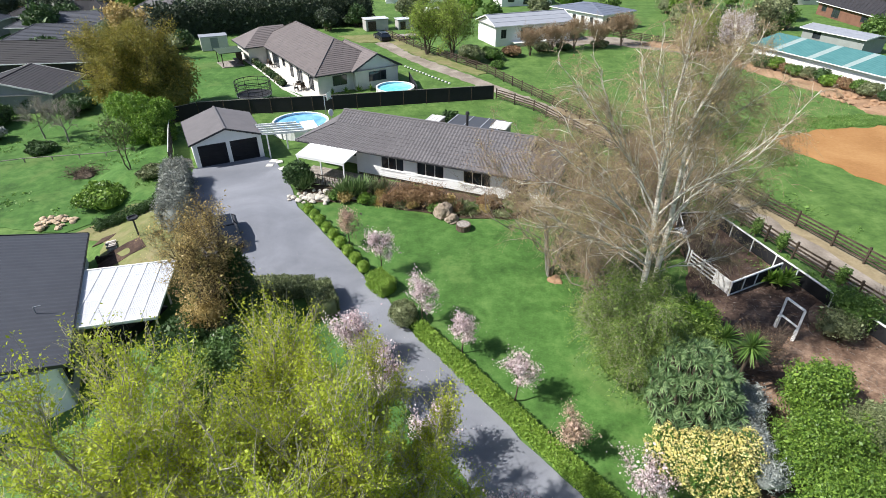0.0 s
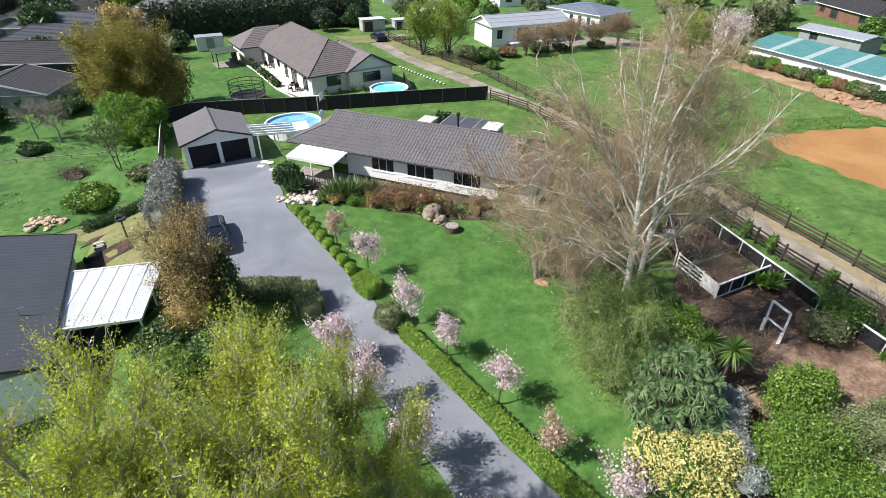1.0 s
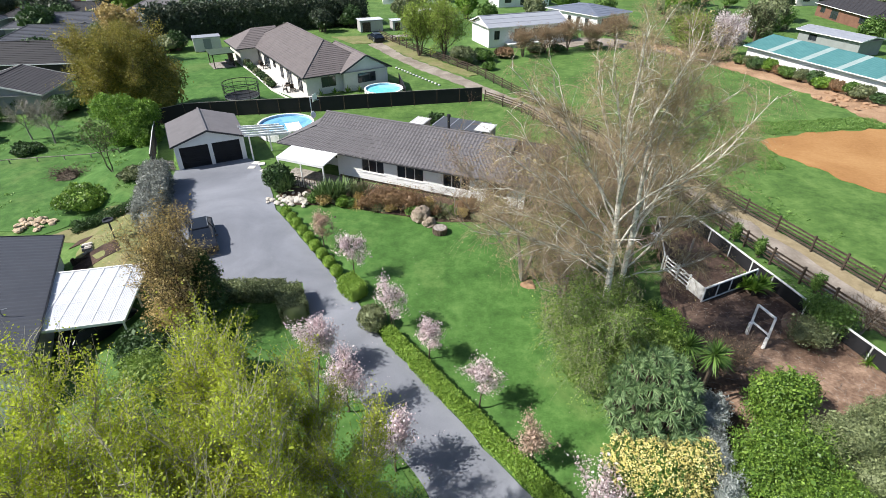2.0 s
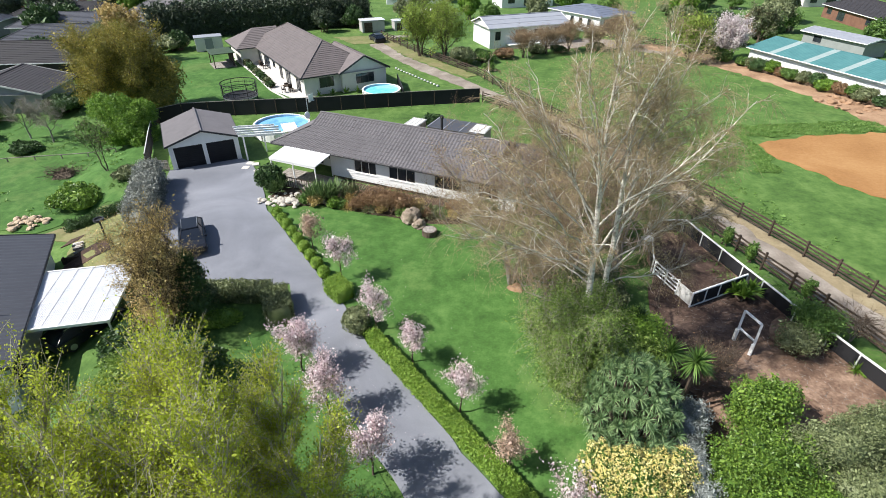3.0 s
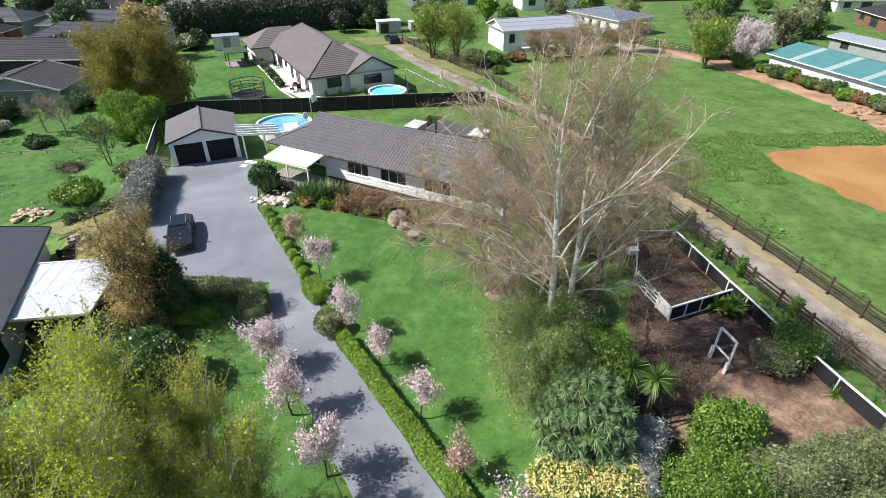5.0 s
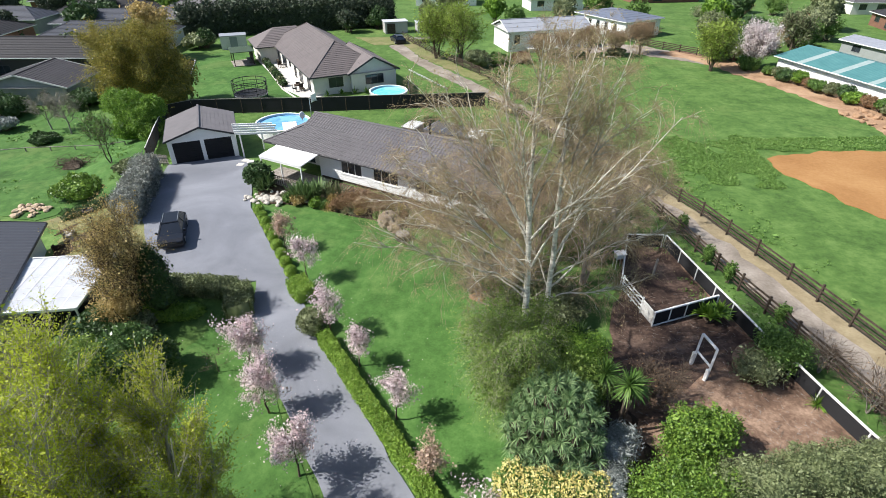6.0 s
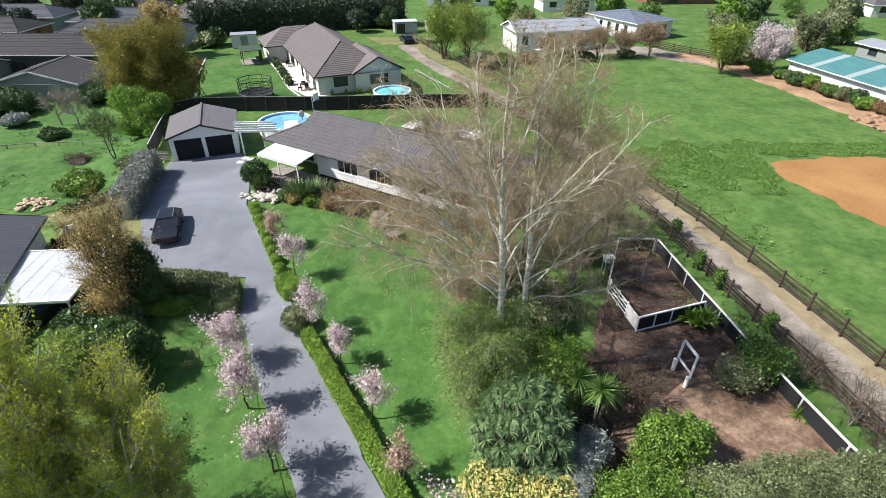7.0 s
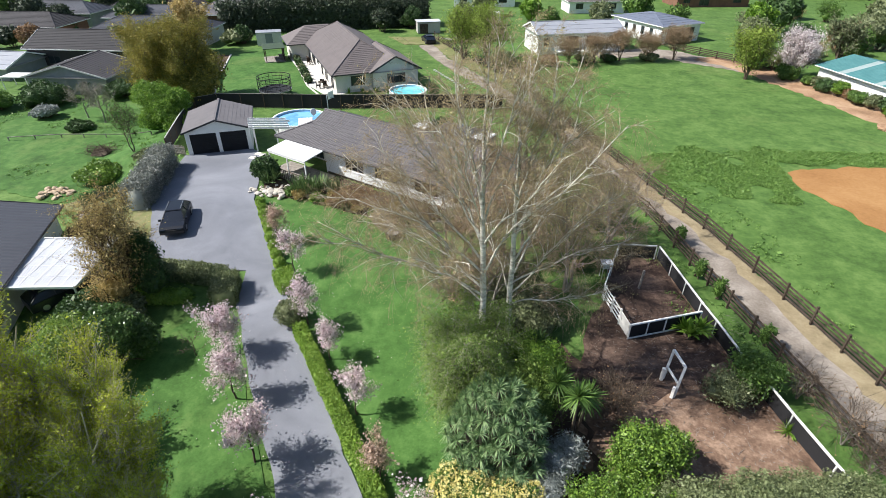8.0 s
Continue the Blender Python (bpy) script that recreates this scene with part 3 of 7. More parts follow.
def gable_roof(parent, x0, x1, y0, y1, ze, zr, mat, over=0.5, hip=(0, 0), gablet=(0, 0), wave=0.0, trim=WHITE, ridge_mat=None, course=0.36, period=0.3, lip=0.035):
    """Roof with its ridge along x over the walls x0..x1, y0..y1; hip: how far the ridge stops short at each end (0: gable);
    gablet: how far in the hip stops before a small upright gable."""
    X0, X1, Y0, Y1 = x0 - over, x1 + over, y0 - over, y1 + over
    ym = (Y0 + Y1) / 2
    half = (Y1 - Y0) / 2
    L = math.hypot(half, zr - ze)
    vs, fs = [], []

    def put(r):
        roof_part(r[0], r[1], mat, parent)

    def bound(h, g):
        lim = h * 1.0
        if not h:
            return lambda v: 0.0
        if g:
            return lambda v: min(v / L * half, g)
        return lambda v: v / L * h

    bl, br = bound(*((hip[0], gablet[0]))), bound(*((hip[1], gablet[1])))
    W = X1 - X0
    for side in (0, 1):
        o = (X0, Y0, ze) if side == 0 else (X1, Y1, ze)
        u = (1, 0, 0) if side == 0 else (-1, 0, 0)
        up = Vector((0, half if side == 0 else -half, zr - ze)).normalized()
        a, b = (bl, br) if side == 0 else (br, bl)
        put(roof_face(o, u, up, a, (lambda v, b=b: W - b(v)), L, course, wave, period, lip))
    for end in (0, 1):
        h, g = hip[end], gablet[end]
        if not h:
            continue
        run = g or h
        rise = (zr - ze) * (g / half if g else 1.0)
        up = Vector((run if end == 0 else -run, 0, rise))
        l2 = up.length
        wide = g if g else half
        o = (X0, Y1, ze) if end == 0 else (X1, Y0, ze)
        u = (0, -1, 0) if end == 0 else (0, 1, 0)
        put(roof_face(o, u, up.normalized(), (lambda v: v / l2 * wide), (lambda v: 2 * half - v / l2 * wide), l2, course, wave, period, lip))
        if g:
            x = X0 + g if end == 0 else X1 - g
            zz = ze + rise
            slab_pts = [(x, Y0 + g, zz), (x, Y1 - g, zz), (x, ym, zr)]
            bm = bmesh.new()
            fr = [bm.verts.new(p) for p in slab_pts]
            bk = [bm.verts.new((p[0] + (0.06 if end == 0 else -0.06), p[1], p[2])) for p in slab_pts]
            bm.faces.new(fr), bm.faces.new(bk[::-1])
            for i in range(3):
                bm.faces.new((fr[i], bk[i], bk[(i + 1) % 3], fr[(i + 1) % 3]))
            part("gablet", bm, FRAME, parent, "dark boarded gablet")
    # underside, fascia and gutters
    hx0, hx1 = hip[0] if not gablet[0] else gablet[0], hip[1] if not gablet[1] else gablet[1]
    bm = box(X0 + 0.03, X1 - 0.03, Y0 + 0.03, Y1 - 0.03, ze - 0.06, ze - 0.015)
    part("soffit", bm, SOFFIT, parent)
    for y in (Y0, Y1):
        part("gutter", beam((X0, y, ze - 0.06), (X1, y, ze - 0.06), 0.09, 0.13), trim, parent)
    for x, h in ((X0, hip[0]), (X1, hip[1])):
        if h:
            part("gutter", beam((x, Y0, ze - 0.06), (x, Y1, ze - 0.06), 0.09, 0.13), trim, parent)
        else:
            for y in (Y0, Y1):
                part("bargeboard", beam((x, y, ze - 0.03), (x, ym, zr - 0.02), 0.05, 0.2), trim, parent)
    # caps on ridge and hips
    rm = ridge_mat or mat
    a0 = gablet[0] or hip[0]
    a1 = gablet[1] or hip[1]
    part("ridge_cap", beam((X0 + a0 - 0.05, ym, zr + 0.03), (X1 - a1 + 0.05, ym, zr + 0.03), 0.22, 0.09), rm, parent)
    for xe, a, s in ((X0, a0, 1), (X1, a1, -1)):
        if a:
            g = gablet[0 if s == 1 else 1]
            dy = g if g else half
            zt = ze + (zr - ze) * (g / half if g else 1)
            for y, sy in ((Y0, 1), (Y1, -1)):
                part("hip_cap", beam((xe, y, ze + 0.04), (xe + s * a, y + sy * dy, zt + 0.05), 0.18, 0.08), rm, parent)


def gable_wall(parent, x, y0, y1, z0, z1, zr, mat, t=0.15, inward=1):
    """A pentagon wall across y at x, with its point at zr."""
    bm = bmesh.new()
    ym = (y0 + y1) / 2
    prof = [(y0, z0), (y1, z0), (y1, z1), (ym, zr), (y0, z1)]
    a = [bm.verts.new((x, y, z)) for y, z in prof]
    b = [bm.verts.new((x + inward * t, y, z)) for y, z in prof]
    bm.faces.new(a), bm.faces.new(b[::-1])
    for i in range(5):
        bm.faces.new((a[i], b[i], b[(i + 1) % 5], a[(i + 1) % 5]))
    bmesh.ops.recalc_face_normals(bm, faces=bm.faces[:])
    return part("wall", bm, mat, parent)


def wall_x(parent, y, x0, x1, z0, z1, openings, mat, t=0.15, out=-1, glass=GLASS, frame=FRAME, boards=0.0, bars=2):
    """A wall along x, its outer face at y, with openings (x0, x1, z0, z1) cut through; a framed window in each. out: side it faces."""
    cuts = sorted(openings)
    xs = sorted({x0, x1, *(q[0] for q in cuts), *(q[1] for q in cuts)})
    zs = sorted({z0, z1, *(q[2] for q in cuts), *(q[3] for q in cuts)})
    bm = bmesh.new()
    vv = {(x, z): bm.verts.new((x, y, z)) for x in xs for z in zs}
    for xa, xb in zip(xs[:-1], xs[1:]):
        for za, zb in zip(zs[:-1], zs[1:]):
            if not any(a < (xa + xb) / 2 < b and c < (za + zb) / 2 < d for a, b, c, d in cuts):
                bm.faces.new((vv[xa, za], vv[xb, za], vv[xb, zb], vv[xa, zb]))
    bmesh.ops.delete(bm, geom=[v for v in bm.verts if not v.link_faces], context="VERTS")
    r = bmesh.ops.extrude_face_region(bm, geom=bm.faces[:])
    for g in r["geom"]:
        if isinstance(g, bmesh.types.BMVert):
            g.co.y -= out * t
    bmesh.ops.recalc_face_normals(bm, faces=bm.faces[:])
    w = part("wall", bm, mat, parent)
    z = z0 + boards
    while boards and z < z1 - 0.02:
        xx = x0
        stops = [(a, b) for a, b, c, d in cuts if c < z < d] + [(x1, x1)]
        for a, b in stops:
            if a - xx > 0.02:
                part("weatherboard", box(xx, a, min(y, y + out * 0.016), max(y, y + out * 0.016), z - 0.02, z + 0.006), mat, parent)
            xx = b
        z += boards
    for a, b, c, d in cuts:
        ym = y - out * 0.05
        win = part("window", frame_bm(a, b, c, d, ym, bars), frame, parent)
        build_pane(win, a, b, c, d, ym, glass)
        part("window_sill", box(a - 0.05, b + 0.05, min(y, y + out * 0.06), max(y, y + out * 0.06), c - 0.06, c - 0.005), mat, parent)
    return w


def grid_plate(xs, zs, skip, y0, y1):
    """A plate across x and z between two y planes, with the cells left out for which skip(x, z) holds."""
    bm = bmesh.new()
    vv = {(x, z): bm.verts.new((x, y0, z)) for x in xs for z in zs}
    for xa, xb in zip(xs[:-1], xs[1:]):
        for za, zb in zip(zs[:-1], zs[1:]):
            if not skip((xa + xb) / 2, (za + zb) / 2):
                bm.faces.new((vv[xa, za], vv[xb, za], vv[xb, zb], vv[xa, zb]))
    r = bmesh.ops.extrude_face_region(bm, geom=bm.faces[:])
    for g in r["geom"]:
        if isinstance(g, bmesh.types.BMVert):
            g.co.y = y1
    bmesh.ops.recalc_face_normals(bm, faces=bm.faces[:])
    return bm


def frame_bm(a, b, c, d, y, bars=2, w=0.06):
    xs = [a]
    for k in range(bars + 1):
        x0, x1 = a + (b - a) * k / (bars + 1), a + (b - a) * (k + 1) / (bars + 1)
        xs += [x0 + (w if k == 0 else w / 2), x1 - (w if k == bars else w / 2)]
    xs.append(b)
    holes = list(zip(xs[1::2], xs[2::2]))
    return grid_plate(xs, [c, c + w, d - w, d], lambda x, z: c + w < z < d - w and any(p < x < q for p, q in holes), y - 0.04, y + 0.04)


def build_pane(win, a, b, c, d, y, mat):
    return part("pane", box(a + 0.05, b - 0.05, y - 0.008, y + 0.008, c + 0.05, d - 0.05), mat, win)


def end_walls(parent, x0, x1, y0, y1, z0, ze, mat, t=0.15):
    part("wall", box(x0, x0 + t, y0 + t, y1 - t, z0, ze), mat, parent)
    part("wall", box(x1 - t, x1, y0 + t, y1 - t, z0, ze), mat, parent)


# main house: its own x runs along the front, y to the back; origin at the eave line's reference
HA = -23.0
house = thing("house", -6.9, 42.2, 0.0, HA, "long white single-storey house with brown-grey tiled roof", "house")
HX0, HX1, HY0, HY1 = -6.2, 15.9, 0.65, 8.1
wall_x(house, HY0, -1.0, HX1, 0.22, 2.45, [(1.4, 3.6, 0.95, 2.3), (4.8, 7.3, 0.95, 2.3), (9.0, 11.4, 0.95, 2.3), (12.8, 14.5, 0.95, 2.3)], WHITE, boards=0.19, frame=OFFWHITE)
part("base_board", box(-0.95, HX1 - 0.05, HY0 + 0.06, HY0 + 0.14, -0.4, 0.215), DARKWOOD, house, "dark slatted subfloor base")
wall_x(house, HY0 + 1.9, HX0, -1.0, -0.35, 2.45, [(-5.2, -3.3, 0.1, 2.1), (-2.6, -1.5, 0.7, 2.1)], OFFWHITE, boards=0.19)
part("wall", box(-1.15, -1.0, HY0 + 0.15, HY0 + 1.9, -0.35, 2.45), OFFWHITE, house)
wall_x(house, HY1, HX0, HX1, -0.35, 2.45, [(-3, -1, 0.9, 2.1), (3, 5, 0.9, 2.1), (9, 11, 0.1, 2.1)], WHITE, out=1)
end_walls(house, HX0, HX1, HY0 + 1.9, HY1, -0.35, 2.45, WHITE)
part("foundation", box(HX0 + 0.1, HX1 - 0.1, HY0 + 2.1, HY1 - 0.1, -0.5, -0.34), STONE, house)
gable_roof(house, HX0, HX1, HY0, HY1, 2.5, 4.32, TILE, 0.65, hip=(2.6, 2.6), gablet=(2.6, 2.6), wave=0.055, trim=FRAME, period=0.3, course=0.42, lip=0.028)
# curtains seen behind the panes
for a, b in ((1.5, 1.9), (3.0, 3.5), (4.9, 5.2), (6.4, 7.1), (9.1, 9.5), (10.8, 11.2)):
    part("curtain", box(a, b, HY0 + 0.2, HY0 + 0.24, 1.0, 2.18), OFFWHITE, house, "pale curtain")
# flue pipe through the roof
bm = bmesh.new()
bmesh.ops.create_cone(bm, cap_ends=True, segments=12, radius1=0.11, radius2=0.11, depth=1.3, matrix=Matrix.Translation((7.3, 5.9, 4.3)))
bmesh.ops.create_cone(bm, cap_ends=True, segments=12, radius1=0.2, radius2=0.14, depth=0.22, matrix=Matrix.Translation((7.3, 5.9, 5.0)))
part("flue", bm, BLACK, house, "black metal flue pipe")
# porch awning
awn = thing("porch_awning", -6.9, 42.2, 0.0, HA, "white corrugated awning over the porch", "awning")
vs, fs = roof_face((-5.2, -2.3, 2.2), (1, 0, 0), Vector((0, 2.6, 0.3)).normalized(), lambda v: 0.0, lambda v: 4.75, 2.62, 2.62, 0.035, 0.16)
build("roof_sheet", [tuple(v) for v in vs], fs, WHITE, awn)
slab([(-5.2, -2.3, 2.19), (-0.45, -2.3, 2.19), (-0.45, 0.28, 2.48), (-5.2, 0.28, 2.48)], 0.03, WHITE, "underside", awn)
part("front_beam", beam((-5.2, -2.25, 2.09), (-0.45, -2.25, 2.09), 0.06, 0.16), WHITE, awn)
for x in (-5.1, -2.8, -0.55):
    part("post", beam((x, -2.2, -0.2), (x, -2.2, 2.04), 0.1, 0.1), WHITE, awn)
deck = thing("porch_deck", -6.9, 42.2, 0.0, HA, "low dark timber porch deck under the awning", "deck")
for k in range(16):
    part("plank", box(-5.6, 0.3, -2.6 + k * 0.19, -2.6 + k * 0.19 + 0.175, 0.06, 0.1), GREYWOOD, deck)
part("frame", box(-5.5, 0.2, -2.5, 0.4, -0.3, 0.055), DARKWOOD, deck)
rail = thing("porch_rail", -6.9, 42.2, 0.0, HA, "dark balustrade round the porch", "railing")
part("top_rail", beam((-5.5, -2.62, 0.95), (0.2, -2.62, 0.95), 0.06, 0.06), DARKWOOD, rail)
for k in range(24):
    x = -5.45 + k * 0.245
    part("baluster", beam((x, -2.62, 0.08), (x, -2.62, 0.93), 0.035, 0.035), DARKWOOD, rail)

# garage
GA = math.degrees(math.atan2(2.8, 5.3))
gar = thing("garage", -22.3, 44.2, 0.0, GA, "white double garage with two dark roller doors", "garage")
GW, GD = 6.0, 6.7
bm = bmesh.new()
for x0, x1 in ((0, 0.4), (2.83, 3.17), (5.6, GW)):
    add_box(bm, x0, x1, 0, 0.14, -0.3, 2.3)
add_box(bm, 0.4, 2.83, 0, 0.14, 2.05, 2.3)
add_box(bm, 3.17, 5.6, 0, 0.14, 2.05, 2.3)
part("front_wall", bm, WHITE, gar)
for a, b in ((0.4, 2.83), (3.17, 5.6)):
    bm = bmesh.new()
    rows = []
    for k in range(41):
        yy = 0.1 - 0.012 * math.cos(k * math.pi / 2)
        rows.append([bm.verts.new((xx, yy, 0.02 + k * 2.03 / 40)) for xx in (a, b)])
    for p, q in zip(rows[:-1], rows[1:]):
        bm.faces.new((p[0], p[1], q[1], q[0]))
    bmesh.ops.solidify(bm, geom=bm.faces[:], thickness=0.02)
    part("roller_door", bm, DARKDOOR, gar, "dark ribbed roller door")
part("side_wall", box(0, 0.14, 0.14, GD, -0.6, 2.3), WHITE, gar)
part("side_wall", box(GW - 0.14, GW, 0.14, GD, -0.3, 2.3), WHITE, gar)
part("back_wall", box(0.14, GW - 0.14, GD - 0.14, GD, -0.6, 2.3), WHITE, gar)
for y in (0.0, GD - 0.1):
    bm = bmesh.new()
    a = [bm.verts.new(p) for p in ((-0.05, y, 2.3), (GW + 0.05, y, 2.3), (GW / 2, y, 3.27))]
    b = [bm.verts.new(p) for p in ((-0.05, y + 0.1, 2.3), (GW + 0.05, y + 0.1, 2.3), (GW / 2, y + 0.1, 3.27))]
    bm.faces.new(a), bm.faces.new(b[::-1])
    for i in range(3):
        bm.faces.new((a[i], b[i], b[(i + 1) % 3], a[(i + 1) % 3]))
    part("gable_end", bm, WHITE, gar)
for side in (0, 1):
    run = GW / 2 + 0.25
    up = Vector((run if side == 0 else -run, 0, 1.05)).normalized()
    o = (-0.25, GD + 0.2, 2.27) if side == 0 else (GW + 0.25, -0.2, 2.27)
    u = (0, -1, 0) if side == 0 else (0, 1, 0)
    vs, fs = roof_face(o, u, up, lambda v: 0.0, lambda v: GD + 0.4, math.hypot(run, 1.05), 0.38, 0.0, 0.3, 0.012)
    roof_part(vs, fs, TILE, gar)
    x0, x1 = (-0.25, GW / 2) if side == 0 else (GW + 0.25, GW / 2)
    part("bargeboard", beam((x0, -0.2, 2.24), (x1, -0.2, 3.3), 0.04, 0.16), FRAME, gar)
    part("gutter", beam((x0, -0.2, 2.22), (x0, GD + 0.2, 2.22), 0.1, 0.12), FRAME, gar)
part("ridge_cap", beam((GW / 2, -0.22, 3.36), (GW / 2, GD + 0.22, 3.36), 0.2, 0.08), TILE, gar)

# pergola between garage and house
per = thing("pergola", -16.3, 46.6, 0.0, 8.0, "white timber pergola between garage and house", "pergola")
for x, y in ((0.0, 0.0), (1.4, 2.1), (3.6, 0.22)):
    part("post", beam((x, y, 0), (x, y, 2.35), 0.12, 0.12), WHITE, per)
part("bearer", beam((-0.2, 0.0, 2.4), (3.8, 0.25, 2.4), 0.07, 0.18), WHITE, per)
part("bearer", beam((-1.2, 2.0, 2.4), (2.9, 2.25, 2.4), 0.07, 0.18), WHITE, per)
for k in range(5):
    y = -0.35 + k * 0.62
    part("slat", beam((-0.35 - k * 0.25, y, 2.56), (3.7 - k * 0.3, y + 0.25, 2.56), 0.07, 0.17), WHITE, per)

# neighbour's house behind the black fence
N2 = 33.0
h2 = thing("house", -15.64, 67.72, -0.05, N2 + 90, "cream hip-roofed house with brown concrete tiles", "house")
# its own x runs to the back, y to the left
wall_x(h2, -8.8, -0.9, 23.3, -0.2, 2.45, [(9, 11, 0.9, 2.1), (15, 17, 0.9, 2.1)], CREAM, out=-1)
wall_x(h2, 0.6, -0.9, 23.3, -0.2, 2.45, [(0.6, 2.4, 0.1, 2.15), (4.6, 6.8, 0.1, 2.15), (8.2, 9.6, 0.1, 2.15), (11.5, 12.7, 0.9, 2.1), (14.2, 17.2, 0.1, 2.15)], CREAM, out=1)
end_walls(h2, -0.9, 23.3, -8.8, 0.6, -0.2, 2.45, CREAM)
gable_roof(h2, -0.9, 23.3, -8.8, 0.6, 2.5, 5.5, TILE_B, 0.6, hip=(5.6, 5.3), trim=FRAME)
for (y0, y1) in ((-3.3, -1.4),):
    fb = box(-0.96, -0.9, y0, y1, 0.85, 2.1)
    win = part("window", fb, FRAME, h2)
    part("pane", box(-0.985, -0.965, y0 + 0.07, (y0 + y1) / 2 - 0.03, 0.92, 2.03), GLASS, win)
    part("pane", box(-0.985, -0.965, (y0 + y1) / 2 + 0.03, y1 - 0.07, 0.92, 2.03), GLASS, win)
h3 = thing("house_wing", -15.64, 67.72, -0.05, N2 + 90, "cream gabled wing with dark framed windows", "house wing")
part("wall", box(-1.5, 8.0, -10.4, -10.25, -0.2, 2.45), CREAM, h3)
part("wall", box(-1.5, -0.4, -4.35, -4.2, -0.2, 2.45), CREAM, h3)
gable_wall(h3, -1.65, -10.4, -4.2, -0.2, 2.45, 4.2, CREAM)
gable_roof(h3, -1.6, 7.5, -10.4, -4.2, 2.5, 4.33, TILE_B, 0.45, trim=FRAME)
win = part("window", box(-1.71, -1.652, -8.6, -6.1, 0.9, 2.1), FRAME, h3)
for k in range(3):
    part("pane", box(-1.735, -1.715, -8.53 + k * 0.82, -8.53 + k * 0.82 + 0.74, 0.97, 2.03), GLASS, win)
h4 = thing("house_wing", -15.64, 67.72, -0.05, N2 + 90, "cream hipped wing beside the patio", "house wing")
part("wall", box(19.5, 19.65, 0.75, 3.4, -0.2, 2.45), CREAM, h4)
part("wall", box(25.6, 25.75, 0.75, 3.4, -0.2, 2.45), CREAM, h4)
part("wall", box(19.65, 25.6, 3.25, 3.4, -0.2, 2.45), CREAM, h4)
X0, X1, Y0, Y1, ze, zr = 18.9, 26.3, -3.4, 4.0, 2.5, 4.6
hw = (X1 - X0) / 2
lu = math.hypot(hw, zr - ze)
for o, u, up, l, r in (
    ((X0, Y1, ze), (0, -1, 0), (hw, 0, zr - ze), (lambda v: v / lu * hw), (lambda v: Y1 - Y0)),
    ((X1, Y0, ze), (0, 1, 0), (-hw, 0, zr - ze), (lambda v: 0.0), (lambda v: Y1 - Y0 - v / lu * hw)),
    ((X1, Y1, ze), (-1, 0, 0), (0, -hw, zr - ze), (lambda v: v / lu * hw), (lambda v: X1 - X0 - v / lu * hw)),
):
    a, b = roof_face(o, u, Vector(up).normalized(), l, r, lu)
    roof_part(a, b, TILE_B, h4)
part("soffit", box(X0 + 0.05, X1 - 0.05, 0.9, Y1 - 0.05, ze - 0.06, ze - 0.01), SOFFIT, h4)
for a, b in (((X0, 0.9, ze - 0.06), (X0, Y1, ze - 0.06)), ((X0, Y1, ze - 0.06), (X1, Y1, ze - 0.06)), ((X1, 0.9, ze - 0.06), (X1, Y1, ze - 0.06))):
    part("gutter", beam(a, b, 0.09, 0.13), FRAME, h4)

# neighbouring house beside the drive: slate-grey metal roof and milky lean-to
NL = math.degrees(math.atan2(21.7 - 31.9, -20.2 + 25.1))
nl = thing("house", -25.1, 31.9, 0.0, NL, "white house with plain dark grey metal roof", "house")
# its own x runs towards the road, y to the drive
NLEN, NZ, NRZ, NW = 14.2, 0.62, 1.75, 5.2
part("wall", box(0.5, NLEN - 0.4, -0.75, -0.6, -3.6, NZ - 0.05), WHITE, nl)
part("wall", box(0.5, NLEN - 0.4, -2 * NW + 0.6, -2 * NW + 0.75, -3.6, NZ - 0.05), WHITE, nl)
gable_wall(nl, 0.5, -2 * NW + 0.6, -0.6, -3.2, NZ - 0.05, NRZ - 0.12, WHITE)
gable_wall(nl, NLEN - 0.4, -2 * NW + 0.6, -0.6, -3.9, NZ - 0.05, NRZ - 0.12, WHITE, inward=-1)
for side in (0, 1):
    up = Vector((0, -NW if side == 0 else NW, NRZ - NZ)).normalized()
    o = (NLEN, 0, NZ) if side == 0 else (0, -2 * NW, NZ)
    u = (-1, 0, 0) if side == 0 else (1, 0, 0)
    vs, fs = roof_face(o, u, up, lambda v: 0.0, lambda v: NLEN, math.hypot(NW, NRZ - NZ), 8.0, 0.03, 0.4)
    roof_part(vs, fs, SLATE, nl)
    y0 = 0 if side == 0 else -2 * NW
    for x in (0.0, NLEN):
        part("bargeboard", beam((x, y0, NZ - 0.03), (x, -NW, NRZ - 0.02), 0.04, 0.2), FRAME, nl)
    part("gutter", beam((0, y0, NZ - 0.05), (NLEN, y0, NZ - 0.05), 0.11, 0.13), FRAME, nl)
part("soffit", box(0.05, NLEN - 0.05, -2 * NW + 0.05, -0.06, NZ - 0.09, NZ - 0.05), SOFFIT, nl)
win = part("window", box(NLEN - 2.6, NLEN - 1.0, -0.6, -0.54, -1.5, -0.2), FRAME, nl)
part("pane", box(NLEN - 2.53, NLEN - 1.85, -0.54, -0.52, -1.43, -0.27), GLASS, win)
part("pane", box(NLEN - 1.75, NLEN - 1.07, -0.54, -0.52, -1.43, -0.27), GLASS, win)
aer = thing("roof_vent", -22.6, 22.6, 1.15, 20, "small bent metal vent pipe on the roof", "vent pipe")
part("pipe", beam((0, 0, -0.4), (0, 0, 0.35), 0.05, 0.05), METAL, aer)
part("pipe", beam((0, 0, 0.33), (0.35, 0.05, 0.33), 0.05, 0.05), METAL, aer)

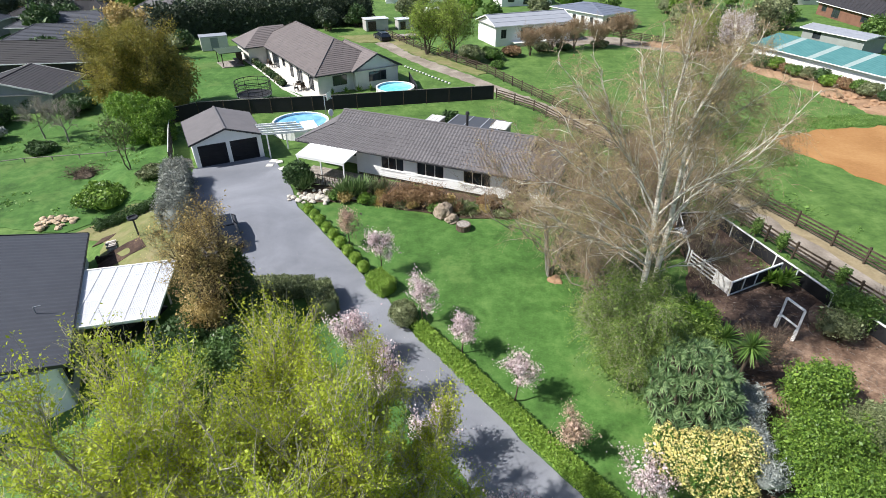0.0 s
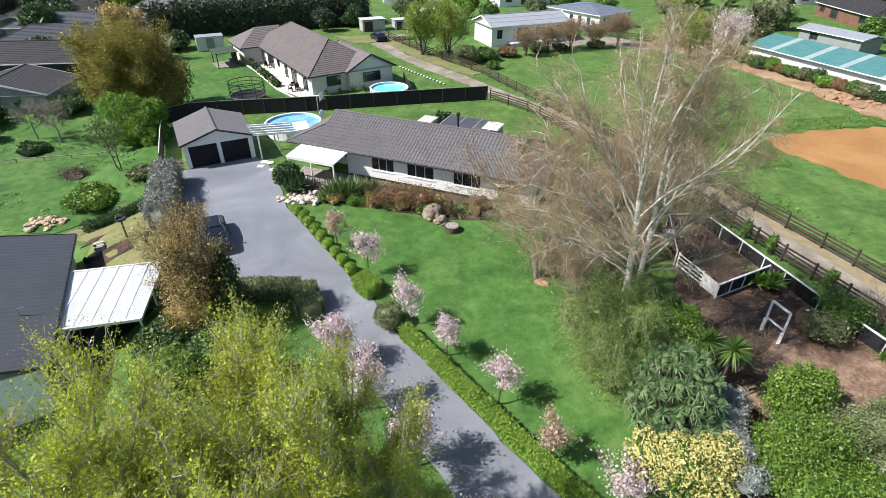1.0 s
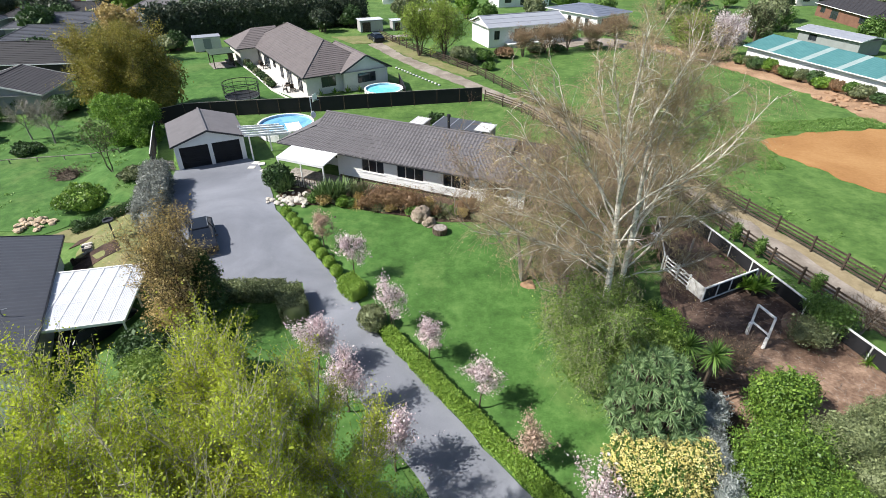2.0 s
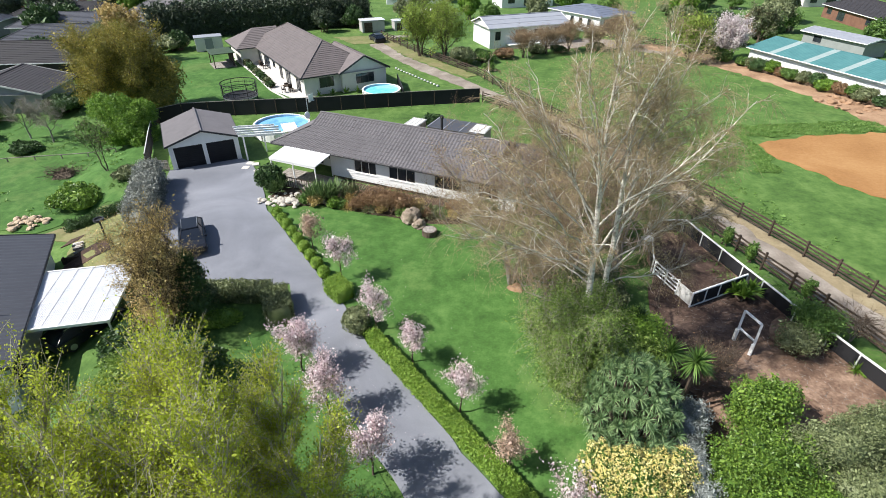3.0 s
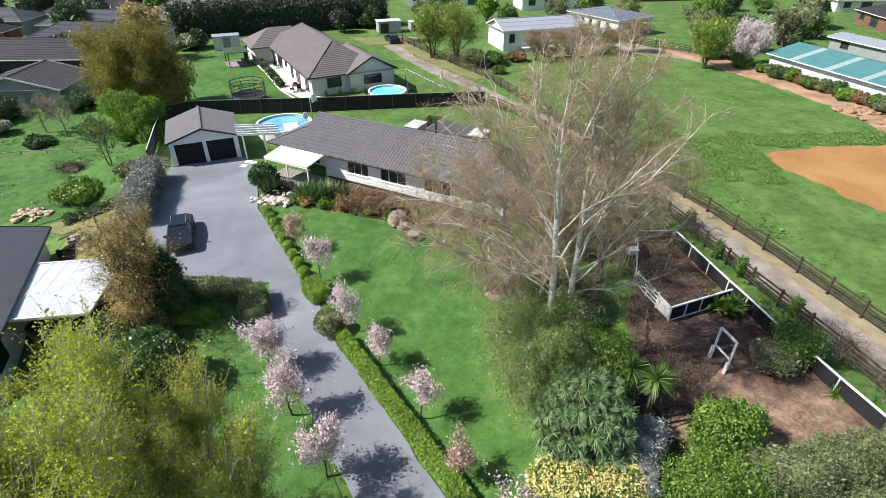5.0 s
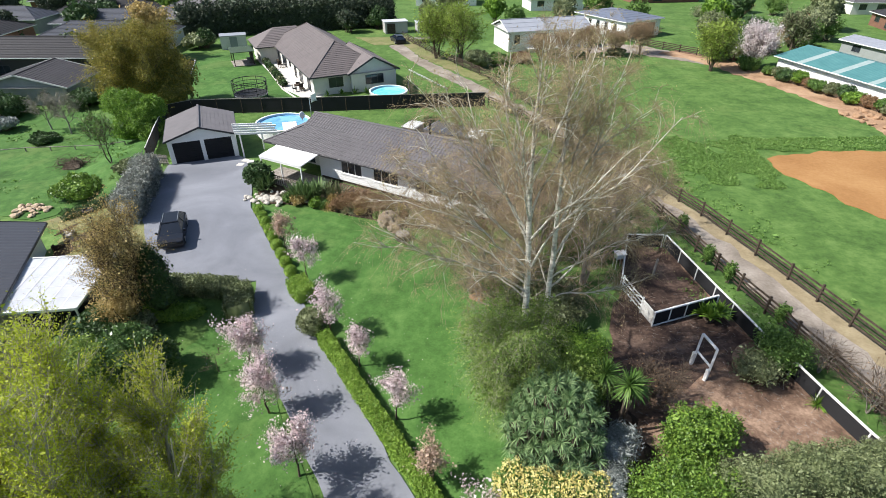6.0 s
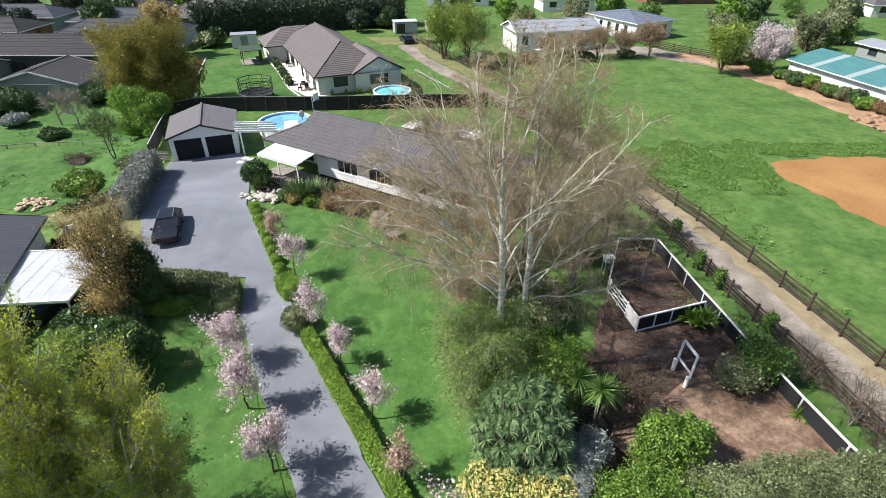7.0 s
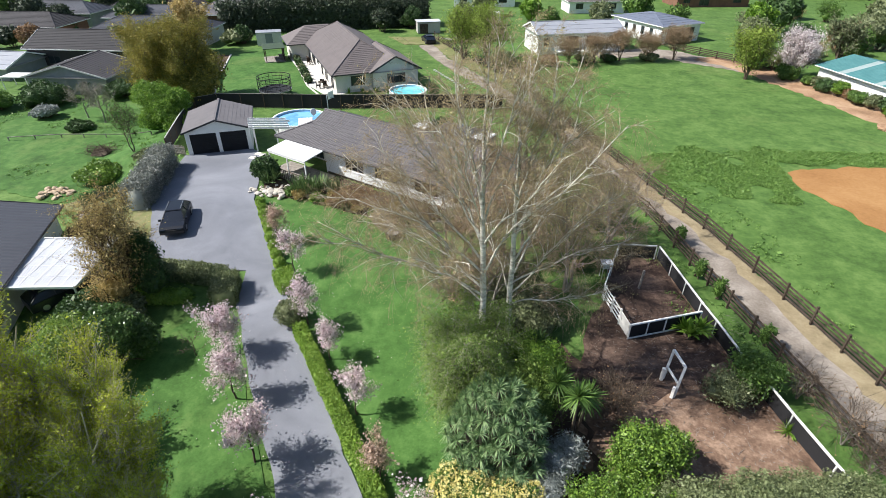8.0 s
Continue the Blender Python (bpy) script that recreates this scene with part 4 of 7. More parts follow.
lt = thing("lean_to", -22.9, 27.6, 0.0, 13.0, "lean-to with milky white clear roof sheets", "carport roof")
LW, LD = 5.4, 5.9
for k in range(6):
    a, b = k * LW / 6, (k + 1) * LW / 6
    vs, fs = roof_face((a + 0.0, 0, 0.46), (1, 0, 0), Vector((0, -1, -0.012)).normalized(), lambda v: 0.0, lambda v, w=b - a: w + 0.01, LD, LD, 0.02, 0.1)
    sh = build("roof_sheet", [tuple(v) for v in vs], [f[::-1] for f in fs], CLEARSHEET, lt)
for k in range(7):
    x = k * LW / 6
    part("rafter", beam((x, 0, 0.36), (x, -LD, 0.29), 0.05, 0.12), WHITE, lt)
for k in range(5):
    y = -0.05 - k * (LD - 0.1) / 4
    part("purlin", beam((0, y, 0.26), (LW, y, 0.26), 0.05, 0.09), WHITE, lt)
# White strips laid on top imitate rafters and purlins showing bright through the sheets.
for k in range(7):
    x = k * LW / 6
    part("show_through_strip", beam((x, 0, 0.485), (x, -LD, 0.415), 0.04, 0.02), WHITE, lt)
for k in range(1, 5):
    y = -k * LD / 5
    part("show_through_strip", beam((0, y, 0.484 - 0.0142 * k), (LW, y, 0.484 - 0.0142 * k), 0.03, 0.016), WHITE, lt)
part("flashing", beam((0, 0, 0.46), (LW, 0, 0.46), 0.1, 0.04), WHITE, lt)
part("flashing", beam((0, -LD, 0.4), (LW, -LD, 0.4), 0.1, 0.12), WHITE, lt)
for x, y in ((LW - 0.1, -0.1), (LW - 0.1, -LD + 0.1), (LW - 0.1, -LD / 2)):
    part("post", beam((x, y, -2.6), (x, y, 0.3), 0.1, 0.1), OFFWHITE, lt)


# simple houses further off
def far_house(name, x, y, turn, w, d, ze, zr, wallm, roofm, label, wins, hip=(0, 0), z=0.0, trim=WHITE, deckh=0.0, over=0.45):
    h = thing(name, x, y, z, turn, label, "house")
    wall_x(h, 0.0, 0, w, -0.3, ze - 0.05, wins, wallm, out=-1, bars=1)
    wall_x(h, d, 0, w, -0.3, ze - 0.05, [], wallm, out=1)
    if hip[0]:
        end_walls(h, 0, w, 0, d, -0.3, ze - 0.05, wallm)
    else:
        gable_wall(h, 0.0, 0.15, d - 0.15, -0.3, ze - 0.05, zr - 0.15, wallm)
        gable_wall(h, w, 0.15, d - 0.15, -0.3, ze - 0.05, zr - 0.15, wallm, inward=-1)
    gable_roof(h, 0, w, 0, d, ze, zr, roofm, over, hip=hip, trim=trim, course=1.2 if roofm in (GREYROOF, BLUEROOF) else 0.4)
    return h


wh = far_house("house", 8.9, 94.2, 21.5, 14.8, 7.0, 3.2, 4.5, WHITE, GREYROOF, "small white house with light grey metal roof", [(1.0, 2.0, 1.2, 2.6), (4.8, 6.8, 0.7, 2.7), (8.4, 10.0, 1.4, 2.6), (12.4, 13.8, 1.4, 2.6)])
part("deck", box(3.0, 12.0, -1.6, -0.02, 0.5, 0.62), WHITE, wh, "white raised deck")
for k in range(10):
    part("deck_board", box(3.1, 11.9, -1.62, -1.58, 0.02 + k * 0.05, 0.05 + k * 0.05), OFFWHITE, wh)
ga2 = far_house("garage", 30.0, 106.5, 36.0, 9.0, 13.0, 3.0, 4.0, WHITE, BLUEROOF, "white garage with blue-grey metal roof and dark door", [], hip=(4.4, 4.4))
part("garage_door", box(1.2, 7.6, -0.06, -0.005, 0.0, 2.4), DARKDOOR, ga2, "dark wide garage door")
for k in range(4):
    win = part("window", box(-0.06, -0.005, 2.2 + k * 2.2, 3.0 + k * 2.2, 1.0, 2.3), FRAME, ga2)
    part("pane", box(-0.08, -0.062, 2.28 + k * 2.2, 2.92 + k * 2.2, 1.08, 2.22), GLASS, win)

far_house("shed", 63.2, 98.5, -69.0, 11.0, 5.0, 2.3, 2.8, GREYWALL, GREYROOF, "low grey iron shed behind the teal roof", [(2, 3.5, 0.9, 1.9)])

# long teal-roofed shed
ts = thing("long_shed", 47.2, 84.6, 0.0, math.degrees(math.atan2(-12.6, 4.9)), "long white shed with faded teal metal roof", "shed")
part("wall", box(0, 26, 0.55, 0.7, -0.3, 2.35), WHITE, ts)
part("wall", box(0, 26, 10.3, 10.45, -0.3, 2.35), WHITE, ts)
gable_wall(ts, 0, 0.55, 10.45, -0.3, 2.35, 3.5, WHITE)
gable_wall(ts, 26, 0.55, 10.45, -0.3, 2.35, 3.5, WHITE, inward=-1)
x = -0.4
for k, w in enumerate((4.0, 1.0, 4.6, 1.0, 4.2, 0.9, 4.6, 1.0, 5.2)):
    mt = TEALROOF if k % 2 == 0 else TEALPALE
    for side in (0, 1):
        up = Vector((0, 5.5 if side == 0 else -5.5, 1.2)).normalized()
        o = (x, 0, 2.4) if side == 0 else (x + w, 11.0, 2.4)
        vs, fs = roof_face(o, (1, 0, 0) if side == 0 else (-1, 0, 0), up, lambda v: 0.0, lambda v, w=w: w, 5.63, 6.0, 0.03, 0.4)
        build("roof_sheet", [tuple(v) for v in vs], fs, mt, ts)
    x += w
part("gutter", beam((-0.4, -0.02, 2.36), (26.1, -0.02, 2.36), 0.12, 0.12), WHITE, ts)

# houses to the west and at the back
far_house("house", -68.0, 72.0, 7.0, 21.0, 9.0, 2.9, 4.9, OLDROOF, OLDROOF, "dark-stained house with a long dark roof", [(3, 5, 0.6, 1.8), (10, 12, 0.6, 1.8)], z=-0.6)
far_house("house", -46.6, 62.6, 98.0, 8.0, 11.0, 2.3, 3.9, GREYWALL, OLDROOF, "low grey block house with gabled dark roof", [], z=-0.9, trim=OFFWHITE)
far_house("house", -80.0, 64.0, 4.0, 15.0, 8.0, 2.0, 3.4, GREYWALL, GREYROOF, "pale house with a low grey roof", [(9, 10.5, 0.5, 1.7), (11.5, 12.6, 0.5, 1.7)], z=-0.9)
c = thing("lean_to", -62.6, 61.6, -0.9, 10, "small white flat porch roof", "porch roof")
part("roof", box(0, 3.6, 0, 2.4, 1.7, 1.82, 0.02), WHITE, c)
for px, py in ((0.1, 0.1), (3.5, 0.1), (0.1, 2.3), (3.5, 2.3)):
    part("post", beam((px, py, 0), (px, py, 1.7), 0.1, 0.1), WHITE, c)
for X, Y, T, W, D, RM, WM, lab in (
    (-68, 85, 8, 20, 9, SLATE, CREAM, "cream bungalow with slate-grey hipped roof"), (-93, 84, 8, 17, 9, OLDROOF, BRICKWALL, "brown brick bungalow with dark roof"), (-60, 103, 14, 15, 8, TILE, BRICKWALL, "brick bungalow with pale brown roof"), (-75, 97, 8, 17, 8, SLATE, GREYWALL, "grey bungalow with slate roof"), (-98, 98, 8, 17, 8, SLATE, GREYWALL, "grey bungalow with slate roof"),
    (-62, 112, 12, 16, 9, TILE, CREAM, "cream bungalow with brown tiled roof"), (-83, 108, 10, 18, 10, OLDROOF, GREYWALL, "grey bungalow with dark roof"),
    (-52, 131, 16, 17, 9, GREYROOF, WHITE, "white bungalow with grey metal roof"), (-79, 130, 12, 18, 10, TILE_B, CREAM, "cream bungalow with brown roof"),
    (-100, 122, 12, 18, 10, OLDROOF, BRICKWALL, "brick bungalow with dark roof"), (-48, 155, 18, 17, 10, BLUEROOF, CREAM, "cream bungalow with blue-grey roof"),
    (-78, 156, 14, 18, 10, TILE, WHITE, "white bungalow with tiled roof"), (-108, 150, 10, 18, 10, GREYROOF, CREAM, "cream bungalow with grey roof"),
    (-14, 142, 8, 15, 8, GREYROOF, WHITE, "white cottage with grey roof"), (14, 137, 16, 13, 7, TILE_B, WHITE, "white cottage with brown roof"),
    (40, 152, 14, 18, 9, OLDROOF, BRICKWALL, "brick house with dark roof"), (83, 127, -92, 19, 10, OLDROOF, BRICKWALL, "brown brick house with dark eaves"),
    (86, 140, 5, 18, 10, TILE, CREAM, "cream house with tiled roof"), (-20, 172, 6, 18, 9, TILE_B, CREAM, "cream house with brown roof"), (20, 175, 6, 18, 9, GREYROOF, WHITE, "white house with grey roof")):
    far_house("house", X, Y, T, W, D, 2.5, 4.3, WM, RM, lab, [(1.5, 3.2, 0.9, 2.1), (5.5, 8.0, 0.3, 2.1), (W - 4, W - 2, 0.9, 2.1)], hip=(4.0, 4.0) if RM not in (GREYROOF,) else (0, 0))


# ---------------------------------------------------------------- plants
def skeleton_lines(height_m, trunk_r, limbs, rise, reach, sub=5, wiggle=0.1, start=0.25, stems=1, fan=0.0, taper_top=0.9, droop=0.0, limb_k=0.42, limb_wob=0.04):
    """Trunk, limbs and branches as tapered polylines, and the branch points from which twigs may start."""
    lines, tips, ways = [], [], []
    for s in range(stems):
        az = 2 * math.pi * s / max(1, stems) + rng.uniform(-0.4, 0.4)
        lean = np.array([math.cos(az), math.sin(az), 0]) * (fan * rng.uniform(0.6, 1.1) if stems > 1 else fan)
        H = height_m * rng.uniform(0.85, 1.0) if stems > 1 else height_m
        n = 9
        k = np.linspace(0, 1, n)[:, None]
        wob = np.cumsum(rng.normal(size=(n, 3)) * wiggle * H / n, axis=0) * [1, 1, 0.2]
        wob[0] = 0
        trunk = k * [0, 0, H] + (k ** 1.3) * lean * H + wob
        if stems > 1:
            trunk[:, :2] += np.array([math.cos(az), math.sin(az)]) * trunk_r * 0.9
        lines.append((trunk, trunk_r, trunk_r * 0.12))
        for i in range(limbs):
            f = start + (taper_top - start) * (i + rng.uniform(0, 0.8)) / limbs
            j = f * (n - 1)
            a, b = int(j), min(int(j) + 1, n - 1)
            p0 = trunk[a] + (trunk[b] - trunk[a]) * (j - a)
            phi = i * 2.4 + rng.uniform(-0.5, 0.5) + s * 1.3
            out = np.array([math.cos(phi), math.sin(phi), 0.0])
            L = reach * (1.05 - 0.62 * (f - start) / (1.0 - start)) * rng.uniform(0.75, 1.15)
            e = rise * rng.uniform(0.75, 1.25)
            m = 7
            q = np.linspace(0, 1, m)[:, None]
            arc = p0 + L * (q * (out * math.cos(e) + [0, 0, math.sin(e)]) + q ** 2 * np.array([0, 0, 0.22 - droop])) + np.cumsum(rng.normal(size=(m, 3)) * limb_wob * L, axis=0) * (q > 0)
            r = trunk_r * limb_k * (1 - 0.55 * f)
            lines.append((arc, r, r * 0.18))
            for _ in range(sub):
                g = rng.uniform(0.25, 0.98)
                jj = g * (m - 1)
                a, b = int(jj), min(int(jj) + 1, m - 1)
                p1 = arc[a] + (arc[b] - arc[a]) * (jj - a)
                d = unit(unit(arc[b] - arc[a] + 1e-6) + rng.normal(size=3) * 0.6 + [0, 0, 0.15])
                l2 = L * rng.uniform(0.25, 0.5)
                t = np.linspace(0, 1, 5)[:, None]
                br = p1 + l2 * (t * d + t ** 2 * np.array([0, 0, 0.12 - droop])) + np.cumsum(rng.normal(size=(5, 3)) * limb_wob * 1.1 * l2, axis=0) * (t > 0)
                lines.append((br, r * 0.38, r * 0.08))
                tips.append(br)
                ways.append(unit(np.gradient(br, axis=0)))
            tips.append(arc[2:])
            ways.append(unit(np.gradient(arc, axis=0))[2:])
    return lines, np.concatenate(tips), np.concatenate(ways)


def make_tree(name, x, y, label, height_m, trunk_r, limbs, rise, reach, bark_m, leaf_m, twigs, twig_len, leaves, leaf_size, leaf_spread,
              droop=0.0, stems=1, fan=0.0, sub=5, start=0.25, twig_m=None, twig_w=0.012, leaf_aspect=0.55, category="tree", group="", wiggle=0.1, along=(0.15, 1.0), turn=0.0, limb_droop=0.0, limb_k=0.42, leaf_var=0.4, lift=0.0, limb_wob=0.04):
    t = thing(name, x, y, hz(x, y) - 0.05, turn, label, category, group)
    lines, P, W = skeleton_lines(height_m, trunk_r, limbs, rise, reach, sub, wiggle, start, stems, fan, droop=limb_droop, limb_k=limb_k, limb_wob=limb_wob)
    v, f = tube_arrays(lines[:1 + stems * 0], 8) if stems == 1 else tube_arrays([l for l in lines if l[1] == trunk_r], 8)
    build("trunk", v, f, bark_m, t, smooth=True)
    v, f = tube_arrays([l for l in lines if l[1] != trunk_r], 5)
    build("branchwork", v, f, bark_m, t, smooth=True)
    i = rng.integers(0, len(P), twigs)
    d = unit(W[i] + rng.normal(size=(twigs, 3)) * 0.5 + [0, 0, lift])
    L = twig_len * rng.uniform(0.5, 1.3, twigs)
    v, f, Q = twig_arrays(P[i] + rng.normal(size=(twigs, 3)) * 0.05, d, L, np.full(twigs, twig_w), droop)
    tagged(build("twigwork", v, f, twig_m or bark_m, t), kind="stuff")
    if leaves:
        a = rng.integers(0, twigs, leaves)
        k = rng.uniform(along[0], along[1], leaves) * 2.999
        lo = k.astype(int)
        p = Q[a, lo] + (Q[a, lo + 1] - Q[a, lo]) * (k - lo)[:, None]
        p = p + rng.normal(size=(leaves, 3)) * leaf_spread
        v, f = leaf_arrays(p, leaf_size, leaf_aspect, spread=leaf_var)
        build("crown", v, f, leaf_m, t)
    return t


def lobes_points(lobes, n, depth=0.12, rough=0.16, seed=0.0):
    """Points on the skin of several ellipsoid lobes, made uneven; each lobe is (x, y, z, rx, ry, rz)."""
    lobes = np.asarray(lobes, float)
    area = lobes[:, 3] * lobes[:, 4] + lobes[:, 3] * lobes[:, 5] + lobes[:, 4] * lobes[:, 5]
    idx = rng.choice(len(lobes), n, p=area / area.sum())
    d = unit(rng.normal(size=(n, 3)))
    d[:, 2] = np.where(d[:, 2] < -0.35, -d[:, 2], d[:, 2])
    c = lobes[idx]
    bump = np.sin(d[:, 0] * 5.1 + idx * 1.7 + seed) * np.sin(d[:, 1] * 4.3 + idx + seed) * np.sin(d[:, 2] * 4.7 + idx * 0.6) + 0.6 * np.sin(d[:, 0] * 11 + d[:, 2] * 9 + idx)
    r = 1 + rough * bump + rng.normal(size=n) * depth * 0.5 - np.abs(rng.normal(size=n)) * depth
    return c[:, :3] + d * c[:, 3:] * r[:, None], d


def core_mesh(name, lobes, mat, parent, k=0.8):
    bm = bmesh.new()
    for x, y, z, rx, ry, rz in lobes:
        bmesh.ops.create_icosphere(bm, subdivisions=2, radius=1.0, matrix=Matrix.Translation((x, y, z)) @ Matrix.Diagonal((rx * k, ry * k, rz * k, 1)))
    for v in bm.verts:
        v.co += Vector((noise.noise(v.co * 1.9), noise.noise(v.co * 1.9 + Vector((7, 1, 2))), noise.noise(v.co * 1.9 + Vector((3, 9, 4))))) * 0.18
    return part(name, bm, mat, parent, smooth=True)


def make_bush(name, x, y, label, lobes, leaves, size, mat, category="bush", aspect=0.55, depth=0.14, rough=0.14, bias=0.35, core=True, stems=True, group="", turn=0.0, core_k=0.78):
    t = thing(name, x, y, hz(x, y) - 0.04, turn, label, category, group)
    if stems:
        lines = []
        for lx, ly, lz, rx, ry, rz in lobes:
            for _ in range(3):
                top = np.array([lx, ly, lz]) + rng.normal(size=3) * [rx * 0.4, ry * 0.4, rz * 0.3]
                b = np.array([lx * 0.4, ly * 0.4, 0]) + rng.normal(size=3) * [0.12, 0.12, 0]
                m = (b + top) / 2 + rng.normal(size=3) * 0.1
                lines.append((np.stack([b, m, top]), 0.05, 0.015))
        v, f = tube_arrays(lines, 5)
        build("stemwork", v, f, BARK, t, smooth=True)
    if core:
        core_mesh("inner_foliage", lobes, mat, t, core_k)
    p, d = lobes_points(lobes, leaves, depth, rough, rng.uniform(0, 6))
    v, f = leaf_arrays(p, size, aspect, d, bias)
    build("foliage", v, f, mat, t)
    return t


def round_lobes(r, h, n=5, seed=1):
    g = np.random.default_rng(seed)
    out = [(0, 0, h * 0.52, r * 0.8, r * 0.8, h * 0.5)]
    for k in range(n):
        a = 2 * math.pi * k / n + g.uniform(-0.4, 0.4)
        q = r * g.uniform(0.4, 0.6)
        s = r * g.uniform(0.38, 0.55)
        out.append((math.cos(a) * q, math.sin(a) * q, h * g.uniform(0.3, 0.72), s, s, min(s * 1.0, h * 0.4)))
    return out


def make_hedge(name, path, width, tall, label, leaves_per_m, size, mat, ragged=0.05, category="hedge", depth=0.05, bias=0.45):
    """A clipped hedge along a path of (x, y), standing on the land."""
    x0, y0 = path[0]
    t = thing(name, x0, y0, hz(x0, y0), 0, label, category)
    z0 = hz(x0, y0)
    core_v, core_f, pts, outs = [], [], [], []
    for (ax, ay), (bx, by) in zip(path[:-1], path[1:]):
        a, b = np.array([ax, ay]), np.array([bx, by])
        L = np.linalg.norm(b - a)
        d = (b - a) / L
        n = np.array([-d[1], d[0]])
        m = max(2, int(L / 0.5))
        prof = [(-0.5, 0), (-0.5, 0.85), (-0.38, 1), (0.38, 1), (0.5, 0.85), (0.5, 0)]
        base = len(core_v)
        for k in range(m + 1):
            c = a + d * (L * k / m)
            for u, w in prof:
                q = c + n * u * (width - 0.08 - 2 * depth)
                core_v.append((q[0] - x0, q[1] - y0, hz(*c) - z0 + w * (tall - 0.04 - depth) + 0.04 * noise.noise((q[0] * 2, q[1] * 2, w * 3))))
        for k in range(m):
            for s in range(5):
                i = base + k * 6 + s
                core_f.append((i, i + 1, i + 7, i + 6))
        core_f.append(tuple(base + s for s in range(6))[::-1])
        core_f.append(tuple(base + m * 6 + s for s in range(6)))
        N = int(L * leaves_per_m)
        u = rng.uniform(0, L, N)
        per = 2 * tall + width
        w = rng.uniform(0, per, N)
        off = np.where(w < tall, -width / 2, np.where(w < tall + width, w - tall - width / 2, width / 2))
        hh = np.where(w < tall, w, np.where(w < tall + width, tall, per - w))
        on = np.where(w < tall, -1.0, np.where(w < tall + width, 0.0, 1.0))
        c = a[None] + d[None] * u[:, None]
        q = c + n[None] * off[:, None]
        nz = height(c[:, 0], c[:, 1]) - z0
        swell = ragged * (np.sin(u * 2.1 + hh * 3) + 0.7 * np.sin(u * 5.3 + 1.0 + off * 4))
        o = np.stack([n[0] * on, n[1] * on, (on == 0) * 1.0], 1)
        p = np.stack([q[:, 0] - x0, q[:, 1] - y0, nz + hh], 1) + o * swell[:, None] + rng.normal(size=(N, 3)) * depth
        pts.append(p)
        outs.append(o)
    build("inner_foliage", core_v, core_f, mat, t, smooth=True)
    v, f = leaf_arrays(np.concatenate(pts), size, 0.6, np.concatenate(outs), bias)
    build("foliage", v, f, mat, t)
    return t


def sword_leaves(n, length, width, rise=(0.1, 1.4), bend=0.5, seg=3):
    """Stiff arching blades from one crown."""
    az = rng.uniform(0, 2 * math.pi, n)
    el = rng.uniform(*rise, n)
    d = np.stack([np.cos(az) * np.cos(el), np.sin(az) * np.cos(el), np.sin(el)], 1)
    s = np.stack([-np.sin(az), np.cos(az), np.zeros(n)], 1)
    L = length * rng.uniform(0.7, 1.15, n)
    k = np.linspace(0, 1, seg + 1)
    P = L[:, None, None] * k[None, :, None] * d[:, None, :]
    P[:, :, 2] -= bend * L[:, None] * (k ** 2)[None, :] * np.cos(el)[:, None]
    w = width * np.array([0.6, 1.0, 0.75, 0.08][:seg + 1])
    A, B = P - s[:, None, :] * w[None, :, None], P + s[:, None, :] * w[None, :, None]
    B[:, :, 2] += 0.01
    V = np.stack([A, B], 2).reshape(-1, 3)
    b = (np.arange(n) * (seg + 1) * 2)[:, None] + (np.arange(seg) * 2)[None, :]
    F = np.stack([b, b + 1, b + 3, b + 2], -1).reshape(-1, 4)
    return V, F


def make_rosette(name, x, y, label, heads, length, width, mat, n=70, category="plant", bend=0.35, rise=(-0.1, 1.35), trunk_r=0.09):
    """Sword-leaved plant: one or more heads of blades on short stems; heads are (dx, dy, z)."""
    t = thing(name, x, y, hz(x, y) - 0.03, 0, label, category)
    for hx, hy, z in heads:
        if z > 0.25:
            v, f = tube_arrays([(np.array([[hx * 0.3, hy * 0.3, 0], [hx * 0.7, hy * 0.7, z * 0.55], [hx, hy, z]]), trunk_r, trunk_r * 0.7)], 6)
            build("stem", v, f, BARK, t, smooth=True)
    for hx, hy, z in heads:
        v, f = sword_leaves(n, length, width, rise, bend)
        build("leaf_head", v + [hx, hy, z], f, mat, t)
    return t


# foreground poplars
make_tree("poplar_tree", -4.9, 7.8, "tall spreading tree with yellow-green spring leaves", 14.6, 0.17, 13, 1.12, 4.2, PALEBARK, L_WILLOW, 9500, 0.9, 215000, 0.032, 0.08, stems=7, fan=0.26, sub=9, start=0.2, twig_w=0.011, along=(0.1, 1.0), leaf_var=0.3, lift=0.85, limb_k=0.6)
make_tree("poplar_tree", -2.1, 9.1, "tree with olive-yellow spring leaves and pale twigs", 12.3, 0.12, 12, 1.05, 2.9, PALEBARK, L_POPLAR, 4800, 0.75, 90000, 0.032, 0.08, stems=5, fan=0.27, sub=8, start=0.18, twig_w=0.011, along=(0.1, 1.0), leaf_var=0.3, lift=0.75, limb_k=0.62)
make_tree("poplar_tree", -4.6, 11.4, "bushy tree with olive-yellow spring leaves", 8.6, 0.1, 11, 1.0, 2.6, PALEBARK, L_POPLAR, 4500, 0.75, 92000, 0.032, 0.08, stems=5, fan=0.25, sub=7, start=0.18, twig_w=0.01, along=(0.1, 1.0), leaf_var=0.3, lift=0.7, limb_k=0.6)
make_tree("poplar_tree", -9.0, 8.4, "broad tree with yellow-green leaves beside the white house", 13.2, 0.13, 12, 1.0, 3.3, PALEBARK, L_POPLAR, 4200, 0.8, 56000, 0.032, 0.08, stems=5, fan=0.24, sub=8, start=0.2, twig_w=0.011, along=(0.1, 1.0), leaf_var=0.3, lift=0.75, limb_k=0.6)
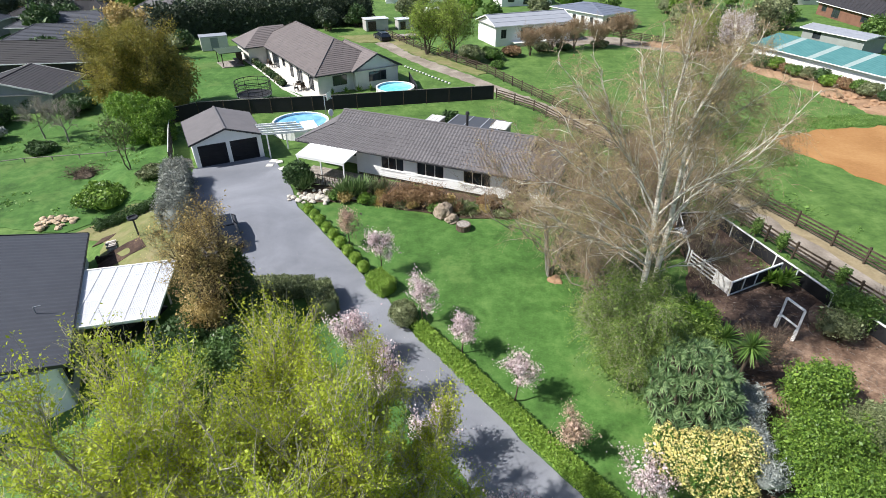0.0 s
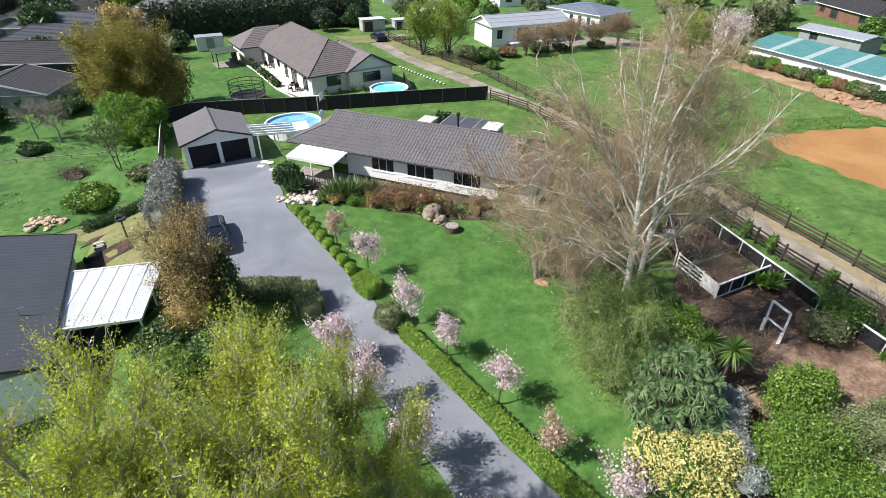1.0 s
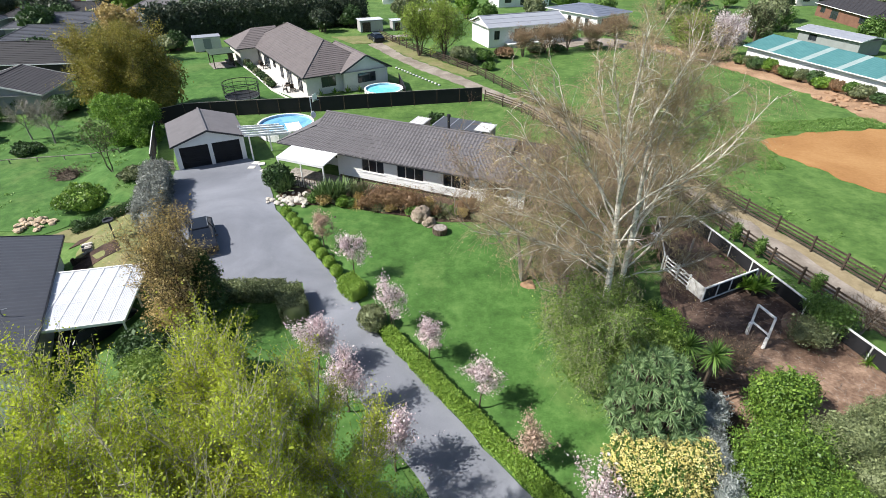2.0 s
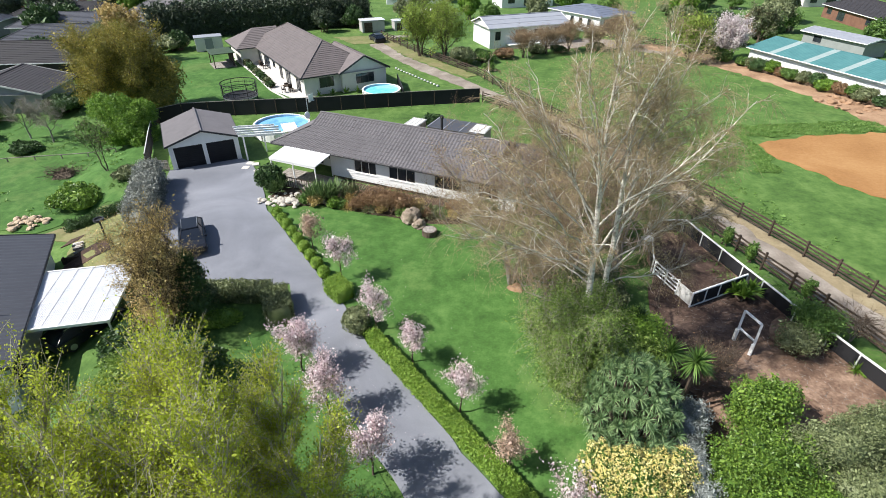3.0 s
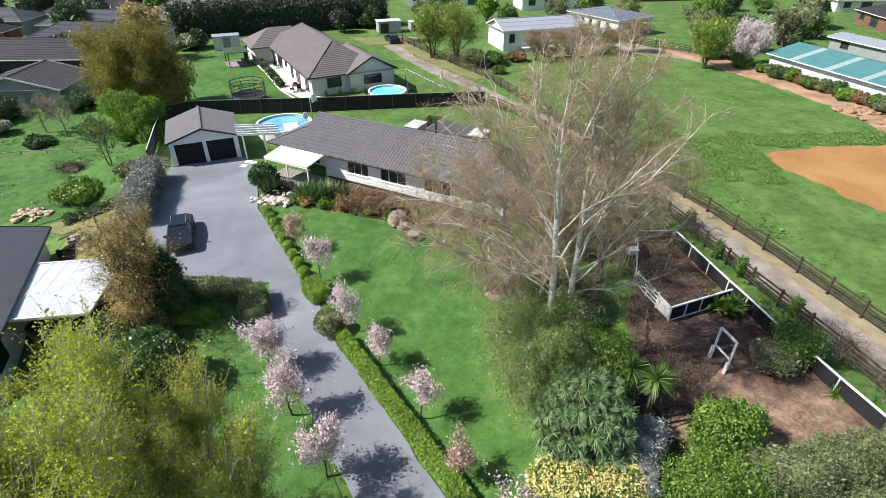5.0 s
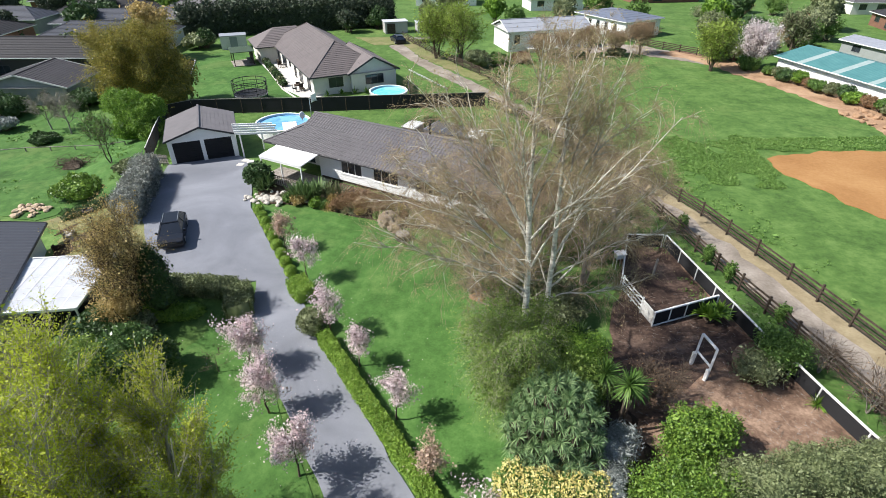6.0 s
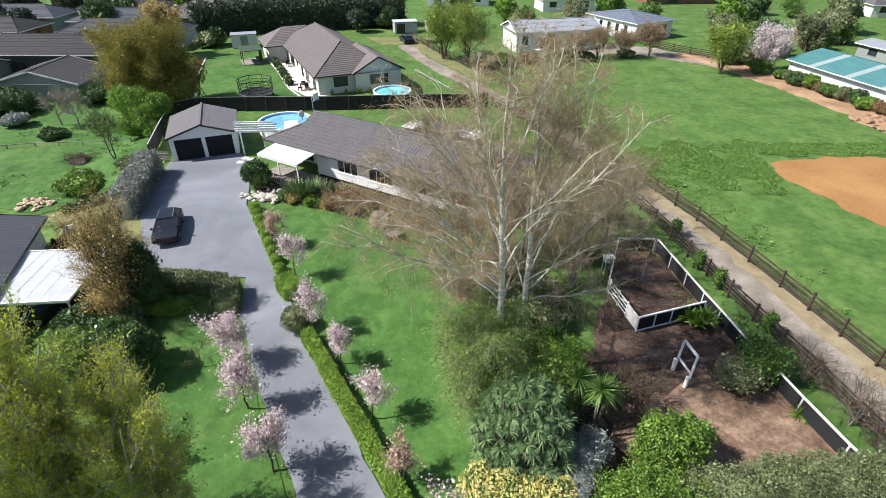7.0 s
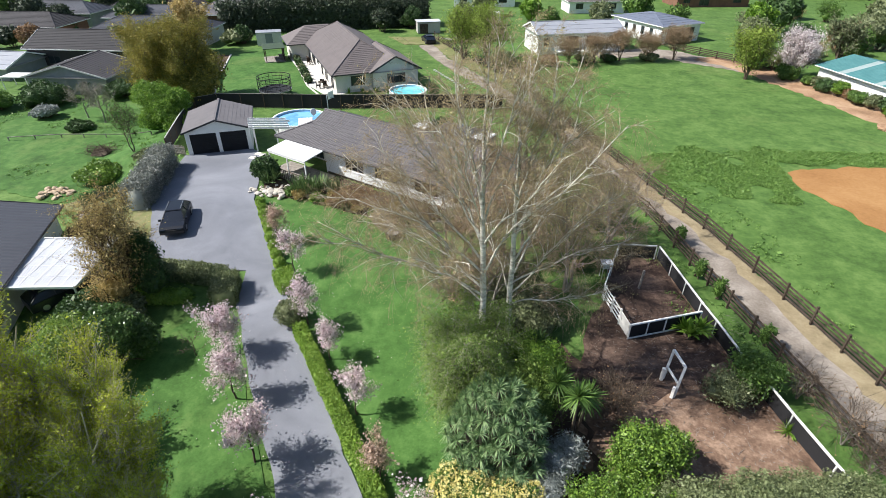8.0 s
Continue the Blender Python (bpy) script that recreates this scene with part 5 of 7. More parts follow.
make_tree("poplar_tree", -0.9, 9.3, "thin upright tree with sparse olive-yellow leaves", 10.8, 0.08, 10, 1.2, 1.7, PALEBARK, L_POPLAR, 2400, 0.7, 36000, 0.032, 0.08, stems=4, fan=0.15, sub=6, start=0.2, twig_w=0.009, along=(0.1, 1.0), leaf_var=0.3, lift=0.7, limb_k=0.6)


def arch(p0, p1, first, bow, wob, m=9):
    """A bough from p0 to p1 that sets out along first and wavers on the way."""
    p0, p1 = np.asarray(p0, float), np.asarray(p1, float)
    L = np.linalg.norm(p1 - p0)
    k = np.linspace(0, 1, m)[:, None]
    c = p0 + np.asarray(first) * L * bow
    p = (1 - k) ** 2 * p0 + 2 * k * (1 - k) * c + k ** 2 * p1
    return p + np.cumsum(rng.normal(size=(m, 3)) * wob * L, axis=0) * np.sqrt(k)


def make_birch(x, y, label, tall, girth, lean, boughs, twigs, leaves):
    """A silver birch: bare white boughs that spread like a fan from a short trunk, with fine hanging twigs.
    boughs: height of the fork, then where the bough ends, seen from the tree's foot."""
    t = thing("silver_birch", x, y, hz(x, y) - 0.05, 0, label, "tree", "birches")
    n = 12
    k = np.linspace(0, 1, n)[:, None]
    stem = k * [0, 0, tall] + k ** 2 * [lean[0], lean[1], 0] + np.cumsum(rng.normal(size=(n, 3)) * [0.07, 0.07, 0], axis=0) * k
    v, f = tube_arrays([(stem[:7], girth, girth * 0.6), (stem[6:], girth * 0.6, girth * 0.06)], 9)
    build("trunk", v, f, BIRCHBARK, t, smooth=True)
    thick, thin, P, W = [], [], [], []
    runs = [(stem[7:], girth * 0.5)]
    for zs, bx, by, bz in boughs:
        j = zs / tall * (n - 1)
        a = int(j)
        p0 = stem[a] + (stem[a + 1] - stem[a]) * (j - a)
        p1 = np.array([bx, by, bz])
        L = np.linalg.norm(p1 - p0)
        r = 0.021 + 0.0048 * L
        up = unit(unit(p1 - p0) + [0, 0, 0.12])
        line = arch(p0, p1, up, 0.5, 0.019, 13)
        thick.append((line, r, r * 0.22))
        runs.append((line, r))
        # a fork that leaves the bough half way and runs beside it
        q = line[5]
        side = arch(q, q + (p1 - q) * rng.uniform(0.75, 0.95) + rng.normal(size=3) * [1.0, 1.0, 0.5], unit(p1 - p0), 0.5, 0.02, 8)
        thick.append((side, r * 0.6, r * 0.16))
        runs.append((side, r * 0.6))
    for line, r in runs:
        m = len(line)
        L = np.linalg.norm(line[-1] - line[0])
        way = unit(np.gradient(line, axis=0))
        for _ in range(int(4 + 2.3 * L)):
            g = rng.uniform(0.22, 0.98)
            j = g * (m - 1)
            a = min(int(j), m - 2)
            p0 = line[a] + (line[a + 1] - line[a]) * (j - a)
            d = unit(way[a] * 0.85 + rng.normal(size=3) * 0.55 + [0, 0, 0.05])
            l2 = (0.6 + L * 0.2 * (1.15 - g)) * rng.uniform(0.6, 1.25)
            br = arch(p0, p0 + d * l2 + [0, 0, 0.06 * l2], unit(way[a] + d), 0.45, 0.03, 6)
            rr = max(0.013, r * (1 - 0.75 * g) * 0.45)
            thick.append((br, rr, rr * 0.3))
            P.append(br[1:])
            W.append(unit(np.gradient(br, axis=0))[1:])
            for _ in range(3):
                q = br[rng.integers(1, 6)]
                d3 = unit(d * 0.7 + rng.normal(size=3) * 0.6)
                l3 = l2 * rng.uniform(0.3, 0.6)
                tw = arch(q, q + d3 * l3 - [0, 0, 0.1 * l3], d3, 0.4, 0.03, 5)
                thin.append((tw, rr * 0.5, rr * 0.18))
                P.append(tw[1:])
                W.append(unit(np.gradient(tw, axis=0))[1:])
    v, f = tube_arrays(thick, 5)
    build("branchwork", v, f, BIRCHBARK, t, smooth=True)
    P, W = np.concatenate(P), np.concatenate(W)
    i = rng.integers(0, len(P), twigs)
    d = unit(W[i] + rng.normal(size=(twigs, 3)) * 0.55)
    v, f, Q = twig_arrays(P[i], d, rng.uniform(0.3, 0.95, twigs), np.full(twigs, 0.006), 0.4)
    tagged(build("twigwork", *merge(tube_arrays(thin, 4), (v, f)), TWIG, t), kind="stuff")
    i = rng.integers(0, twigs, leaves)
    j = rng.integers(1, 4, leaves)
    v, f = leaf_arrays(Q[i, j] + rng.normal(size=(leaves, 3)) * 0.07, 0.02, 0.6)
    build("crown", v, f, L_BIRCH, t)
    return t


# silver birches
make_birch(9.75, 20.5, "tall silver birch, white boughs and brown twigs coming into leaf", 17.2, 0.2, (-0.5, 0.5), [
    (10.6, -2.6, 2.4, 16.4), (9.2, -4.5, 0.0, 15.2), (8.2, -5.2, 0.9, 13.2), (6.4, -6.1, -2.0, 10.6), (6.0, -4.7, 0.9, 8.2), (10.0, -1.2, -1.9, 15.0), (7.2, -2.6, -2.4, 9.8),
    (9.0, 2.5, -2.1, 14.5), (7.6, 5.2, -0.1, 14.8), (12.0, -0.4, 2.0, 17.2), (11.4, 1.2, -0.4, 17.0), (11.0, -1.9, 0.2, 16.6), (8.6, -4.2, 2.2, 14.8), (9.8, 1.6, 1.6, 15.4), (7.6, -6.4, -0.6, 12.4), (6.8, -5.8, 0.6, 9.8)], 9500, 32000)
make_birch(10.95, 21.8, "silver birch forking low, white boughs and brown twigs", 16.2, 0.18, (-0.5, 0.4), [
    (8.8, 3.1, 0.6, 15.6), (10.6, -0.2, 2.4, 16.2), (10.0, 1.6, 0.2, 16.6), (6.6, 2.0, 3.4, 10.6), (5.6, 3.3, -0.3, 11.2), (5.0, 4.2, 0.7, 5.4), (6.2, 5.0, 2.2, 8.2), (8.6, 2.6, 3.2, 14.6), (5.6, -2.2, 2.6, 8.2), (7.4, 3.6, 2.6, 12.0)], 8000, 27000)
for x, y, H, q, N in ((14.0, 29.5, 7.4, 5.0, 3600), (7.0, 28.2, 8.0, 6.0, 8500), (17.0, 36.0, 6.5, 3.4, 2600), (11.0, 32.0, 7.4, 5.4, 6500), (9.0, 25.2, 6.4, 4.6, 5000)):
    make_tree("bare_tree", x, y, "spreading bare tree with brown twigs", H, 0.12, 10, 0.6, q, GREYBARK, L_BIRCH, N, 0.8, N * 3, 0.019, 0.14, droop=0.2, sub=9, start=0.24, twig_m=REDTWIG, twig_w=0.0055, stems=3, fan=0.2, wiggle=0.12, limb_wob=0.06)

# blossom trees along the drive
for x, y, h, r in ((-6.6, 31.5, 2.6, 1.0), (-4.0, 28.3, 2.9, 1.15), (-1.2, 24.0, 2.9, 1.3), (1.1, 21.7, 2.4, 0.95), (3.75, 18.6, 2.9, 1.1), (5.95, 15.5, 2.4, 1.0), (8.4, 12.8, 2.6, 1.3)):
    faded = x in (5.95, -6.6)
    make_tree("cherry_tree", x, y, "small cherry tree with sparse faded brown-pink blossom" if faded else "small cherry tree in pale pink blossom beside the hedge", h, 0.05, 8, 0.85, r, BARK, L_FADED if faded else L_PINK, 520, 0.42, 3000, 0.033, 0.1, sub=5, start=0.3, twig_w=0.006, group="blossom trees", leaf_aspect=0.8)
for x, y, h, r in ((-4.9, 21.0, 3.0, 1.45), (-2.95, 18.4, 3.1, 1.45), (-0.3, 15.3, 3.1, 1.4), (2.6, 11.4, 3.2, 1.4)):
    make_tree("cherry_tree", x, y, "cherry tree in full pale pink blossom beside the drive", h, 0.06, 9, 0.85, r, BARK, L_PINK, 800, 0.5, 5400, 0.036, 0.11, sub=6, start=0.26, twig_w=0.006, group="blossom trees", leaf_aspect=0.8)

# trees and shrubs to the west
make_tree("golden_tree", -34.5, 60.5, "large round tree with golden-green foliage", 9.4, 0.3, 13, 0.68, 5.0, BARK, L_GOLD, 4200, 1.1, 180000, 0.056, 0.32, stems=4, fan=0.25, sub=6, start=0.12, along=(0.0, 1.0))
make_bush("inner_tree", -34.0, 61.0, "shaded lower boughs under the golden tree", [(0, 0, 4.2, 4.3, 4.0, 4.0), (2.8, -1.0, 3.0, 2.8, 2.6, 2.8), (-2.8, -0.6, 3.2, 2.8, 2.6, 2.8), (2.5, 1.5, 4.0, 2.6, 2.6, 2.8)], 30000, 0.11, L_GOLD, "tree", depth=0.2)
make_bush("leafy_tree", -31.5, 53.0, "rounded bright green tree beside the garage", [(0, 0, 3.4, 1.9, 1.9, 1.7), (1.7, -1.2, 2.2, 1.7, 1.6, 1.7), (0.2, -1.6, 1.4, 1.7, 1.5, 1.4), (2.4, -0.4, 1.3, 1.4, 1.3, 1.3), (2.9, -1.9, 1.2, 1.3, 1.2, 1.3), (-1.4, 0.4, 3.5, 1.7, 1.6, 1.6), (2.2, 0.3, 3.0, 1.5, 1.5, 1.6)], 42000, 0.07, L_LIME, "tree")
make_tree("thin_tree", -28.5, 44.2, "thin young tree with pale green leaves", 4.6, 0.06, 9, 0.9, 1.7, BARK, L_GREEN, 500, 0.6, 1500, 0.06, 0.1, stems=2, fan=0.15)
for x, y, h in ((-40.2, 53.8, 3.9), (-43.4, 54.8, 3.3)):
    make_tree("bare_fruit_tree", x, y, "bare grey fruit tree on the lawn", h, 0.1, 9, 0.7, 2.2, GREYBARK, L_OLIVE, 900, 0.8, 500, 0.05, 0.06, twig_w=0.012, start=0.3)
for x, y, r, h, m, lab in ((-28.5, 39.5, 2.2, 1.5, L_MID, "low spreading green shrub"), (-52, 58, 3.2, 2.6, L_DARK, "dark green shrub on the lawn"), (-48.5, 54.0, 1.6, 1.5, L_SILVER, "grey-green shrub on the lawn"), (-57, 55, 2.6, 2.2, L_GREEN, "green shrub at the fence"),
                            (-41.5, 51.5, 1.6, 0.8, L_DARK, "low dark shrub by the rail fence"), (-44.5, 62.5, 2.4, 1.8, L_DARK, "dark shrub by the grey wall"), (-50.0, 64.0, 2.4, 2.0, L_DARK, "dark shrub by the grey wall"), (-25.5, 42.5, 1.3, 0.9, L_OLIVE, "low scrubby shrub by the gate")):
    make_bush("shrub", x, y, lab, round_lobes(r, h, 5, int(abs(x * 7))), int(2600 * r), 0.09, m)
make_tree("bronze_tree", -47.0, 84.0, "bronze-leaved tree between the roofs", 7.0, 0.2, 10, 0.8, 3.2, BARK, L_BRONZE, 1500, 1.1, 9000, 0.16, 0.25, stems=3, fan=0.25)

make_hedge("low_hedge", [(-27.2, 35.6), (-25.0, 36.4), (-22.9, 37.2)], 0.8, 0.6, "low dark hedge along the dry grass", 1500, 0.05, L_DARK, 0.1, depth=0.12, bias=0.1)
# grey hedge and the bronze shrub by the drive
make_hedge("grey_hedge", [(-22.9, 41.8), (-21.5, 38.2), (-19.7, 33.4)], 1.5, 1.9, "rounded dull grey-green hedge along the drive", 4200, 0.055, L_GREY, 0.14, depth=0.16, bias=0.1)
make_tree("bronze_tree", -13.3, 23.9, "airy tree with bronze spring leaves beside the lean-to", 7.2, 0.08, 10, 1.0, 2.7, BARK, L_BRONZE, 3000, 0.75, 21000, 0.038, 0.12, stems=6, fan=0.2, sub=6, start=0.12, twig_w=0.007)
make_bush("shrub", -13.9, 25.6, "dark evergreen shrub under the bronze tree", round_lobes(1.3, 3.4, 6, 5), 6500, 0.075, L_DARK)
make_bush("shrub", -13.5, 22.9, "loose bronze-green shrub against the lean-to", round_lobes(1.5, 3.3, 7, 71), 9000, 0.045, L_BRONZE, depth=0.4, rough=0.2, core_k=0.45)
make_bush("evergreen_shrub", -11.9, 24.6, "upright dark evergreen beside the bronze tree", [(0, 0, 1.4, 1.0, 1.0, 1.4), (0.1, 0.1, 2.9, 0.85, 0.8, 1.2), (0.1, 0, 4.0, 0.5, 0.5, 0.9)], 9000, 0.06, L_DARK, depth=0.3)
make_hedge("box_hedge", [(-13.3, 26.6), (-8.2, 26.7)], 1.3, 0.85, "clipped dull green hedge round a small lawn", 3200, 0.04, L_DULL, 0.03)
make_hedge("box_hedge", [(-7.9, 26.5), (-7.0, 24.5)], 1.5, 1.15, "square clipped hedge block at the drive", 4200, 0.04, L_DULL, 0.03)
make_bush("shrub", -11.8, 24.4, "low bright green planting within the hedge", [(0, 0, 0.25, 1.6, 0.9, 0.4), (1.4, 0.3, 0.2, 1.0, 0.8, 0.3)], 5000, 0.05, L_HEDGE)
make_bush("shrub", -14.6, 21.6, "dense dark growth between lean-to and evergreen", round_lobes(1.7, 2.0, 6, 61), 8000, 0.075, L_DARK)
make_bush("shrub", -12.4, 22.3, "shaded olive-green shrub beneath the bronze tree", round_lobes(1.3, 1.4, 6, 62), 5000, 0.07, L_OLIVE)
make_bush("evergreen_tree", -10.6, 19.6, "dense rounded evergreen with glossy green leaves", [(0, 0, 2.0, 1.6, 1.5, 1.6), (0.9, 0.5, 1.3, 1.2, 1.2, 1.2), (-1.0, -0.3, 1.4, 1.3, 1.3, 1.3)], 20000, 0.06, L_GLOSSY, "tree")
make_tree("olive_tree", -10.6, 13.4, "rounded olive-green tree with fine twigs", 5.2, 0.13, 10, 0.85, 2.2, GREYBARK, L_WEEP, 2600, 0.8, 20000, 0.07, 0.1, stems=4, fan=0.22)
make_bush("shrub", -9.6, 13.2, "dense olive-green growth low in the trees", round_lobes(2.0, 3.4, 7, 11), 13000, 0.085, L_OLIVE)
make_bush("shrub", -12.5, 18.5, "dense olive shrub by the white house", round_lobes(2.0, 3.6, 6, 12), 14000, 0.06, L_WEEP)
make_tree("bare_shrub", -6.6, 20.6, "small bare twiggy shrub on the grass", 1.6, 0.03, 6, 0.5, 1.1, BARK, L_GREEN, 60, 0.4, 60, 0.04, 0.04)

# clipped balls and hedges down the drive
BALLS = [(-10.45, 36.1, 0.42), (-9.8, 35.2, 0.4), (-9.2, 34.3, 0.43), (-8.55, 33.4, 0.4), (-7.9, 32.5, 0.42), (-7.25, 31.5, 0.44), (-6.6, 30.6, 0.41), (-5.95, 29.7, 0.43), (-5.3, 28.8, 0.42)]
for x, y, r in BALLS:
    make_bush("topiary_ball", x, y, "clipped round bright green bush edging the drive", [(0, 0, r * 0.85, r * 1.05, r * 1.05, r * 0.95)], 1900, 0.026, L_HEDGE, depth=0.03, rough=0.03, stems=False, group="clipped balls", core_k=0.93)
make_hedge("box_hedge", [(-4.5, 27.6), (-3.4, 26.4)], 1.15, 0.95, "clipped bright green block hedge by the drive", 2600, 0.04, L_HEDGE, 0.03)
make_bush("shrub", -2.35, 24.1, "clipped dull dark shrub at the drive bend", [(0, 0, 0.65, 0.85, 0.95, 0.75)], 3200, 0.045, L_OLIVE, depth=0.07, core_k=0.9)
make_hedge("long_hedge", [(-1.4, 23.3), (1.4, 20.0), (3.9, 17.1), (6.6, 13.8), (10.5, 9.0)], 0.64, 0.78, "long clipped bright green hedge along the drive", 2300, 0.04, L_HEDGE, 0.03)

# house front garden
make_rosette("flax_bush", -7.4, 38.3, "tall dark flax clump before the porch", [(0, 0, 0.1), (0.5, 0.2, 0.1), (-0.4, 0.4, 0.1), (0.9, 0.7, 0.1), (-0.8, 0.1, 0.1)], 1.9, 0.055, L_SWORD, 80, rise=(0.7, 1.5), bend=0.25)
make_rosette("flax_bush", -5.7, 39.0, "tall bronze-green flax clump", [(0, 0, 0.1), (0.5, -0.2, 0.1), (1.0, -0.1, 0.1)], 1.7, 0.05, L_OLIVE, 55, rise=(0.7, 1.5), bend=0.25)
make_bush("shrub", -12.2, 40.6, "dark leafy shrub at the porch corner", round_lobes(1.3, 2.2, 6, 21), 6000, 0.08, L_DARK)
make_rosette("flax_bush", -11.6, 39.6, "green sword-leaved clump at the porch", [(0, 0, 0.2), (0.4, 0.4, 0.3)], 1.5, 0.05, L_SWORD, 60, rise=(0.5, 1.5))
make_bush("rusty_shrub", -2.3, 37.0, "rust-brown twiggy shrub under the windows", [(0, 0, 1.0, 1.5, 1.0, 1.1), (1.5, -0.5, 1.0, 1.1, 0.9, 1.1), (-1.3, 0.3, 0.7, 0.9, 0.8, 0.8)], 10000, 0.045, L_RUST, depth=0.45, rough=0.25, bias=0.0, core_k=0.5)
make_rosette("grass_clump", -4.3, 37.6, "golden-green tussock in the bed", [(0, 0, 0.05), (0.7, -0.2, 0.05)], 0.95, 0.02, L_OLIVE, 130, rise=(0.5, 1.5), bend=0.6)
make_rosette("grass_clump", 0.9, 35.9, "green strappy clump beside the boulders", [(0, 0, 0.1), (0.6, 0.5, 0.1), (1.0, -0.1, 0.1)], 1.1, 0.035, L_OLIVE, 90, rise=(0.4, 1.5), bend=0.5)
for x, y, r, m, lab in ((-8.7, 38.2, 0.6, L_GREEN, "small green shrub in the bed"), (3.4, 36.6, 0.9, L_RUST, "low brown shrub by the house wall"), (-6.3, 37.5, 0.6, L_LIME, "small bright shrub in the bed"), (5.6, 36.0, 1.2, L_OLIVE, "dull green shrub by the house wall"), (-0.5, 35.9, 0.7, L_GREEN, "small green shrub in the bed")):
    make_bush("shrub", x, y, lab, round_lobes(r, r * 1.3, 4, int(x * 3) + 40), 2000, 0.06, m)

for k in range(22):
    f = (k + 0.5) / 22
    x, y = -9.6 + 15.2 * f, 38.75 - 3.1 * f + 0.55 * math.sin(k * 2.4)
    m, lab = ((L_OLIVE, "low olive ground cover in the bed"), (L_GREEN, "small green shrub in the bed"), (L_BRONZE, "bronze-leaved low shrub in the bed"), (L_RUST, "rusty low shrub in the bed"))[k % 4]
    make_bush("shrub", x, y, lab, round_lobes(0.5 + 0.14 * (k % 3), 0.5 + 0.16 * (k % 4), 5, 700 + k), 1500, 0.05, m, depth=0.35, rough=0.22, core_k=0.5)
for k, (x, y) in enumerate(((-5.2, 37.2), (-3.6, 36.7), (-0.2, 36.4), (2.2, 35.9), (-7.9, 38.3))):
    make_rosette("grass_clump", x, y, "arching tan and green tussock in the bed", [(0, 0, 0.05), (0.35, 0.2, 0.05)], 0.8, 0.018, L_OLIVE if k % 2 else L_BRONZE, 110, rise=(0.4, 1.5), bend=0.6)

# the thicket under the birches
make_tree("weeping_tree", 9.5, 19.6, "weeping tree with fine olive-green foliage", 6.4, 0.1, 12, 0.55, 2.0, GREYBARK, L_WEEP, 3600, 1.2, 90000, 0.032, 0.1, droop=0.8, stems=4, fan=0.2, sub=7, start=0.25, twig_w=0.005, twig_m=PALEBARK)
make_bush("shrub", 10.9, 18.6, "dense green thicket below the birches", [(0, 0, 2.4, 2.1, 1.8, 2.2), (-1.7, 0.6, 1.8, 1.7, 1.5, 1.7), (1.6, 0.5, 2.0, 1.5, 1.5, 1.9), (0.3, -1.2, 1.5, 1.7, 1.2, 1.5)], 34000, 0.045, L_WEEP, depth=0.2)
make_bush("shrub", 12.3, 20.3, "yellow-green bush in the thicket", [(0, 0, 3.0, 1.4, 1.3, 1.2), (0.6, -0.5, 1.8, 1.3, 1.2, 1.5)], 15000, 0.04, L_LIME)
make_bush("shrub", 9.4, 23.2, "olive-brown undergrowth beneath the birches", round_lobes(2.0, 1.9, 7, 31), 9000, 0.05, L_OLIVE, depth=0.4, rough=0.22, core_k=0.5)
make_bush("shrub", 11.5, 26.0, "dull green undergrowth beneath the birches", round_lobes(2.4, 2.0, 6, 32), 9000, 0.075, L_OLIVE)
make_bush("shrub", 9.5, 29.5, "brown-green undergrowth behind the birches", round_lobes(2.6, 1.8, 6, 33), 8000, 0.075, L_OLIVE)
make_bush("shrub", 13.6, 33.5, "dull green undergrowth by the lane", round_lobes(2.6, 2.2, 6, 34), 8000, 0.08, L_GREEN)
make_bush("shrub", 16.0, 38.5, "brown scrub beside the lane", round_lobes(2.4, 2.2, 6, 35), 7000, 0.08, L_OLIVE)
YUC = []
for k in range(150):
    r, a = 1.95 * math.sqrt((k + 0.5) / 150), k * 2.4
    dx, dy = r * math.cos(a), r * math.sin(a)
    YUC.append((dx * 1.05, dy * 0.95, 4.4 - 0.42 * r * r + 0.55 * dy + 0.32 * math.sin(k * 1.7) + 0.3 * math.sin(k * 5.1)))
make_rosette("yucca", 11.0, 16.0, "tall clump of yuccas with stiff green sword leaves", YUC, 0.5, 0.016, L_YUCCA, 56, bend=0.5)
make_rosette("cabbage_tree", 14.3, 18.0, "cabbage tree heads with long green sword leaves", [(0, 0, 3.3), (-0.9, 0.7, 3.2), (0.5, 0.6, 2.7)], 0.9, 0.03, L_GREEN, 150, bend=0.25, rise=(-0.5, 1.5))
make_rosette("cabbage_tree", 12.4, 20.6, "dark cabbage tree head above the thicket", [(0, 0, 3.6)], 0.95, 0.035, L_DARK, 130, bend=0.3, rise=(-0.5, 1.5))
ROSE = [(0, 0, 1.7, 1.6, 1.3, 1.3), (1.4, 0.4, 1.6, 1.3, 1.2, 1.2), (-1.0, 0.3, 1.7, 1.1, 1.1, 1.2), (0.9, -0.6, 1.1, 1.2, 1.1, 1.1), (2.2, 0.5, 1.2, 0.9, 0.9, 1.0)]
make_bush("yellow_rose", 10.7, 13.6, "climbing bush covered in cream-yellow flowers", ROSE, 22000, 0.045, L_GREEN)
fl = thing("blossom", 10.7, 13.6, hz(10.7, 13.6), 0, "cream-yellow flower heads over the climbing bush", "flowers", kind="stuff")
p, d = lobes_points([(a, b, c, e * 1.04, f * 1.04, g * 1.04) for a, b, c, e, f, g in ROSE], 5200, 0.05, 0.14)
pp = np.repeat(p, 4, axis=0) + rng.normal(size=(len(p) * 4, 3)) * 0.035
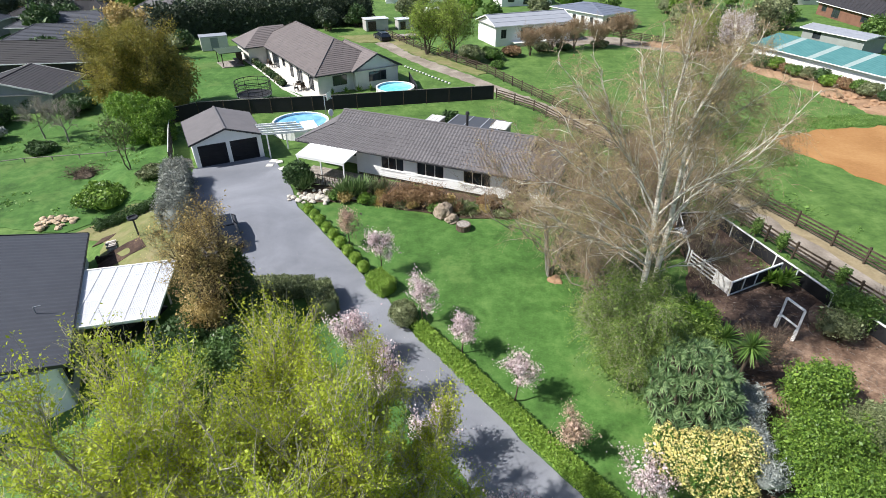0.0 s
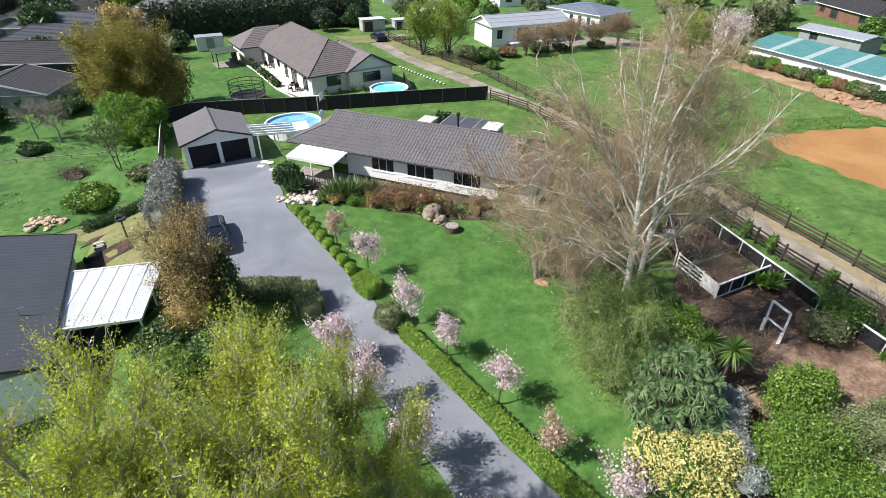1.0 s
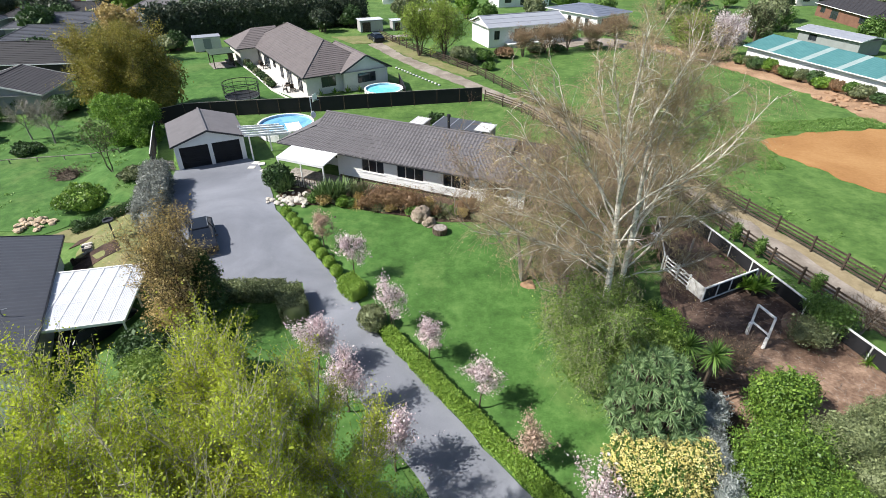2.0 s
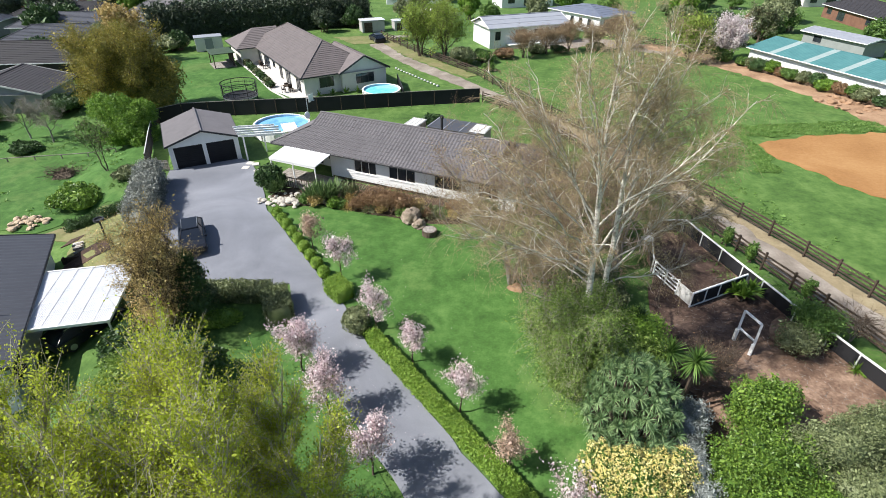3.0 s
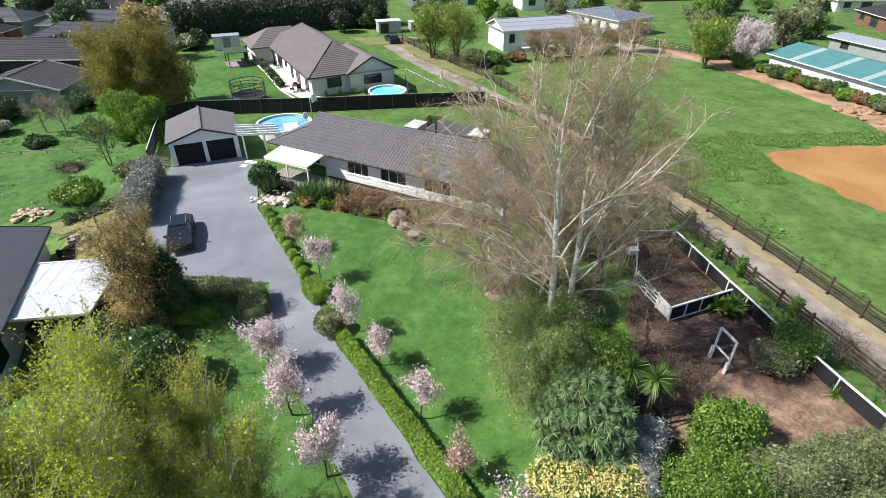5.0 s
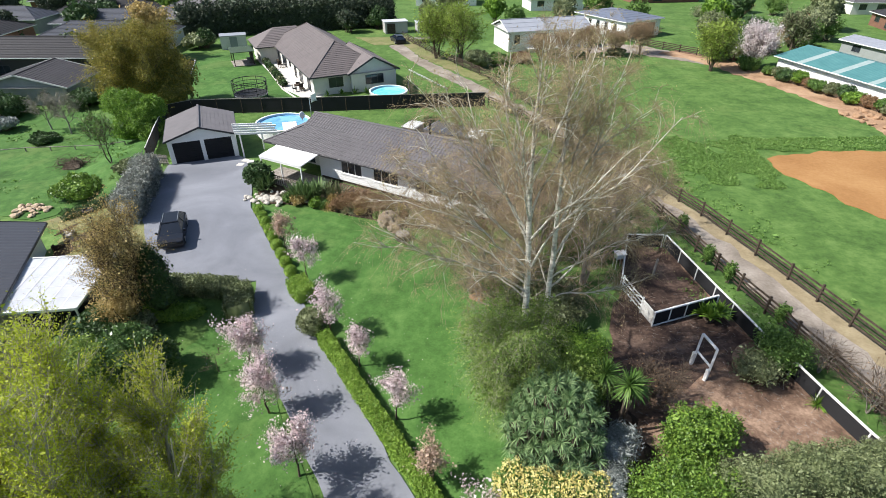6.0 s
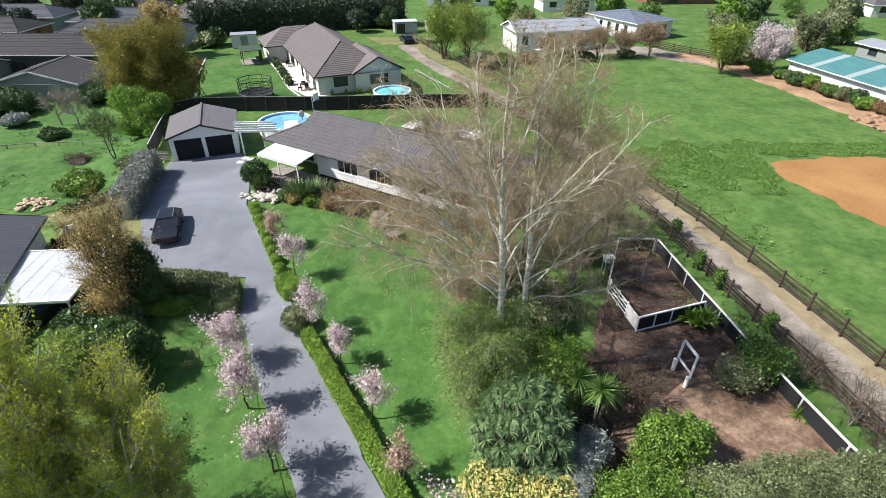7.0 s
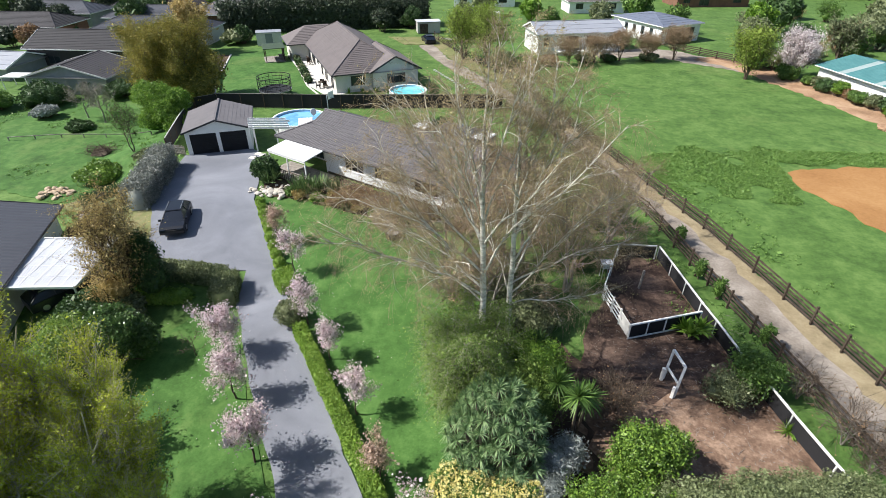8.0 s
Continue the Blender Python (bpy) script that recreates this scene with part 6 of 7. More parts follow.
build("flower_cover", *leaf_arrays(pp, 0.035, 0.85, np.repeat(d, 4, axis=0), 0.5, 0.25), L_CREAM, fl)
make_bush("silver_shrub", 13.6, 16.0, "feathery silver-grey shrub under the yuccas", [(0, 0, 1.2, 0.9, 0.9, 1.0), (0.5, 0.7, 1.3, 0.8, 0.8, 0.9), (-0.2, -1.0, 1.2, 0.7, 0.8, 0.8), (-0.3, -1.9, 1.3, 0.6, 0.7, 0.8), (-0.9, -1.2, 1.0, 0.8, 0.7, 0.8), (-1.2, -2.1, 1.0, 0.7, 0.6, 0.8), (-0.2, -2.9, 0.9, 0.8, 0.7, 0.8)], 18000, 0.055, L_SILVER, depth=0.25, bias=0.0, aspect=0.25)
make_bush("leafy_bush", 17.3, 17.0, "rounded bush with bright green and yellowish leaves", [(0, 0, 1.4, 1.3, 1.2, 1.2), (1.0, 0.5, 1.3, 0.9, 0.9, 0.9), (-0.6, -0.6, 1.0, 1.1, 1.0, 0.9)], 18000, 0.05, L_MID, depth=0.24, rough=0.22, core_k=0.6)
make_bush("leafy_bush", 15.7, 14.2, "dense bush with glossy mid-green leaves", [(0, 0, 1.3, 1.7, 1.3, 1.2), (1.5, 0.3, 1.2, 1.4, 1.2, 1.1), (-0.9, -0.5, 0.9, 1.2, 1.1, 0.9), (0.2, -1.7, 0.8, 1.9, 1.2, 1.0), (2.0, -1.6, 0.7, 1.4, 1.2, 0.9)], 46000, 0.042, L_MID, depth=0.22, rough=0.2, core_k=0.62)
make_bush("olive_bush", 19.3, 14.9, "broad grey-green bush with fine leaves", [(0, 0, 1.3, 1.8, 1.1, 1.3), (2.2, 0.7, 1.3, 1.7, 1.2, 1.3), (-1.4, -0.3, 1.1, 1.2, 1.0, 1.1), (4.2, 1.3, 1.1, 1.7, 1.2, 1.2), (6.0, 1.9, 1.0, 1.4, 1.1, 1.0), (0.6, -1.5, 0.8, 1.7, 1.1, 0.9), (3.2, -0.7, 0.8, 1.8, 1.1, 0.9)], 60000, 0.036, L_DULL)
make_bush("leafy_bush", 23.2, 23.0, "loose green shrub against the white-topped fence", round_lobes(1.45, 2.0, 7, 41), 9000, 0.05, L_GREEN, depth=0.4, rough=0.22, core_k=0.5)
make_bush("leafy_bush", 21.9, 22.0, "olive-green shrub in front of the fence", round_lobes(1.25, 1.4, 7, 43), 6500, 0.045, L_OLIVE, depth=0.4, rough=0.22, core_k=0.5)
make_rosette("banana_plant", 20.9, 26.3, "clump of broad green strappy leaves by the pen", [(0, 0, 0.4), (0.5, 0.3, 0.5), (-0.3, 0.5, 0.3)], 1.1, 0.11, L_LIME, 30, rise=(0.4, 1.4))
make_rosette("flax_bush", 24.3, 20.6, "pale sword-leaved clump at the fence foot", [(0, 0, 0.05)], 0.8, 0.03, L_LIME, 60, rise=(0.3, 1.4))
make_tree("bare_shrub", 16.4, 20.3, "dead twiggy brush pile beside the soil yard", 1.3, 0.04, 9, 0.4, 1.4, BARK, L_RUST, 900, 0.7, 500, 0.04, 0.1, stems=3, fan=0.4, twig_m=BARK)
make_tree("bare_shrub", 26.5, 20.4, "bare arching shrub beside the lane", 1.6, 0.04, 8, 0.5, 1.7, GREYBARK, L_RUST, 320, 0.8, 300, 0.04, 0.06, stems=3, fan=0.4, twig_m=BARK)
for x, y in ((25.4, 22.9), (27.0, 18.9)):
    make_tree("bare_shrub", x, y, "bare grey arching shrub along the lane fence", 1.5, 0.04, 8, 0.5, 1.2, GREYBARK, L_RUST, 420, 0.6, 200, 0.03, 0.06, stems=3, fan=0.4, twig_m=BARK)
make_tree("white_blossom_shrub", 28.0, 17.2, "shrub in white blossom beside the lane", 2.4, 0.05, 9, 0.8, 1.4, BARK, L_WHITE, 500, 0.5, 2600, 0.045, 0.08, stems=2, fan=0.2)
for x, y in ((23.3, 30.6), (24.9, 26.6), (22.6, 32.6), (22.0, 36.8)):
    make_bush("shrub", x, y, "small upright green shrub by the lane fence", [(0, 0, 0.7, 0.4, 0.4, 0.75)], 900, 0.06, L_GREEN, depth=0.25)

# paddock edges and the distance
for x, y, h, r, m, lab in ((-2.6, 88.5, 7.2, 3.6, L_FRESH, "light green leafy tree by the lane"), (1.4, 86.5, 7.4, 3.8, L_FRESH, "light green leafy tree by the lane"), (38.8, 85.1, 6.0, 2.8, L_FRESH, "vase-shaped tree with fresh green leaves")):
    make_tree("leafy_tree", x, y, lab, h, 0.14, 10, 0.85, r, BARK, m, 1800, 1.1, 15000, 0.085, 0.25, stems=4, fan=0.26, start=0.15)
make_tree("blossom_tree", 45.8, 87.6, "tree in greyish-pink blossom down to the ground", 5.6, 0.16, 11, 0.75, 3.0, BARK, L_WHITE, 1800, 0.9, 15000, 0.08, 0.2, stems=4, fan=0.28, start=0.08)
make_tree("twiggy_tree", 54.0, 95.0, "brown twiggy tree behind the teal shed", 6.0, 0.16, 10, 0.8, 3.2, BARK, L_OLIVE, 1400, 0.9, 5000, 0.12, 0.2, stems=3, fan=0.25)
for x, y, h in ((22.0, 92.6, 4.0), (30.5, 95.0, 4.4), (14.0, 88.0, 3.2), (26.2, 93.6, 3.2), (18.0, 90.6, 3.0)):
    make_tree("brown_shrub", x, y, "leafless reddish-brown shrub before the white house", h, 0.08, 10, 0.7, 2.5, BARK, L_RUST, 2200, 0.8, 4200, 0.05, 0.12, stems=4, fan=0.3, twig_m=TWIG, twig_w=0.014)
for x, y, r, h, m in ((4.2, 83.5, 2.2, 2.4, L_OLIVE), (7.5, 85.0, 1.8, 1.8, L_GREEN), (11, 87.5, 1.7, 1.5, L_RUST), (16.5, 91.0, 1.6, 1.3, L_OLIVE), (20.0, 92.0, 1.4, 1.0, L_DARK), (26.5, 94.0, 1.6, 1.0, L_OLIVE), (0.8, 56.0, 1.3, 1.4, L_DARK), (8, 80, 1.2, 1.0, L_GREEN),
                       (44.5, 86.5, 1.8, 1.8, L_GREEN), (42.0, 92.0, 2.0, 1.6, L_DARK)):
    make_bush("shrub", x, y, "garden shrub at the paddock edge", round_lobes(r, h, 5, int(x * 3 + 90)), int(1800 * r), 0.11, m)
for k, (x, y) in enumerate(((44.7, 91.8), (51.0, 97.8), (59.1, 105.0), (66.4, 109.6), (59.7, 107.7), (66.4, 114.8), (59.2, 132.6), (68.3, 137.4), (50.6, 128.1))):
    make_bush("scrub", x, y, "brown and olive scrub beyond the paddock", round_lobes(2.4 + 0.4 * (k % 3), 2.6 + 0.5 * (k % 4), 6, 950 + k), 5200, 0.09, (L_OLIVE, L_BIRCH, L_RUST, L_GREEN)[k % 4], depth=0.4, rough=0.24, core_k=0.5)
for k in range(13):
    a = 0.6 + 1.75 * k
    make_bush("shrub", 46.1 + 0.363 * a + 0.3 * math.sin(k * 2.1), 84.1 - 0.932 * a, "mixed garden shrub along the white shed wall", round_lobes(1.05 + 0.2 * (k % 3), 1.3 + 0.2 * (k % 4), 5, 900 + k), 2200, 0.09, (L_GREEN, L_OLIVE, L_DARK, L_LIME, L_RUST)[k % 5])
make_hedge("tall_hedge", [(-52, 100), (-40, 107), (-28, 112), (-15, 117)], 4.5, 5.0, "tall dark dense shelter hedge", 900, 0.16, L_SHELTER, 0.4, depth=0.35)
k = 0
for x, y, h in ((-95, 95, 7), (-70, 99, 6), (-38, 122, 7), (-66, 122, 7), (-92, 140, 8), (-30, 150, 8), (-5, 130, 6), (6, 122, 5), (28, 130, 7), (55, 125, 7), (70, 120, 7), (48, 115, 6), (58, 100, 5), (-64, 145, 8), (0, 160, 8), (35, 168, 8), (62, 160, 9), (-110, 110, 8), (95, 120, 8), (-40, 175, 9), (-90, 172, 9), (60, 140, 6), (24, 148, 7)):
    m = (L_GREEN, L_DARK, L_OLIVE, L_LIME)[k % 4]
    k += 1
    make_bush("garden_tree", x, y, "leafy garden tree among the houses", round_lobes(h * 0.5, h, 6, k + 200), 2600, 0.26, m, "tree", depth=0.2)
for x, y, h, m in ((-57, 79, 4.5, L_DARK), (-53, 90, 5, L_OLIVE), (-84, 78, 4, L_DARK), (-75, 80, 4, L_RUST), (-70, 106, 5, L_DARK), (-50, 117, 6, L_DARK), (-88, 114, 6, L_SHELTER), (-8, 121, 4, L_OLIVE), (10, 116, 4, L_GREEN), (20, 120, 5, L_OLIVE), (45, 106, 5, L_OLIVE), (58, 104, 5, L_RUST), (50, 102, 5, L_DARK), (64, 110, 6, L_OLIVE), (76, 99, 4, L_GREEN), (-43, 92, 3, L_DARK), (34, 118, 5, L_GREEN), (-22, 108, 4, L_SHELTER), (-17, 112, 4, L_DARK)):
    k += 1
    make_bush("garden_tree", x, y, "garden tree or shrub among the houses", round_lobes(h * 0.55, h, 6, k + 200), 4200, 0.16, m, "tree", depth=0.2)
for x, y, h in ((-100, 90, 6), (-90, 95, 6), (-82, 93, 5), (-105, 104, 7), (-95, 108, 7), (-75, 112, 6), (-112, 96, 7), (-86, 122, 7), (-70, 125, 7)):
    make_bush("garden_tree", x, y, "dark evergreen among the houses", round_lobes(h * 0.6, h, 6, int(-x) + 500), 3600, 0.2, L_SHELTER, "tree", depth=0.2)
for k2 in range(26):
    x, y = -104 + 7.1 * (k2 % 9) + 3 * math.sin(k2 * 2.3), 80.5 + 13.5 * (k2 // 9) + 2.5 * math.cos(k2 * 1.7)
    if x < -44:
        make_bush("garden_shrub", x, y, "dark garden shrubbery between the houses", round_lobes(2.0 + (k2 % 3) * 0.5, 1.8 + (k2 % 4) * 0.5, 5, k2 + 400), 1500, 0.2, (L_SHELTER, L_DARK, L_OLIVE)[k2 % 3], "shrub")
for x, y, L in ((-30, 190, 70), (40, 200, 80), (-110, 190, 70), (110, 180, 60)):
    make_hedge("tree_belt", [(x - L / 2, y), (x + L / 2, y + 8)], 10, 8, "distant dark belt of trees", 90, 0.5, L_SHELTER, 1.2, depth=0.8)


def tufts(name, n, area, size, mat, label, heads=None, blades=9):
    """Low growth scattered over a stretch of ground, gathered in drifts."""
    P = []
    while len(P) < n:
        x, y = rng.uniform(area[0], area[1]), rng.uniform(area[2], area[3])
        if heads is None or heads(x, y):
            P.append((x, y, hz(x, y)))
    P = np.repeat(np.array(P), blades, axis=0)
    P = P + rng.normal(size=P.shape) * [size * 2.0, size * 2.0, 0]
    P[:, 2] += np.abs(rng.normal(size=len(P))) * size * 1.1
    ob = build(name, *leaf_arrays(P, size, 0.6, np.array([[0, 0, 1.0]]), 0.4), mat)
    return tagged(ob, label, "weeds", kind="stuff")


LANE_RUN = [(11.6, 61.2), (20.9, 43.5), (24.5, 34.5), (27.0, 28.0), (32.2, 14.0)]


def off_lane(x, y):
    """How far a spot lies from the middle of the lane."""
    best = 99.0
    for (ax, ay), (bx, by) in zip(LANE_RUN[:-1], LANE_RUN[1:]):
        k = min(1.0, max(0.0, ((x - ax) * (bx - ax) + (y - ay) * (by - ay)) / ((bx - ax) ** 2 + (by - ay) ** 2)))
        best = min(best, math.hypot(x - ax - k * (bx - ax), y - ay - k * (by - ay)))
    return best


def band(x, y):
    a = 50.0 + 0.22 * (x - 24) + 2.6 * noise.noise((x * 0.17, y * 0.1, 1))
    if off_lane(x, y) < 3.0:
        return False
    rough = noise.noise((x * 0.45, y * 0.45, 6.0))
    return abs(y - a) < 4.2 + 3.2 * noise.noise((x * 0.25, y * 0.2, 4.0)) + 2.0 * rough and x < 33.6 or (abs(y - (55.5 + 0.12 * (x - 34))) < 1.6 + rough and x > 31)


tufts("weeds", 9000, (18, 50, 40, 62), 0.055, L_WEED, "rank green weeds round the clay platform", band)
tufts("weeds", 1000, (10, 31, 24, 75), 0.05, L_WEED, "rough grass tufts along the lane fences", lambda x, y: 2.4 < off_lane(x, y) < 6 and noise.noise((x * 0.3, y * 0.3, 8)) > 0.0)
tufts("weeds", 900, (-60, -23, 38, 66), 0.06, L_WEED, "rough grass tufts over the neighbouring lawn", lambda x, y: noise.noise((x * 0.2, y * 0.2, 3)) > 0.15)



# ---------------------------------------------------------------- fences
def along_path(path, pitch):
    """Points every pitch metres along a path, with the ends kept."""
    out = []
    for (ax, ay), (bx, by) in zip(path[:-1], path[1:]):
        L = math.hypot(bx - ax, by - ay)
        m = max(1, round(L / pitch))
        out += [(ax + (bx - ax) * k / m, ay + (by - ay) * k / m) for k in range(m)]
    return out + [path[-1]]


def rail_fence(path, label, rails=(0.3, 0.55, 0.82, 1.1), post_h=1.3, pitch=2.5, mat=DARKWOOD, rw=0.035, rh=0.13, pw=0.13):
    x0, y0 = path[0]
    z0 = hz(x0, y0)
    f = thing("rail_fence", x0, y0, z0, 0, label, "fence")
    pts = along_path(path, pitch)
    pm = beam((0, 0, -0.25), (0, 0, post_h), pw, pw)
    first = part("post", pm, mat, f)
    for k, (x, y) in enumerate(pts):
        ob = first if k == 0 else new("post", first.data)
        ob.parent = f
        ob.matrix_basis = pose(x - x0, y - y0, hz(x, y) - z0 + 0.03 * math.sin(k * 2.1), 1.5 * math.sin(k * 1.3), 1.5 * math.cos(k * 1.9), 7 * math.sin(k))
    for k, ((ax, ay), (bx, by)) in enumerate(zip(pts[:-1], pts[1:])):
        for j, r in enumerate(rails):
            s = 0.02 * math.sin(k * 3.1 + j * 1.7)
            part("rail", beam((ax - x0, ay - y0, hz(ax, ay) - z0 + r + s), (bx - x0, by - y0, hz(bx, by) - z0 + r - s), rw, rh), mat, f)
    return f


def cloth_fence(name, path, tall, label, top_m, cloth_m, post_m, pitch=2.4, top=0.07, low=0.03, pw=0.08, base_rail=False):
    x0, y0 = path[0]
    z0 = hz(x0, y0)
    f = thing(name, x0, y0, z0, 0, label, "fence")
    pts = along_path(path, pitch)
    for x, y in pts:
        z = hz(x, y) - z0
        part("post", beam((x - x0, y - y0, z - 0.2), (x - x0, y - y0, z + tall + 0.02), pw, pw), post_m, f)
    for (ax, ay), (bx, by) in zip(pts[:-1], pts[1:]):
        a, b = hz(ax, ay) - z0, hz(bx, by) - z0
        part("cloth_panel", beam((ax - x0, ay - y0, a + (tall + low) / 2), (bx - x0, by - y0, b + (tall + low) / 2), 0.02, tall - low - 0.06), cloth_m, f)
        part("top_rail", beam((ax - x0, ay - y0, a + tall), (bx - x0, by - y0, b + tall), top, top), top_m, f)
        if base_rail:
            part("bottom_rail", beam((ax - x0, ay - y0, a + 0.08), (bx - x0, by - y0, b + 0.08), top, top), top_m, f)
    return f


rail_fence([(6.6, 65.2), (10.6, 60.5), (20.2, 40.6), (23.7, 29.7), (26.0, 23.2), (28.8, 15.0)], "weathered dark timber rail fence beside the lane")
rail_fence([(-10.5, 103), (-3.6, 91.5), (6.3, 77.0), (13.1, 62.2), (20.9, 46.2), (24.2, 39.3), (27.3, 31.2), (29.7, 24.6), (33.0, 16.0)], "long dark timber rail fence between lane and paddock")
rail_fence([(27, 110), (33, 101), (44, 91)], "dark timber rail fence by the far track", pitch=3.0)
rail_fence([(-46.5, 46.6), (-41.5, 48.6), (-34.2, 50.1), (-31.5, 50.6)], "low pale rail on the neighbouring lawn", rails=(0.42,), post_h=0.46, mat=GREYWOOD, rh=0.07, rw=0.07, pw=0.09)
cloth_fence("black_fence", [(6.2, 64.7), (-2.0, 63.1), (-12.8, 60.7), (-22.0, 59.2), (-30.2, 57.6)], 1.75, "tall boundary fence clad in black shade cloth", GREYWOOD, BLACKMESH, DARKWOOD, 2.6, 0.06)
cloth_fence("white_topped_fence", [(26.5, 15.4), (25.2, 18.3), (24.3, 20.8), (23.75, 22.5), (23.0, 24.5), (22.3, 27.0), (21.8, 28.6), (20.2, 34.4)], 1.0, "low black cloth fence with a white top rail", WHITE, BLACKMESH, WHITE, 2.0, 0.09)
cloth_fence("pen_fence", [(20.0, 34.3), (17.5, 34.1), (16.3, 29.2)], 1.05, "white-railed pen with dark mesh sides", WHITE, BLACKMESH, WHITE, 2.5, 0.08)
cloth_fence("pen_fence", [(17.5, 25.6), (21.6, 27.6)], 1.05, "white-framed pen front with black mesh panels", WHITE, BLACKMESH, WHITE, 1.15, 0.1, base_rail=True)
gate = thing("pen_gate", 16.35, 29.0, hz(16.35, 29.0), math.degrees(math.atan2(-3.4, 1.15)), "white slatted timber pen gate", "gate")
for k in range(4):
    part("rail", beam((0.05, 0, 0.2 + k * 0.27), (2.3, 0, 0.2 + k * 0.27), 0.04, 0.09), WHITE, gate)
for x in (0.05, 1.2, 2.3):
    part("post", beam((x, 0, 0), (x, 0, 1.15), 0.09, 0.09), WHITE, gate)
part("panel", beam((2.35, 0, 0.55), (3.55, 0, 0.55), 0.03, 0.95), OFFWHITE, gate, "pale sheet panel")
part("brace", beam((0.08, 0.03, 0.15), (2.25, 0.03, 1.05), 0.03, 0.07), WHITE, gate)
cloth_fence("side_fence", [(-24.6, 44.2), (-27.2, 50.2), (-29.6, 56.0)], 1.6, "dark panel fence with a pale capping beside the garage", OFFWHITE, BLACKMESH, DARKWOOD, 2.2, 0.07)
pf = thing("paling_fence", -22.5, 44.1, hz(-22.5, 44.1), 178.0, "low weathered grey paling gate beside the garage", "fence")
for k in range(13):
    part("paling", box(0.1 + k * 0.17, 0.1 + k * 0.17 + 0.13, -0.012, 0.012, 0.0, 1.02 + 0.03 * math.sin(k * 2.3), 0.004), GREYWOOD, pf)
for z in (0.25, 0.8):
    part("rail", beam((0.05, 0.03, z), (2.35, 0.03, z), 0.04, 0.08), GREYWOOD, pf)
cloth_fence("pool_fence", [(-3.2, 66.0), (-4.6, 72.8)], 1.3, "dark panel fence beside the round pool", FRAME, BLACKMESH, FRAME, 2.2, 0.05)

# post in the pen, leaning white timber frame, nesting box
po = thing("pen_post", 18.6, 30.6, hz(18.6, 30.6), 0, "leaning pale timber post inside the pen", "post")
part("post", beam((0, 0, -0.1), (0.12, 0.1, 1.35), 0.13, 0.11), GREYWOOD, po)
nb = thing("nest_box", 16.5, 31.4, hz(16.5, 31.4), 15, "white nesting box on the pen fence", "box")
part("body", box(-0.3, 0.3, -0.25, 0.25, 0.85, 1.2, 0.01), WHITE, nb)
part("lid", box(-0.36, 0.36, -0.3, 0.3, 1.2, 1.24, 0.01), WHITE, nb)
for x, y in ((-0.25, -0.2), (0.25, -0.2), (-0.25, 0.2), (0.25, 0.2)):
    part("leg", beam((x, y, 0), (x, y, 0.85), 0.05, 0.05), OFFWHITE, nb)
fr = thing("timber_frame", 19.4, 21.75, hz(19.4, 21.75), 0, "white leaning timber frame standing in the soil yard", "frame")
a, b = Vector((0, 0, 0)), Vector((-0.35, 1.15, 0))
up = Vector((0.22, 0.35, 1.75))
part("post", beam(a, a + up, 0.12, 0.1), WHITE, fr)
part("post", beam(b, b + up, 0.12, 0.1), WHITE, fr)
part("top_beam", beam(a + up, b + up, 0.12, 0.1), WHITE, fr)
part("cross_beam", beam(a + up * 0.42, b + up * 0.42, 0.1, 0.08), WHITE, fr)
part("stub_post", beam(a + Vector((-0.12, -0.08, 0)), a + Vector((-0.1, -0.05, 0.72)), 0.16, 0.14), WHITE, fr)
part("stub_post", beam(b + Vector((-0.12, -0.1, 0)), b + Vector((-0.12, -0.1, 0.85)), 0.17, 0.15), WHITE, fr)


# ---------------------------------------------------------------- pools, trampoline, garden furniture
def ring(r, z0, z1, t=0.06, seg=36, lip=0.0):
    bm = bmesh.new()
    prof = [(r, z0), (r, z1 - 0.05), (r + lip, z1 - 0.05), (r + lip, z1), (r - t - lip, z1), (r - t - lip, z1 - 0.05), (r - t, z1 - 0.05), (r - t, z0)]
    rows = []
    for k in range(seg):
        a = 2 * math.pi * k / seg
        rows.append([bm.verts.new((math.cos(a) * p, math.sin(a) * p, z)) for p, z in prof])
    for k in range(seg):
        A, B = rows[k], rows[(k + 1) % seg]
        for i in range(len(prof)):
            j = (i + 1) % len(prof)
            bm.faces.new((A[i], B[i], B[j], A[j]))
    bmesh.ops.recalc_face_normals(bm, faces=bm.faces[:])
    return bm


def disc(r, z, t=0.03, seg=36):
    bm = bmesh.new()
    bmesh.ops.create_cone(bm, cap_ends=True, segments=seg, radius1=r, radius2=r, depth=t, matrix=Matrix.Translation((0, 0, z)))
    return bm


def water(name, deep, pale):
    n = Nodes(name)
    f = n.noise(0.8, 3, 0.5, distort=1.0)
    fine = n.noise(3.5, 2)
    n.bump(fine, 0.15, 0.02)
    return n.done(n.ramp(f, [(0.35, deep), (0.65, pale)]), 0.06, 0, 0.5)


